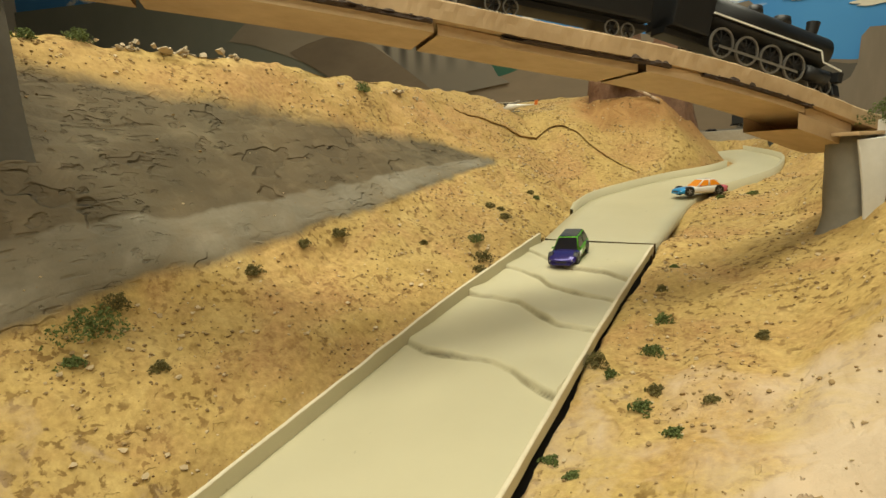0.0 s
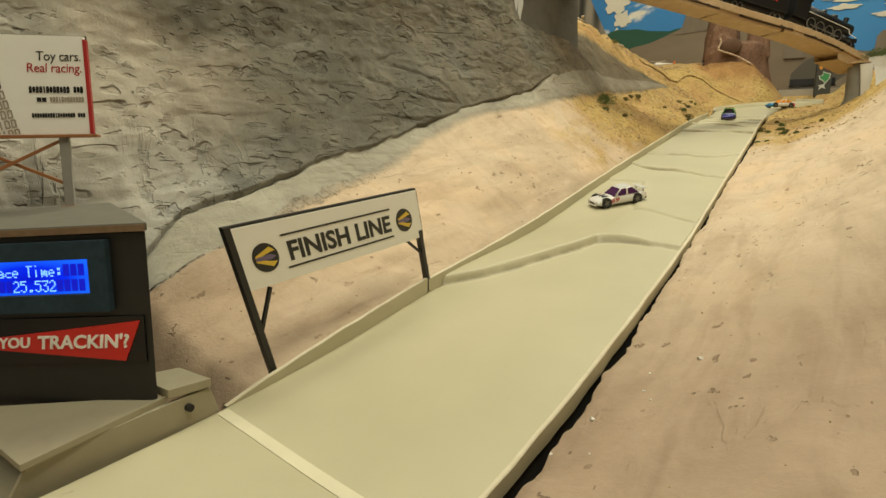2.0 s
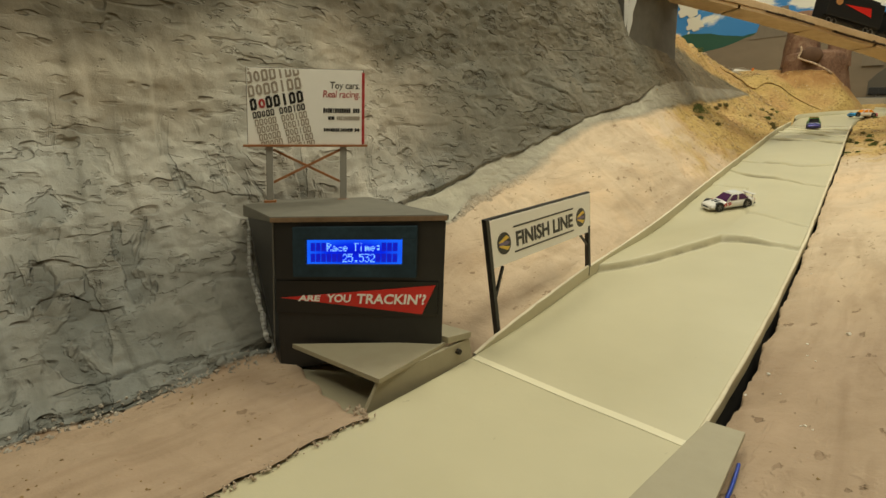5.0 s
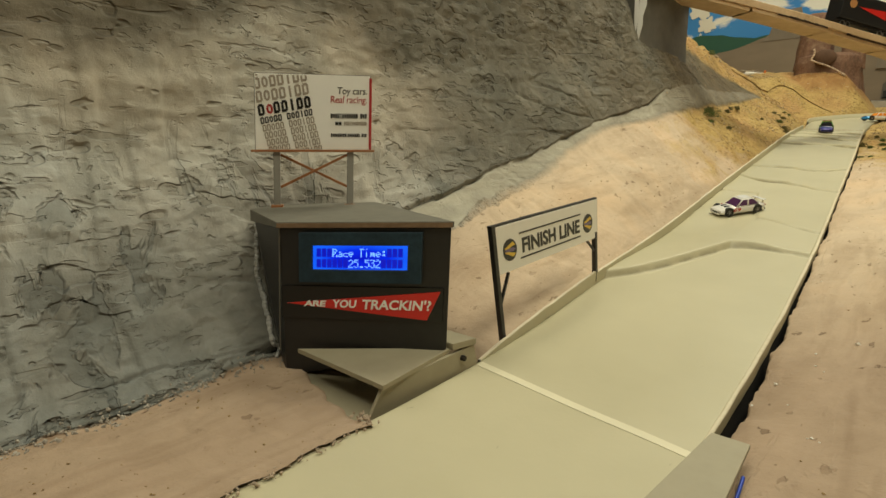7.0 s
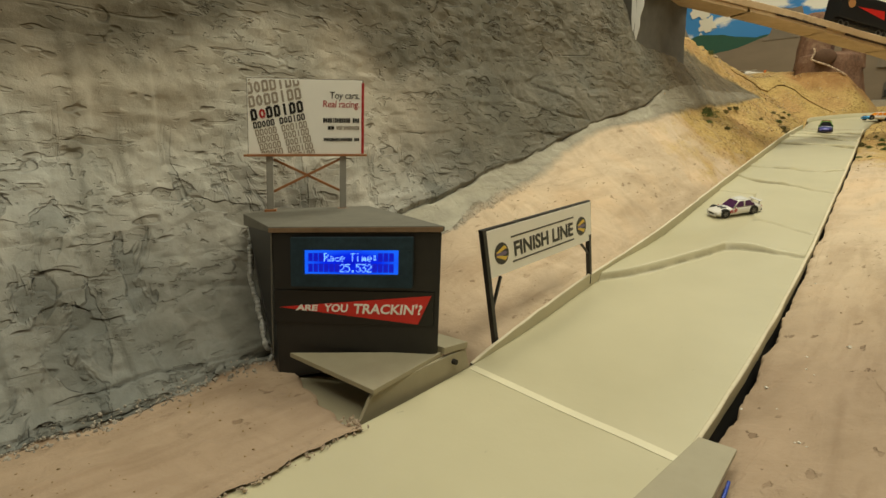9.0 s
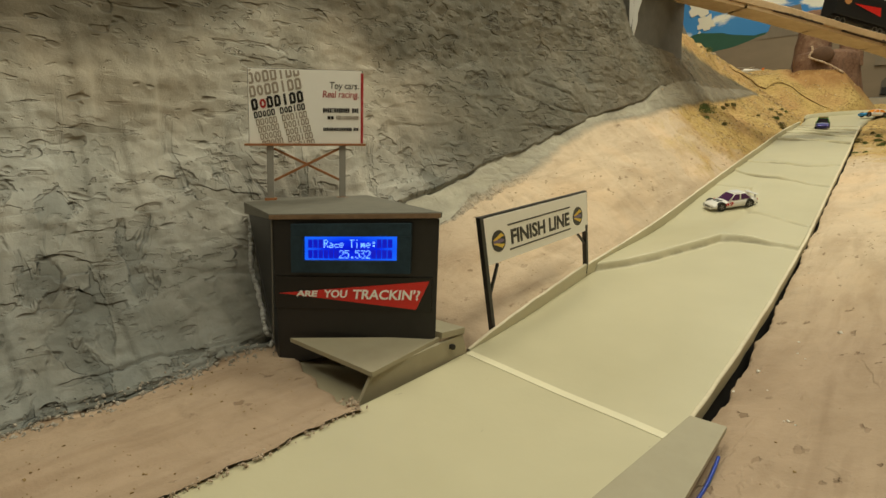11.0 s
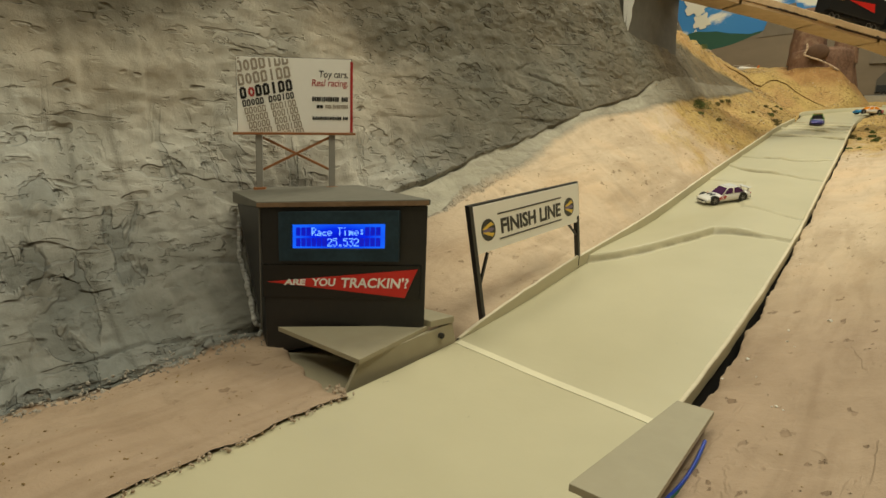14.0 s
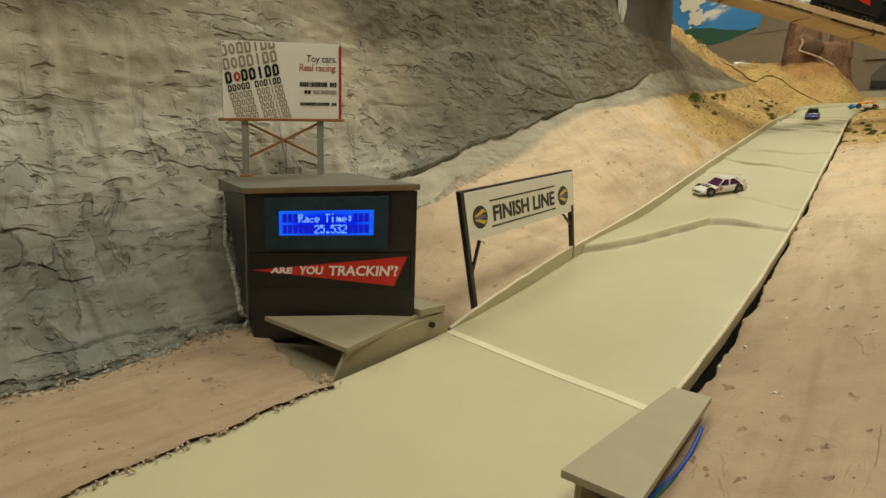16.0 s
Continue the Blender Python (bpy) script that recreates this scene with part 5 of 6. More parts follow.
for name, cx, cy, prof, seed in (
    ("base_rock", -0.030, 1.935, [(0.34, 0.106), (0.40, 0.098), (0.43, 0.094), (0.46, 0.092), (0.478, 0.088), (0.488, 0.07)], 1.0),
    ("rock_head", -0.074, 1.93, [(0.44, 0.054), (0.48, 0.052), (0.52, 0.049), (0.56, 0.045), (0.60, 0.041), (0.615, 0.034)], 5.0),
    ("rock_head", 0.030, 1.93, [(0.44, 0.036), (0.48, 0.034), (0.52, 0.031), (0.57, 0.024), (0.60, 0.021), (0.625, 0.021), (0.63, 0.016)], 9.0),
):
    rows = []
    for (z0, r0), (z1, r1) in zip(prof, prof[1:]):
        rows += [(z0 + (z1 - z0) * k / 5, r0 + (r1 - r0) * k / 5) for k in range(5)]
    me = grid(tower_rings(cx, cy, rows + [prof[-1]], seed))
    me.materials.append(REDROCK)
    ob = new(name, me)
    ob.parent = tower
# A flattened ball, coloured dark to paint in the shade of a hollow.
bm = bmesh.new()
bmesh.ops.create_uvsphere(bm, u_segments=20, v_segments=12, radius=1.0, matrix=pose(-0.035, 1.852, 0.468) @ Matrix.Diagonal((0.032, 0.012, 0.026, 1)))
part("hollow", bm, plain("hollow_shade", (0.10, 0.052, 0.028), 0.9, 0, 0.3), tower, "dark bulge painted as the shade of a hollow", True)
cu = [Vector((-0.066 + 0.004 * math.sin(k), 1.843 - 0.010 * math.sin(k * 0.25), 0.495 - 0.0085 * k)) for k in range(5)] + [Vector((-0.05 + 0.013 * k, 1.835 + 0.002 * k * k * 0.2, 0.452 - 0.004 * k - 0.0016 * k * k * 0.3)) for k in range(7)]
bm = bmesh.new()
for a, b in zip(cu, cu[1:]):
    rod(bm, a, b, 0.0028, None, 7)
part("rim", bm, speckled("pale_rock_rim", (0.33, 0.22, 0.14), (0.55, 0.42, 0.30), 60.0, 0.85), tower, "pale rock rim", True)


# ---- steam locomotive and tender on the bridge ----
RIMSTEEL = plain("worn_rim_steel", (0.28, 0.27, 0.25), 0.45, 0.7)


def on_deck(s):
    p, q = deck_point(s - 0.05, 0.0326, 0.005), deck_point(s + 0.05, 0.0326, 0.005)
    d = (q - p).normalized()
    m = Matrix((d, Vector((0, 0, 1)).cross(d).normalized(), d.cross(Vector((0, 0, 1)).cross(d).normalized()))).transposed().to_4x4()
    m.translation = deck_point(s, 0.0326, 0.0052)
    return m


def wheel(x, y, r, parent, sides=28, spokes=10):
    side = -1 if y < 0 else 1
    bm = bmesh.new()
    for a in range(sides):
        t0, t1 = 2 * math.pi * a / sides, 2 * math.pi * (a + 1) / sides
        pts = []
        for t in (t0, t1):
            for rr, yy in ((r, 0), (r, side * 0.0016), (r * 0.86, side * 0.0016), (r * 0.86, 0)):
                pts.append(Vector((x + rr * math.cos(t), y + yy, r + rr * math.sin(t))))
        v = [bm.verts.new(p) for p in pts]
        for i in range(4):
            j = (i + 1) % 4
            bm.faces.new((v[i], v[j], v[4 + j], v[4 + i]))
    w = part("wheel_rim", bm, RIMSTEEL, parent, "worn steel wheel rim")
    bm = bmesh.new()
    for k in range(spokes):
        t = 2 * math.pi * k / spokes
        rod(bm, (x, y + side * 0.0006, r), (x + r * 0.87 * math.cos(t), y + side * 0.0006, r + r * 0.87 * math.sin(t)), 0.0007, 0.0005, 5)
    rod(bm, (x, y - side * 0.001, r), (x, y + side * 0.002, r), r * 0.2, None, 12)
    part("spokes", bm, LOCO, w)
    return w


loco = thing("steam_locomotive", on_deck(0.574), "black toy steam locomotive with steel wheel rims on the bridge", "locomotive")
bm = bmesh.new()
rod(bm, (-0.055, 0, 0.033), (0.066, 0, 0.033), 0.0135, 0.0125, 24)
rod(bm, (0.066, 0, 0.033), (0.070, 0, 0.033), 0.0125, 0.0085, 24)
part("boiler", bm, LOCO, loco, "", True)
part("cab", boxed((-0.085, -0.0155, 0.012), (-0.053, 0.0155, 0.048), 0.0015), LOCO, loco)
part("cab_roof", boxed((-0.090, -0.0165, 0.048), (-0.050, 0.0165, 0.0505), 0.001), LOCO, loco)
part("frame", boxed((-0.085, -0.008, 0.008), (0.075, 0.008, 0.020), 0.001), LOCO, loco)
for y in (-1, 1):
    part("running_board", boxed((-0.055, y * 0.0165 - 0.0015, 0.0265), (0.048, y * 0.0165 + 0.0015, 0.0285), 0.0003), LOCO, loco)
    part("board_line", boxed((-0.055, y * 0.0181 - 0.0003, 0.0272), (0.048, y * 0.0181 + 0.0003, 0.0284)), WHITE, loco, "white edge line")
    part("board_line", bar((0.048, y * 0.0181, 0.0278), (0.052, y * 0.0181, 0.0205), 0.0006, 0.0012, 0), WHITE, loco, "white edge line")
    part("board_line", bar((0.052, y * 0.0181, 0.0205), (0.072, y * 0.0181, 0.0185), 0.0006, 0.0012, 0), WHITE, loco, "white edge line")
    part("cylinder_block", rodded((0.040, y * 0.0145, 0.0105), (0.061, y * 0.0145, 0.0105), 0.0055, None, 16), LOCO, loco, "", True)
    part("coupling_rod", bar((-0.045, y * 0.0178, 0.0075), (0.030, y * 0.0178, 0.0075), 0.0008, 0.0018), STEEL, loco, "steel coupling rod")
    for x in (-0.042, -0.019, 0.004, 0.027):
        wheel(x, y * 0.0155, 0.0105, loco)
    for x in (0.052, 0.066):
        wheel(x, y * 0.0115, 0.0055, loco, 20, 6)
part("steam_dome", rodded((-0.005, 0, 0.044), (-0.005, 0, 0.0505), 0.0065, 0.005, 18), LOCO, loco, "", True)
part("sand_dome", rodded((0.022, 0, 0.044), (0.022, 0, 0.050), 0.0075, 0.006, 18), LOCO, loco, "", True)
part("smoke_stack", rodded((0.053, 0, 0.044), (0.053, 0, 0.0545), 0.004, 0.005, 18), LOCO, loco)
part("headlight", rodded((0.069, 0, 0.040), (0.0735, 0, 0.040), 0.0035, None, 16), LOCO, loco)
bm = prism([(-0.014, 0.001), (0.014, 0.001), (0.010, 0.011), (-0.010, 0.011)], 0.008, 0.0006)
bmesh.ops.transform(bm, matrix=pose(0.082, 0, 0) @ pose(0, 0, 0, 0, 0, 90), verts=bm.verts)
part("pilot", bm, LOCO, loco)
part("buffer_beam", boxed((0.072, -0.0165, 0.0105), (0.077, 0.0165, 0.0185), 0.0008), LOCO, loco)

tender = thing("tender", on_deck(0.398), "black toy tender with a red wedge badge on the bridge", "tender")
part("tank", boxed((-0.062, -0.0165, 0.012), (0.062, 0.0165, 0.054), 0.002), LOCO, tender)
part("coal_bunker", column([(-0.01, -0.012), (0.055, -0.012), (0.055, 0.012), (-0.01, 0.012)], 0.0535, 0.060, 0.003), LOCO, tender)
part("underframe", boxed((-0.064, -0.010, 0.008), (0.064, 0.010, 0.012), 0.0006), LOCO, tender)
bm = prism([(-0.026, 0.037), (0.036, 0.027), (0.032, 0.042)], 0.0004)
bmesh.ops.translate(bm, verts=bm.verts, vec=(0, -0.0170, 0))
part("badge", bm, LABEL_RED, tender, "red wedge badge")
part("badge", rodded((-0.040, -0.0170, 0.040), (-0.040, -0.0165, 0.040), 0.0075, None, 20), plain("badge_tan", (0.45, 0.22, 0.08), 0.4), tender, "round tan badge")
for x in (-0.048, -0.036, 0.036, 0.048):
    for y in (-1, 1):
        wheel(x, y * 0.0105, 0.0052, tender, 20, 6)


def wagon(name, m, mat, label, size, group=""):
    ob = thing(name, m, label, "wagon", group)
    l, w, h = size
    part("body", boxed((-l / 2, -w / 2, 0.009), (l / 2, w / 2, h), 0.0012), mat, ob)
    part("underframe", boxed((-l / 2 - 0.003, -w / 3, 0.006), (l / 2 + 0.003, w / 3, 0.009), 0.0004), LOCO, ob)
    for k in range(7):
        x = -l / 2 + l * (k + 0.5) / 7
        part("side_rib", boxed((x - 0.0008, -w / 2 - 0.001, 0.009), (x + 0.0008, -w / 2, h - 0.002)), mat, ob)
    for x in (-l * 0.36, -l * 0.28, l * 0.28, l * 0.36):
        for y in (-1, 1):
            wheel(x, y * w * 0.36, 0.0048, ob, 16, 6)
    return ob


for engine, k in ((loco, 1.08), (tender, 1.12)):
    for piece in engine.children_recursive:
        piece.data.transform(Matrix.Diagonal((k, k, k, 1)))

# the far line behind the rock tower
FAR_Z = 0.358
wagon("goods_wagon", pose(0.175, 2.17, FAR_Z + 0.004), LOCO, "black toy open wagon on the far line", (0.13, 0.028, 0.032), "far line wagons")
wagon("goods_wagon", pose(-0.36, 2.10, 0.435), LOCO, "black toy flat wagon behind the ridge", (0.15, 0.028, 0.022), "far line wagons")
far_line = thing("far_railway", pose(0, 0, 0), "thin steel rails of a far toy railway", "railway")
for y in (2.162, 2.178):
    part("rail", boxed((-0.05, y - 0.0006, FAR_Z), (0.9, y + 0.0006, FAR_Z + 0.0035)), STEEL, far_line)
part("roadbed", boxed((-0.06, 2.145, FAR_Z - 0.03), (0.92, 2.195, FAR_Z), 0.002), speckled("far_ballast", (0.30, 0.26, 0.20), (0.46, 0.41, 0.33), 200.0, 0.9), far_line)


# ---- painted cliffs, clouds and buttes of the mural ----
def cliff_material():
    """Grey mural paint with tall dark flutes between pale columns."""
    mat, nodes, links, b = material("mural_cliff_paint", 0.85)
    where = nodes.new("ShaderNodeTexCoord")
    wave = nodes.new("ShaderNodeTexWave")
    wave.wave_type, wave.bands_direction, wave.wave_profile = "BANDS", "X", "SIN"
    for socket, value in (("Scale", 4.6), ("Distortion", 2.6), ("Detail", 2.0), ("Detail Scale", 1.1), ("Detail Roughness", 0.45)):
        wave.inputs[socket].default_value = value
    squeeze = nodes.new("ShaderNodeMapping")
    squeeze.inputs["Scale"].default_value = (1, 1, 0.28)
    links.new(where.outputs["Object"], squeeze.inputs[0])
    links.new(squeeze.outputs[0], wave.inputs["Vector"])
    flutes = ramp(nodes, links, wave.outputs["Color"], [(0.0, (0.035, 0.034, 0.031)), (0.25, (0.10, 0.094, 0.08)), (0.5, (0.20, 0.18, 0.15)), (0.85, (0.31, 0.28, 0.23))])
    foot = nodes.new("ShaderNodeSeparateXYZ")
    links.new(where.outputs["Object"], foot.inputs[0])
    fade = nodes.new("ShaderNodeMapRange")
    fade.inputs["From Min"].default_value, fade.inputs["From Max"].default_value = 0.60, 0.74
    links.new(foot.outputs["Z"], fade.inputs["Value"])
    links.new(blend(nodes, links, fade.outputs[0], (0.20, 0.178, 0.145), flutes), b.inputs["Base Color"])
    return mat


def painted(name, outline, y, mat, label):
    bm = prism(outline, 0.003)
    bmesh.ops.translate(bm, verts=bm.verts, vec=(0, y, 0))
    return part(name, bm, mat, wall_north, label)


painted("painted_cliff", [(-1.24, 0.66)] + [(-1.22 + 0.60 * k / 30, 1.45 + 0.02 * math.sin(k)) for k in range(23)] + [(-0.76, 1.0), (-0.735, 0.845), (-0.69, 0.758), (-0.64, 0.66), (-0.59, 0.575), (-0.55, 0.55), (-0.8, 0.53)], 2.4275, cliff_material(), "grey fluted painted cliff")
WHITEPAINT = speckled("mural_cloud_paint", (0.62, 0.58, 0.46), (0.82, 0.79, 0.70), 6.0, 0.85, 0, 0.02)


def cloud(cx, cz, w, h, seed):
    rnd = random.Random(seed)
    top = []
    for k in range(46):
        t = math.pi * 2 * k / 46
        r = 1 + 0.16 * math.sin(5 * t + seed) + 0.10 * math.sin(9 * t + 2 * seed)
        top.append((cx + w * r * math.cos(t), cz + h * r * math.sin(t) * (1.0 if math.sin(t) > 0 else 0.55)))
    painted("painted_cloud", top, 2.4465, WHITEPAINT, "white painted cloud")


for c in ((-0.605, 0.78, 0.05, 0.07, 1), (-0.575, 0.705, 0.035, 0.04, 2), (-0.60, 0.645, 0.02, 0.03, 7), (-0.06, 0.70, 0.075, 0.03, 3), (0.03, 0.735, 0.03, 0.012, 4), (0.16, 0.73, 0.04, 0.03, 5), (0.28, 0.70, 0.10, 0.022, 6), (0.42, 0.67, 0.07, 0.02, 8), (0.42, 0.80, 0.16, 0.03, 9), (0.16, 0.86, 0.09, 0.02, 10), (0.62, 0.75, 0.08, 0.03, 11), (0.235, 0.668, 0.045, 0.012, 12), (0.385, 0.632, 0.06, 0.014, 13)):
    cloud(*c)
BUTTE = speckled("mural_butte_paint", (0.14, 0.115, 0.085), (0.25, 0.205, 0.155), 10.0, 0.85, 0, 0.02, (2, 2, 0.5))
painted("painted_butte", [(-0.345, 0.625), (-0.318, 0.655), (-0.306, 0.70), (-0.302, 0.74), (-0.285, 0.752), (-0.25, 0.745), (-0.215, 0.75), (-0.20, 0.70), (-0.188, 0.66), (-0.16, 0.635)], 2.4335, BUTTE, "tan painted butte")
painted("painted_butte", [(0.06, 0.50), (0.062, 0.655), (0.075, 0.672), (0.11, 0.675), (0.125, 0.66), (0.13, 0.50)], 2.4275, BUTTE, "brown painted butte")
painted("painted_butte", [(0.20, 0.38), (0.28, 0.441), (0.325, 0.468), (0.338, 0.50), (0.341, 0.556), (0.356, 0.575), (0.40, 0.572), (0.50, 0.577), (0.52, 0.55), (0.53, 0.47), (0.58, 0.42), (0.70, 0.36)], 2.4265, BUTTE, "brown painted butte with flared foot")
MOUND = speckled("mural_mound_paint", (0.26, 0.22, 0.165), (0.38, 0.325, 0.25), 3.0, 0.85, 0, 0.02, (1, 1, 3))
painted("painted_slope", [(-3.78, 0.3), (-3.78, 1.3), (-2.2, 1.12), (-1.62, 1.05), (-1.35, 0.93), (-1.25, 0.86), (-1.1, 0.70), (-0.75, 0.5), (-0.6, 0.3)], 2.4295, HILL_OLIVE, "grey green painted slope")
painted("painted_mound", [(-1.86, 0.86), (-1.78, 0.90), (-1.70, 0.935), (-1.54, 0.95), (-1.30, 0.915), (-1.2, 0.86), (-1.13, 0.79), (-1.0, 0.68), (-0.9, 0.56), (-1.2, 0.62), (-1.5, 0.75), (-1.7, 0.82)], 2.4265, MOUND, "pale painted sand mound")
painted("painted_mound", [(-1.50, 0.765), (-1.40, 0.785), (-1.3, 0.795), (-1.18, 0.775), (-1.08, 0.735), (-1.0, 0.68), (-0.91, 0.613), (-0.84, 0.56), (-0.6, 0.50), (-0.6, 0.3), (-1.1, 0.45), (-1.3, 0.65)], 2.4225, HILL_BROWN, "brown painted sand mound")


from mathutils.bvhtree import BVHTree

# ---- toy cars ----
CAR_STATIONS = (-0.034, -0.0325, -0.028, -0.018, -0.004, 0.010, 0.020, 0.028, 0.0325, 0.034)


def car_body(belt, width, zones, parent, label):
    """A lofted lower body; zones give the x up to which each paint runs."""
    plan = (0.80, 0.92, 0.985, 1.0, 1.0, 1.0, 0.99, 0.95, 0.86, 0.72)
    xs = steps(*[(a, b, 4) for a, b in zip(CAR_STATIONS, CAR_STATIONS[1:])])
    rows = []
    for x in xs:
        w = width * curve_at(x, CAR_STATIONS, plan)
        t = curve_at(x, CAR_STATIONS, belt)
        lift = 0.0012 * smooth((abs(x) - 0.029) / 0.005)
        half = [(0, 0.0028 + lift), (w * 0.86, 0.0028 + lift), (w * 0.96, 0.0042 + lift), (w, 0.0065), (w * 0.985, t - 0.0024), (w * 0.94, t - 0.0009), (w * 0.84, t - 0.0002), (w * 0.45, t + 0.0003), (0, t + 0.0005)]
        rows.append([Vector((x, -a, b)) for a, b in half] + [Vector((x, a, b)) for a, b in half[::-1]])
    bm = bmesh.new()
    vs = [[bm.verts.new(p) for p in row] for row in rows]
    for i in range(len(vs) - 1):
        for j in range(17):
            f = bm.faces.new((vs[i][j], vs[i + 1][j], vs[i + 1][j + 1], vs[i][j + 1]))
            mid = (xs[i] + xs[i + 1]) / 2
            f.material_index = sum(mid > z[0] for z in zones[:-1])
            f.smooth = True
    bm.faces.new(vs[0]).material_index = 0
    bm.faces.new(vs[-1][::-1]).material_index = len(zones) - 1
    bmesh.ops.remove_doubles(bm, verts=bm.verts, dist=1e-6)
    bmesh.ops.recalc_face_normals(bm, faces=bm.faces)
    ob = part("body", bm, zones[0][1], parent, label)
    for z in zones[1:]:
        ob.data.materials.append(z[1])
    return ob


def panel(corners, thick, inset):
    """A thin pane on four corners, drawn in from its edges and standing a little proud."""
    c = [Vector(p) for p in corners]
    mid = sum(c, Vector()) / 4
    n = (c[2] - c[0]).cross(c[3] - c[1]).normalized()
    if n.dot(mid - Vector((-0.006, 0, 0.012))) < 0:
        n = -n
    ring = []
    for i in range(4):
        e1, e2 = (c[(i + 1) % 4] - c[i]).normalized(), (c[i - 1] - c[i]).normalized()
        ring += [c[i] + e2 * inset * 2 + e1 * inset, c[i] + e1 * inset * 2 + e2 * inset]
    bm = bmesh.new()
    lo = [bm.verts.new(p - n * 0.0006) for p in ring]
    hi = [bm.verts.new(p + n * thick) for p in ring]
    bm.faces.new(hi)
    bm.faces.new(lo[::-1])
    for i in range(8):
        bm.faces.new((lo[i], lo[(i + 1) % 8], hi[(i + 1) % 8], hi[i]))
    bmesh.ops.recalc_face_normals(bm, faces=bm.faces)
    return bm


def toy_car(m, label, zones, window, roof, lamp_front, lamp_rear, rims, belt, cabin, width=0.0145, tall=0.0215, number="", number_paint=None, screens=None, spoiler=False, plate=None, stripe=None):
    car = thing("toy_car", m, label, "toy car", "toy cars")
    car_body(belt, width, zones, car, "glossy painted body")
    b0, r0, r1, b1 = cabin
    zb0, zb1 = curve_at(b0, CAR_STATIONS, belt) - 0.0008, curve_at(b1, CAR_STATIONS, belt) - 0.0008
    wb, wr = width * 0.90, width * 0.68
    low = [(b0, -wb, zb0), (b1, -wb, zb1), (b1, wb, zb1), (b0, wb, zb0)]
    top = [(r0, -wr, tall - 0.0006), (r1, -wr, tall - 0.0009), (r1, wr, tall - 0.0009), (r0, wr, tall - 0.0006)]
    bm = bmesh.new()
    lo = [bm.verts.new(p) for p in low]
    hi = [bm.verts.new(p) for p in top]
    for i in range(4):
        bm.faces.new((lo[i], lo[(i + 1) % 4], hi[(i + 1) % 4], hi[i]))
    bm.faces.new(hi)
    bm.faces.new(lo[::-1])
    bmesh.ops.bevel(bm, geom=[e for e in bm.edges if max(v.co.z for v in e.verts) > tall - 0.002], offset=0.0013, segments=3, affect="EDGES", profile=0.6)
    part("cabin", bm, zones[0][1] if len(zones) < 3 else zones[1][1], car, "painted cabin pillars", True)
    screens = screens or (window, window)
    part("windscreen", panel([low[1], low[2], top[2], top[1]], 0.0002, 0.0010), screens[0], car)
    part("rear_window", panel([low[3], low[0], top[0], top[3]], 0.0002, 0.0010), screens[1], car)
    for s in (-1, 1):
        a, b = Vector((b0 * 0.9 + r0 * 0.1, s * wb, zb0 + 0.001)), Vector((b1, s * wb, zb1 + 0.001))
        c, d = Vector((r1, s * wr, tall - 0.0012)), Vector((r0, s * wr, tall - 0.0010))
        k = 0.47
        part("side_window", panel([a.lerp(b, 0.03), a.lerp(b, k), d.lerp(c, k), d.lerp(c, 0.03)], 0.0002, 0.0006), window, car)
        part("side_window", panel([a.lerp(b, k + 0.05), a.lerp(b, 0.93), d.lerp(c, 0.97), d.lerp(c, k + 0.05)], 0.0002, 0.0006), window, car)
        part("wing_mirror", boxed((b1 - 0.006, s * wb - 0.001 + s * 0.001, zb1 + 0.001), (b1 - 0.004, s * wb + 0.001 + s * 0.001, zb1 + 0.0026), 0.0004), zones[0][1], car)
        part("headlight", boxed((0.0305, s * width * 0.62 - 0.0028, curve_at(0.031, CAR_STATIONS, belt) - 0.0034), (0.0333, s * width * 0.62 + 0.0024, curve_at(0.031, CAR_STATIONS, belt) - 0.0012), 0.0005), lamp_front, car)
        part("tail_light", boxed((-0.0346, s * width * 0.62 - 0.0026, 0.0086), (-0.0325, s * width * 0.62 + 0.0026, 0.0108), 0.0005), lamp_rear, car)
        for x in (-0.0205, 0.0215):
            r = 0.0056
            wheel = part("wheel", rodded((x, s * (width - 0.0042), r), (x, s * (width - 0.0002), r), r * 0.62, None, 18), RUBBER, car)
            bm = bmesh.new()
            rings = []
            for dy, rr in ((-0.0044, 0.0049), (-0.0040, r), (-0.0004, r), (0.0004, 0.0051), (0.0004, 0.0037), (-0.0004, 0.0035)):
                rings.append([bm.verts.new((x + rr * math.cos(k * math.pi / 12), s * (width + dy), r + rr * math.sin(k * math.pi / 12))) for k in range(24)])
            for p, q in zip(rings, rings[1:]):
                for k in range(24):
                    bm.faces.new((p[k], p[(k + 1) % 24], q[(k + 1) % 24], q[k]))
            bmesh.ops.recalc_face_normals(bm, faces=bm.faces)
            part("tyre", bm, RUBBER, wheel, "", True)
            bm = bmesh.new()
            for k in range(5):
                t = 2 * math.pi * k / 5
                rod(bm, (x, s * (width - 0.0002), r), (x + 0.0035 * math.cos(t), s * (width - 0.0002), r + 0.0035 * math.sin(t)), 0.0006, 0.0008, 6)
            rod(bm, (x, s * (width - 0.0010), r), (x, s * (width + 0.0003), r), 0.0010, 0.0008, 10)
            part("rim", bm, rims, wheel)
            # Black disc that stands in for the shade inside the wheel arch.
            part("arch_shade_disc", rodded((x, s * (width - 0.004), r + 0.0004), (x, s * (width + 0.0002), r + 0.0004), 0.0066, None, 24), INK, car)
    part("roof_panel", panel([top[0], top[1], top[2], top[3]], 0.0007, 0.0012), roof, car)
    part("front_bumper", boxed((0.0315, -width * 0.66, 0.0028), (0.0350, width * 0.66, 0.0048), 0.0007), zones[-1][1], car)
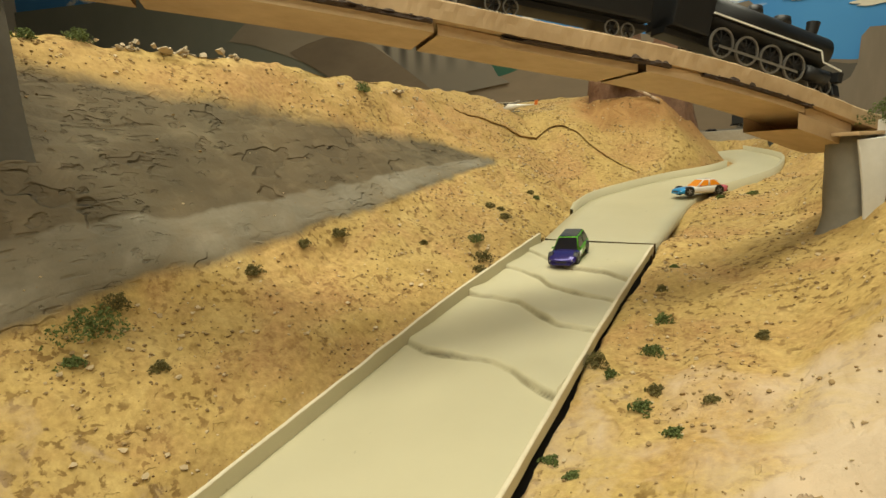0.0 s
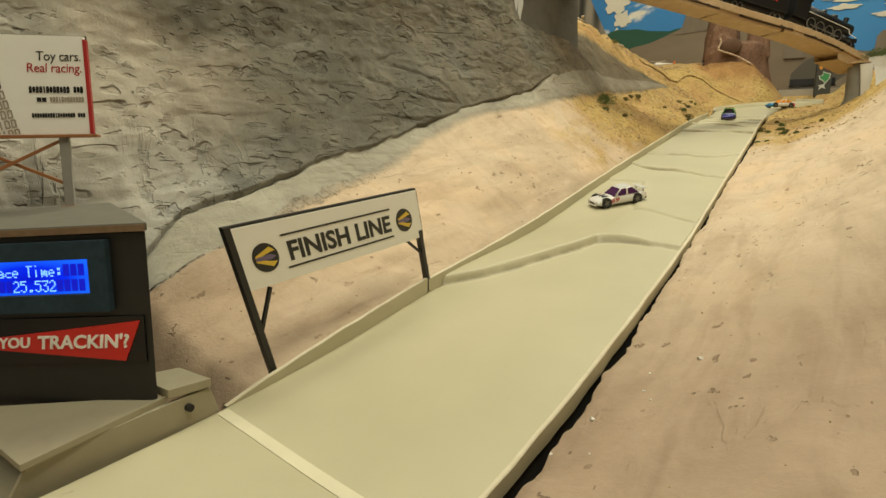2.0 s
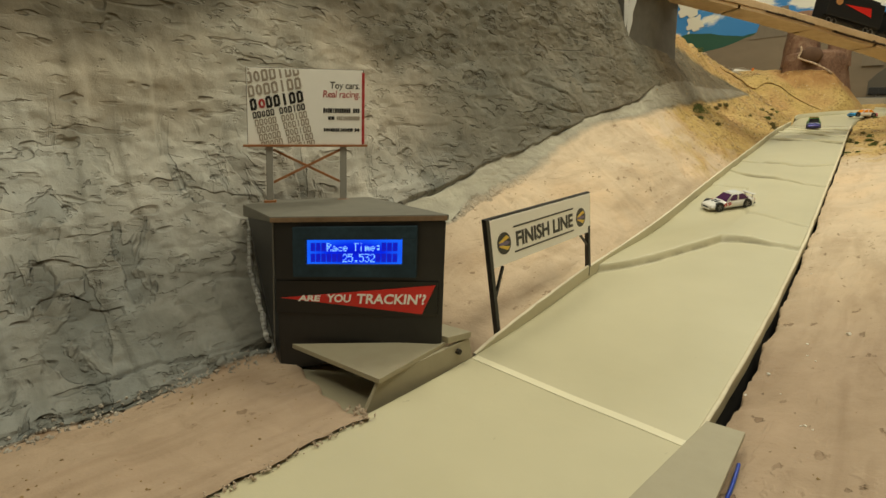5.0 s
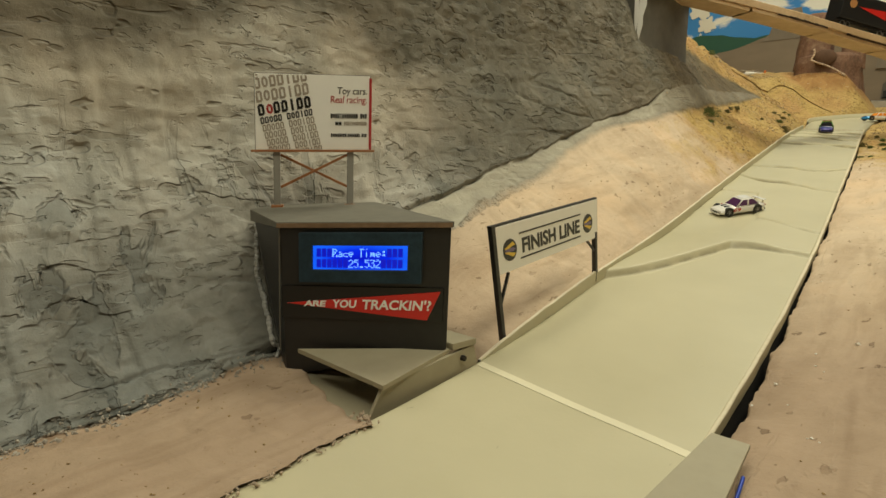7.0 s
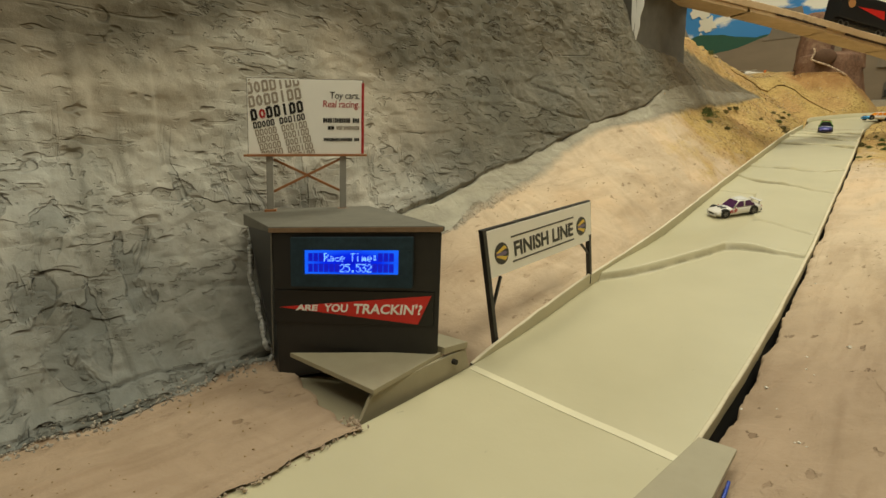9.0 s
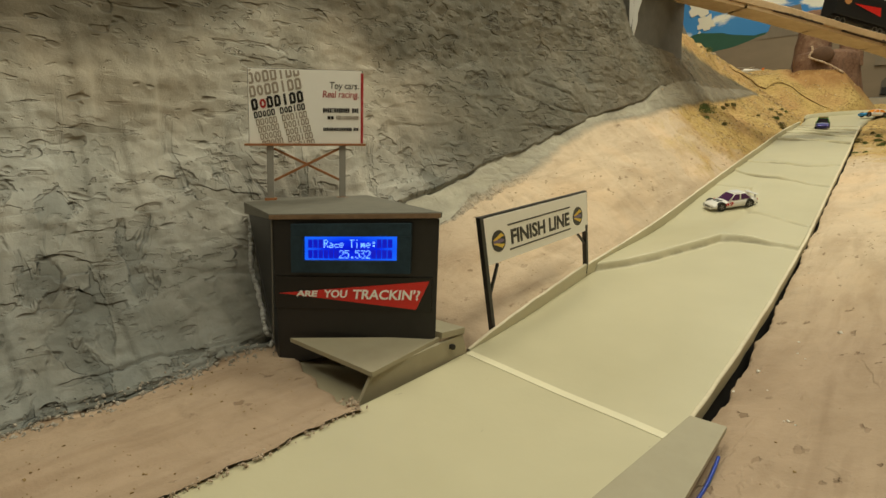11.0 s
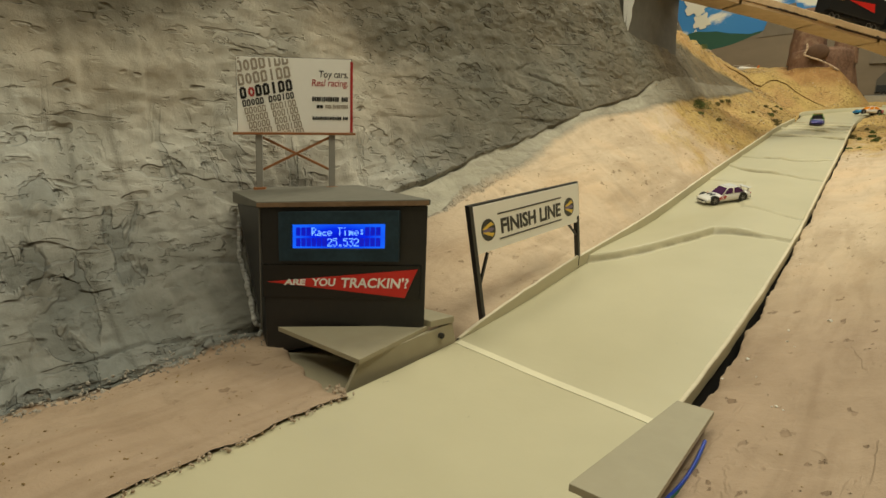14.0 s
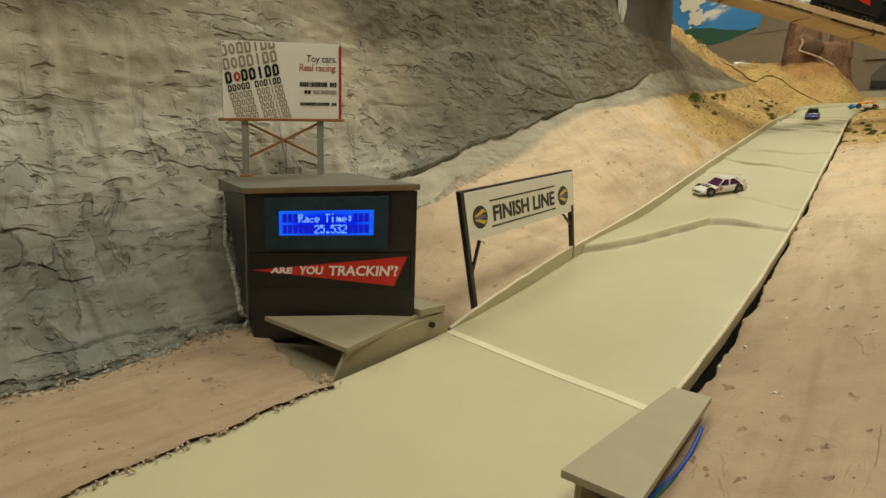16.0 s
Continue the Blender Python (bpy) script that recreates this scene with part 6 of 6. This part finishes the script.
    part("grille", boxed((0.0330, -width * 0.36, 0.0050), (0.0347, width * 0.36, 0.0066), 0.0003), INK, car)
    part("rear_bumper", boxed((-0.0356, -width * 0.74, 0.0030), (-0.0325, width * 0.74, 0.0058), 0.0007), INK if plate is None else plate, car)
    if spoiler:
        sp = part("spoiler", boxed((-0.0350, -width * 0.82, 0.0165), (-0.0300, width * 0.82, 0.0173), 0.0003), zones[0][1], car)
        for s in (-1, 1):
            part("strut", boxed((-0.0335, s * 0.008 - 0.0005, 0.0118), (-0.0315, s * 0.008 + 0.0005, 0.0167)), zones[0][1], sp)
    if stripe:
        part("bonnet_vent", boxed((0.0150, -0.0050, 0.0110), (0.0225, -0.0020, 0.0126), 0.0003), stripe, car)
        part("bonnet_vent", boxed((0.0150, 0.0020, 0.0110), (0.0225, 0.0050, 0.0126), 0.0003), stripe, car)
    if number:
        for s in (-1, 1):
            turn = pose(0.004 if s < 0 else 0.0165, s * (width + 0.00005), 0.0060, 90, 0, 0 if s < 0 else 180)
            lettering(number, 0.0075, number_paint, turn, car, "race_number", 0.2, thick=0.0002, width=0.011, bold=0.0001)
    return car


CARGREEN = plain("metallic_green_enamel", (0.10, 0.36, 0.022), 0.22, 0.25, 0.06)
CARVIOLET = plain("metallic_violet_enamel", (0.035, 0.025, 0.16), 0.22, 0.35, 0.06)
CARWHITE = plain("white_enamel", (0.72, 0.70, 0.66), 0.22, 0, 0.03)
CARBLUE = plain("sky_blue_enamel", (0.03, 0.28, 0.62), 0.22, 0.1, 0.05)
CARPINK = plain("pink_enamel", (0.55, 0.14, 0.19), 0.25, 0, 0.05)
CARFLAME = plain("orange_window_plastic", (0.75, 0.26, 0.02), 0.12, 0, 0.2, 60.0)
CARMAUVE = plain("violet_window_plastic", (0.07, 0.02, 0.08), 0.1, 0, 0.1)
CARRED = plain("red_enamel", (0.45, 0.02, 0.025), 0.25, 0, 0.05)
CHROME = plain("bright_chrome", (0.62, 0.62, 0.60), 0.15, 1.0, 0.05)
HATCH = (0.0112, 0.0124, 0.0130, 0.0134, 0.0132, 0.0126, 0.0116, 0.0100, 0.0085, 0.0070)
SALOON = (0.0108, 0.0118, 0.0124, 0.0124, 0.0122, 0.0118, 0.0112, 0.0100, 0.0086, 0.0070)


def on_track(x, y, yaw):
    slope = math.degrees(math.atan2(track_z(y + 0.02) - track_z(y - 0.02), 0.04))
    return pose(x, y, track_z(y) + rib_height(x, y) + 0.0006) @ pose(0, 0, 0, slope) @ pose(0, 0, 0, 0, 0, yaw)


toy_car(on_track(0.0605, 1.306, -83), "green toy hatchback with violet nose on the track", [(0.012, CARGREEN), (0.05, CARVIOLET)], GLASSY, GLASSY, CHROME, CARRED, STEEL, HATCH, (-0.0325, -0.027, 0.0015, 0.0145), tall=0.0232, number="34", number_paint=WHITE, plate=CARGREEN)
toy_car(on_track(0.058, 0.535, -131), "white toy saloon with violet windows on the track", [(-0.030, CARWHITE), (0.016, CARWHITE), (0.05, CARWHITE)], CARMAUVE, CARWHITE, CHROME, CARRED, STEEL, SALOON, (-0.0255, -0.0165, 0.000, 0.0115), number="69", number_paint=CARRED, spoiler=True, stripe=INK)
toy_car(pose(0.136, 1.60, 0.2645) @ pose(0, 0, 0, 0, 0, 220), "white toy saloon with blue nose on the bend", [(-0.022, CARPINK), (0.014, CARWHITE), (0.05, CARBLUE)], CARFLAME, CARWHITE, CHROME, CARRED, STEEL, SALOON, (-0.0255, -0.0165, 0.000, 0.0115), screens=(CARFLAME, CARFLAME))

# ---- seats on the land ----
LANDS = []
for ob in list(scene.objects):
    if ob.name.startswith("ground_"):
        LANDS.append(BVHTree.FromPolygons([v.co.copy() for v in ob.data.vertices], [tuple(p.vertices) for p in ob.data.polygons]))


def rest(x, y, z):
    """The nearest place of the land, and its normal."""
    best = min((t.find_nearest(Vector((x, y, z))) for t in LANDS), key=lambda h: h[3])
    return best[0], best[1] if best[1].z > 0 else -best[1]


def drop(x, y, top=0.44):
    """The land straight below, or None."""
    hits = [h for h in (t.ray_cast(Vector((x, y, top)), Vector((0, 0, -1))) for t in LANDS) if h[0]]
    return max(hits, key=lambda h: h[0].z) if hits else None


# plaster smeared between the rock and the box
PASTE = speckled("grey_plaster_paste", (0.26, 0.27, 0.26), (0.66, 0.65, 0.62), 120.0, 0.6, 0, 0.5)
rnd = random.Random(12)
spots = []
for i in range(45):
    t = i / 44
    x = -0.178 + 0.016 * t + 0.022 * max(0.0, t - 0.4) / 0.6
    a = timer.matrix_world @ Vector((x - 0.002, -0.06, -0.006 - 0.118 * t))
    b = timer.matrix_world.to_3x3() @ Vector((0, 1, 0))
    hits = [h for h in (tree.ray_cast(a, b, 0.15) for tree in LANDS) if h[0]]
    if hits:
        spots.append(min(hits, key=lambda h: h[3])[0] - 0.002 * b + Vector((rnd.uniform(-1, 1), 0, rnd.uniform(-1, 1))) * 0.0008)
bm = bmesh.new()
for a, b in zip(spots, spots[1:]):
    if (b - a).length < 0.012:
        rod(bm, a, b, rnd.uniform(0.0012, 0.0026), rnd.uniform(0.0012, 0.0026), 7)
tagged(part("trim_plaster_bead", bm, PASTE, None, "", True), "ragged pale plaster bead beside the timer box", "trim", "", "structure")


def crumbs(name, places, mat, label, seed):
    """Small broken bits of plaster, joined."""
    rnd = random.Random(seed)
    bm = bmesh.new()
    for p, size in places:
        m = Matrix.Translation(p) @ Euler((rnd.uniform(0, 6), rnd.uniform(0, 6), rnd.uniform(0, 6))).to_matrix().to_4x4() @ Matrix.Diagonal((size * rnd.uniform(0.7, 1.5), size * rnd.uniform(0.6, 1.1), size * rnd.uniform(0.4, 0.8), 1))
        made = bmesh.ops.create_icosphere(bm, subdivisions=1, radius=1.0, matrix=m)
        for v in made["verts"]:
            v.co += Vector((rnd.uniform(-1, 1), rnd.uniform(-1, 1), rnd.uniform(-1, 1))) * size * 0.22
    tagged(part(name, bm, mat), label, "crumbs", "", "stuff")


rnd = random.Random(31)
edge_bits, foot_bits = [], []
for k in range(170):
    y = rnd.uniform(-0.36, -0.118)
    edge_bits.append((Vector((0.0108 + rnd.gauss(0, 0.002), y, track_z(y) + 0.0012)), rnd.uniform(0.0005, 0.0013)))
for k in range(26):
    edge_bits.append((Vector((rnd.gauss(0.004, 0.006), rnd.gauss(-0.121, 0.003), track_z(-0.12) + 0.002)), rnd.uniform(0.0006, 0.0019)))
for k in range(420):
    y = rnd.uniform(-0.36, -0.03)
    p, n = rest(*land_point(y, curve_at(y, *WASH) + rnd.gauss(0.0, 0.06), STATIONS, LEFT_LINES))
    foot_bits.append((p + n * 0.0002, rnd.uniform(0.0005, 0.0017)))
crumbs("plaster_crumbs", edge_bits, speckled("brown_crumb_paint", (0.26, 0.18, 0.12), (0.58, 0.48, 0.37), 160.0, 0.85), "brown and pale plaster crumbs along the broken track edge", 5)
crumbs("plaster_crumbs", foot_bits, speckled("grey_crumb_paint", (0.20, 0.17, 0.135), (0.46, 0.42, 0.36), 160.0, 0.85), "grey brown plaster crumbs along the rock foot", 6)


def stone(rnd, size, flat=0.7):
    """Corners and faces of a small uneven stone."""
    vs = []
    for a in ((1, 0, 0), (-1, 0, 0), (0, 1, 0), (0, -1, 0), (0, 0, 1), (0, 0, -1), (0.6, 0.6, 0.6), (-0.6, 0.6, -0.5), (0.6, -0.6, -0.5), (-0.6, -0.6, 0.6)):
        vs.append(Vector(a) * size * rnd.uniform(0.65, 1.2))
    turn = pose(0, 0, 0, rnd.uniform(0, 360), rnd.uniform(0, 360), rnd.uniform(0, 360)).to_3x3()
    vs = [turn @ v for v in vs]
    for v in vs:
        v.z *= flat
    return vs


def hull(bm, points):
    made = [bm.verts.new(p) for p in points]
    out = bmesh.ops.convex_hull(bm, input=made)
    bmesh.ops.delete(bm, geom=[v for v in out["geom_interior"] if isinstance(v, bmesh.types.BMVert)], context="VERTS")


def stone_kinds(n, seed, flat):
    rnd, kinds = random.Random(seed), []
    for _ in range(n):
        bm = bmesh.new()
        hull(bm, stone(rnd, 1.0, flat))
        bm.verts.index_update()
        kinds.append(([v.co.copy() for v in bm.verts], [[v.index for v in f.verts] for f in bm.faces]))
        bm.free()
    return kinds


KINDS = stone_kinds(14, 8, 0.7)


def scatter(name, places, mat, label, category, seed):
    """Loose bits lying on the land, one object."""
    rnd = random.Random(seed)
    verts, faces = [], []
    for p, n, size in places:
        vs, fs = KINDS[rnd.randrange(len(KINDS))]
        a = rnd.uniform(0, 6.28)
        c, s = math.cos(a) * size, math.sin(a) * size
        k = len(verts)
        base = p + n * size * 0.25
        verts += [(base.x + v.x * c - v.y * s, base.y + v.x * s + v.y * c, base.z + v.z * size) for v in vs]
        faces += [[i + k for i in f] for f in fs]
    me = bpy.data.meshes.new(name)
    me.from_pydata(verts, [], faces)
    me.materials.append(mat)
    return tagged(new(name, me), label, category, "", "stuff")


rnd = random.Random(21)


def litter(count, lo, hi, sizes, keep):
    """Random seats inside x, y bounds, kept by a chance that depends on the place; clustered by noise."""
    out = []
    while len(out) < count:
        x, y = rnd.uniform(lo[0], hi[0]), rnd.uniform(lo[1], hi[1])
        cl = 0.5 + 1.1 * noise.noise((x * 16, y * 16, 3.0))
        if rnd.random() > cl * keep(x, y):
            continue
        h = drop(x, y)
        if not h or (abs(h[1].z) < 0.25):
            continue
        n = h[1] if h[1].z > 0 else -h[1]
        out.append((h[0], n, sizes[0] * (sizes[1] / sizes[0]) ** (rnd.random() ** 2.2)))
    return out


def ochre_left(x, y):
    section = land_lines(y, STATIONS, LEFT_LINES)
    if x < -0.45:
        return 0.1
    if y < 0.74 or x > (0.0 if y < 1.4 else far_left_x(y)):
        return 0.0
    foot, brow = (on_section(section, y, curve_at(y, *t)).x for t in (WASH, BROW))
    return 0.03 if brow < x < foot else smooth((y - 0.72) / 0.22)


def ochre_right(x, y):
    if x < far_right_x(y) + 0.005:
        return 0.0
    return smooth((y - 0.86) / 0.2) * (1 - 0.75 * smooth((x - 0.24) / 0.1))


scatter("gravel", litter(6500, (-0.36, 0.74), (0.06, 1.95), (0.0005, 0.0021), ochre_left) + litter(1800, (-0.24, 1.55), (0.16, 2.2), (0.0007, 0.0024), lambda x, y: 0.7 if x < far_left_x(y) else 0), DIRT, "brown dirt crumbs over the ochre slope", "gravel", 1)
scatter("gravel", litter(2800, (0.14, 0.82), (0.48, 2.2), (0.0005, 0.0023), ochre_right), DIRT, "brown dirt crumbs over the ochre bank", "gravel", 2)
scatter("gravel", litter(1500, (-0.36, 0.74), (0.06, 1.95), (0.0008, 0.0030), ochre_left) + litter(600, (0.14, 0.9), (0.45, 2.2), (0.0008, 0.0028), ochre_right), PEBBLE, "pale plaster crumbs among the dirt", "gravel", 3)
scatter("crumbs", litter(170, (0.19, -0.2), (0.5, 0.95), (0.0004, 0.0011), lambda x, y: 0.6) + litter(120, (-0.12, 0.05), (-0.005, 0.8), (0.0004, 0.0012), lambda x, y: 0.6) + litter(150, (-0.12, -0.33), (-0.002, -0.1), (0.0004, 0.0012), lambda x, y: 0.6), DIRT, "dark specks on the smooth sand", "crumbs", 4)
CHIP = plain("white_plaster_chip", (0.78, 0.75, 0.68), 0.6, 0, 0.05)
chips = []
for x, y, s in ((0.224, 0.013, 0.0016), (0.209, 0.141, 0.0014), (0.193, 0.092, 0.0022), (0.212, 0.118, 0.0013), (0.218, 0.108, 0.0011), (0.232, 0.158, 0.0028), (0.186, 0.055, 0.0014), (0.222, 0.012, 0.0010), (0.228, 0.010, 0.0012), (0.19, 0.31, 0.0014), (0.2, 0.5, 0.0013), (0.206, 0.052, 0.0009)):
    h = drop(x, y)
    if h:
        chips.append((h[0], Vector((0, 0, 1)), s * 0.75))
scatter("plaster_chips", chips, CHIP, "white plaster chips on the sand", "chips", 5)


# ---- bushes and crest rocks ----
def bush(x, y, z, r, tall, mat, label, seed):
    r, tall = r * 1.35, tall * 1.1
    rnd = random.Random(seed)
    p, n = rest(x, y, z)
    bm = bmesh.new()
    for _ in range(int(120 + r * 30000)):
        a, t = rnd.uniform(0, 6.28), rnd.random() ** 0.5
        lump = 1 + 0.35 * math.sin(3 * a + seed) + 0.2 * math.sin(7 * a + 2 * seed)
        h = rnd.random()
        wide = r * lump * t * math.sqrt(1 - 0.75 * h * h)
        q = Vector((math.cos(a) * wide, math.sin(a) * wide, h * tall * (1 + 0.25 * math.sin(4 * a + seed))))
        s = rnd.uniform(0.0006, 0.0014) * (1 + 25 * max(0, r - 0.012))
        turn = pose(0, 0, 0, rnd.uniform(0, 360), rnd.uniform(0, 360), rnd.uniform(0, 360)).to_3x3()
        v = [bm.verts.new(q + turn @ Vector(c) * s) for c in ((1, 0, 0), (-0.7, 0.6, 0.2), (-0.5, -0.7, 0.1), (0, 0, 0.9))]
        for f in ((0, 1, 2), (0, 1, 3), (1, 2, 3), (2, 0, 3)):
            bm.faces.new([v[i] for i in f])
    me = mesh_of("bush", bm, mat)
    ob = new("bush", me)
    ob.matrix_world = Matrix.Translation(p - Vector((0, 0, 0.0008)))
    return tagged(ob, label, "bush", "scale bushes")


DRY, FRESH = "low olive brown foam bush on ochre soil", "small green foam bush on ochre soil"
for k, (x, y, z, r, tall) in enumerate(((-0.100, 0.915, 0.236, 0.015, 0.013), (-0.112, 0.935, 0.245, 0.008, 0.008), (-0.02, 1.265, 0.223, 0.009, 0.008), (-0.012, 1.245, 0.218, 0.006, 0.005), (-0.036, 1.28, 0.242, 0.008, 0.006), (-0.068, 1.374, 0.269, 0.005, 0.005), (-0.046, 1.371, 0.256, 0.006, 0.005), (-0.060, 1.385, 0.262, 0.004, 0.004), (-0.05, 1.475, 0.270, 0.0035, 0.004),
        (-0.106, 1.10, 0.262, 0.005, 0.005), (-0.102, 1.142, 0.265, 0.007, 0.006), (-0.097, 1.036, 0.250, 0.006, 0.006), (-0.09, 0.897, 0.225, 0.005, 0.004), (-0.064, 0.934, 0.213, 0.004, 0.005), (-0.064, 1.224, 0.247, 0.003, 0.003), (-0.062, 1.484, 0.277, 0.004, 0.004))):
    bush(x, y, z, r, tall, BUSH if k % 4 else GREENBUSH, DRY if k % 4 else FRESH, k)
for k, (x, y, z, r, tall) in enumerate(((0.150, 1.114, 0.193, 0.006, 0.007), (0.181, 1.143, 0.192, 0.006, 0.004), (0.192, 1.070, 0.183, 0.005, 0.005), (0.195, 1.089, 0.187, 0.004, 0.004), (0.163, 1.105, 0.187, 0.003, 0.004), (0.178, 1.189, 0.202, 0.005, 0.005), (0.163, 1.252, 0.211, 0.003, 0.004), (0.162, 1.308, 0.220, 0.003, 0.003), (0.215, 1.047, 0.182, 0.004, 0.003), (0.247, 1.153, 0.209, 0.003, 0.004),
        (0.2, 1.615, 0.247, 0.005, 0.004), (0.165, 1.584, 0.243, 0.004, 0.004), (0.228, 1.077, 0.194, 0.004, 0.002), (0.173, 1.008, 0.169, 0.003, 0.002), (0.156, 1.02, 0.167, 0.004, 0.002))):
    bush(x, y, z, r, tall, GREENBUSH if k % 3 else BUSH, FRESH if k % 3 else DRY, 40 + k)
for k, (x, y, z, r, tall) in enumerate(((-0.252, 0.97, 0.446, 0.006, 0.006), (-0.254, 1.01, 0.447, 0.008, 0.008), (-0.234, 1.344, 0.421, 0.009, 0.009))):
    bush(x, y, z, r, tall, GREENBUSH, "green foam bush on the crest of the slope", 70 + k)
bm_spot = Vector((0.318, 1.338, 0.342))
for dx, dy, r in ((0, 0, 0.012), (0.022, -0.014, 0.014), (0.042, -0.03, 0.011)):
    ob = bush(0.318, 1.338, 0.342, r, 0.016, GREENBUSH, "green foam bush on the retaining wall", 80 + int(dx * 1000))
    ob.location = bm_spot + Vector((dx, dy, 0))
CREST = speckled("pale_crest_rock", (0.30, 0.235, 0.15), (0.60, 0.50, 0.36), 90.0, 0.9, 0, 0.5)


def rock(x, y, z, size, seed):
    rnd = random.Random(seed)
    p, n = rest(x, y, z)
    clump = thing("crest_rock", Matrix.Translation(p - n * size * 0.1), "pale crumbly rock clump on the slope crest", "rock", "crest rocks")
    for _ in range(16):
        c = Vector((rnd.gauss(0, 0.45), rnd.gauss(0, 0.7), abs(rnd.gauss(0.1, 0.22)))) * size
        bm = bmesh.new()
        hull(bm, [c + v for v in stone(rnd, size * rnd.uniform(0.13, 0.34), 0.7)])
        part("stone", bm, CREST, clump)


for k, (x, y, z, s) in enumerate(((-0.256, 1.10, 0.446, 0.022), (-0.258, 1.05, 0.447, 0.014), (-0.254, 1.165, 0.444, 0.010), (-0.243, 1.312, 0.428, 0.008), (-0.247, 1.436, 0.426, 0.012), (-0.241, 1.479, 0.419, 0.009), (-0.239, 1.40, 0.423, 0.007), (-0.255, 1.36, 0.436, 0.006), (-0.116, 1.582, 0.314, 0.006), (-0.13, 1.70, 0.33, 0.006), (0.19, 1.60, 0.247, 0.005))):
    rock(x, y, z, s, 90 + k)

# ---- plaster ledge across the far slope ----
line = ribbon([(-0.231, 1.567, 0.408), (-0.214, 1.613, 0.395), (-0.179, 1.68, 0.367), (-0.127, 1.76, 0.334), (-0.06, 1.74, 0.315), (-0.022, 1.725, 0.303), (0.027, 1.712, 0.28)], 70)
rows = []
for i, q in enumerate(line):
    h = drop(q.x, q.y, 0.5)
    p, n = h[0], h[1] if h[1].z > 0 else -h[1]
    d = (line[min(i + 1, 70)] - line[max(i - 1, 0)]).normalized()
    o = Vector((d.y, -d.x, 0))
    h = 0.0012 + 0.003 * math.sin(math.pi * min(1, max(0, i / 70))) ** 0.4 + 0.001 * noise.noise((i * 0.4, 0, 0))
    rows.append([p - o * 0.022 - n * 0.002, p - o * 0.008 + n * h * 0.7, p + o * 0.0005 + n * h, p + o * 0.001 + n * (h - 0.0016), p - o * 0.003 + n * (h - 0.0022), p - o * 0.004 - n * 0.003])
me = grid(rows, {"rock": [[0.0] * 6 for _ in rows], "ochre": [[1.0] * 6 for _ in rows], "brown": [[0.0] * 6 for _ in rows]})
me.materials.append(GROUND)
me.materials.append(DIRT)
# Underside faces borrow the dirt colour to put the overhang's shade in.
for i, f in enumerate(me.polygons):
    f.material_index = 1 if i % 5 > 2 else 0
tagged(new("trim_ledge", me), "broken ochre plaster ledge, underside coloured dark as shade", "ledge", "", "structure")

# ---- toy plane in helicopter form, and far cars ----
p, n = rest(-0.211, 1.784, 0.43)
craft = thing("toy_plane", Matrix.Translation(p) @ pose(0, 0, 0.004, 0, 0, 200) @ Matrix.Diagonal((0.8, 0.8, 0.8, 1)), "white toy plane with orange tail on the ridge, built in helicopter form", "toy helicopter")
bm = bmesh.new()
rings = []
for x, r, z in ((-0.052, 0.0012, 0.011), (-0.03, 0.002, 0.0105), (-0.012, 0.005, 0.0095), (0.0, 0.0078, 0.0085), (0.012, 0.0082, 0.008), (0.020, 0.0062, 0.0068), (0.025, 0.002, 0.0058)):
    rings.append([bm.verts.new((x, r * 0.85 * math.cos(k * math.pi / 7), z + r * math.sin(k * math.pi / 7))) for k in range(14)])
for a, b in zip(rings, rings[1:]):
    for k in range(14):
        bm.faces.new((a[k], a[(k + 1) % 14], b[(k + 1) % 14], b[k]))
bm.faces.new(rings[0])
bm.faces.new(rings[-1])
bmesh.ops.recalc_face_normals(bm, faces=bm.faces)
part("fuselage", bm, CARWHITE, craft, "white rounded fuselage", True)
part("tail_fin", prism([(-0.058, 0.010), (-0.050, 0.0098), (-0.052, 0.020), (-0.060, 0.021)], 0.0014, 0.0003), plain("orange_enamel", (0.62, 0.16, 0.02), 0.3, 0, 0.05), craft, "orange tail fin")
part("canopy", boxed((0.012, -0.0052, 0.0085), (0.022, 0.0052, 0.0128), 0.002), GLASSY, craft, "dark cockpit window")
# Rotor and skids are made up; the toy on the ridge is a plane.
for k in range(2):
    part("rotor_blade", boxed((-0.042, -0.0016, 0.0185), (0.042, 0.0016, 0.0191), 0.0002, pose(0, 0, 0, 0, 0, 25 + 90 * k)), CARWHITE, craft)
    s = 1 - 2 * k
    part("landing_skid", rodded((-0.016, s * 0.007, -0.003), (0.018, s * 0.007, -0.003), 0.0008), STEEL, craft)
    part("skid_strut", rodded((0.0, s * 0.007, -0.003), (0.0, s * 0.003, 0.004), 0.0007), STEEL, craft)
part("rotor_mast", rodded((0, 0, 0.015), (0, 0, 0.0192), 0.001), STEEL, craft)
CARNAVY = plain("navy_enamel", (0.012, 0.016, 0.04), 0.22, 0.1, 0.1)
for x, y, z, yaw, paint, words in ((0.075, 2.17, 0.34, 20, BLACK, "black toy car on the far road"), (0.237, 2.18, 0.34, 160, CARNAVY, "navy toy car on the far road")):
    p, n = rest(x, y, z)
    toy_car(Matrix.Translation(p) @ pose(0, 0, 0.0012, 0, 0, yaw), words, [(0.05, paint)], GLASSY, paint, CHROME, CARRED, STEEL, SALOON, (-0.0255, -0.0165, 0.000, 0.0115))
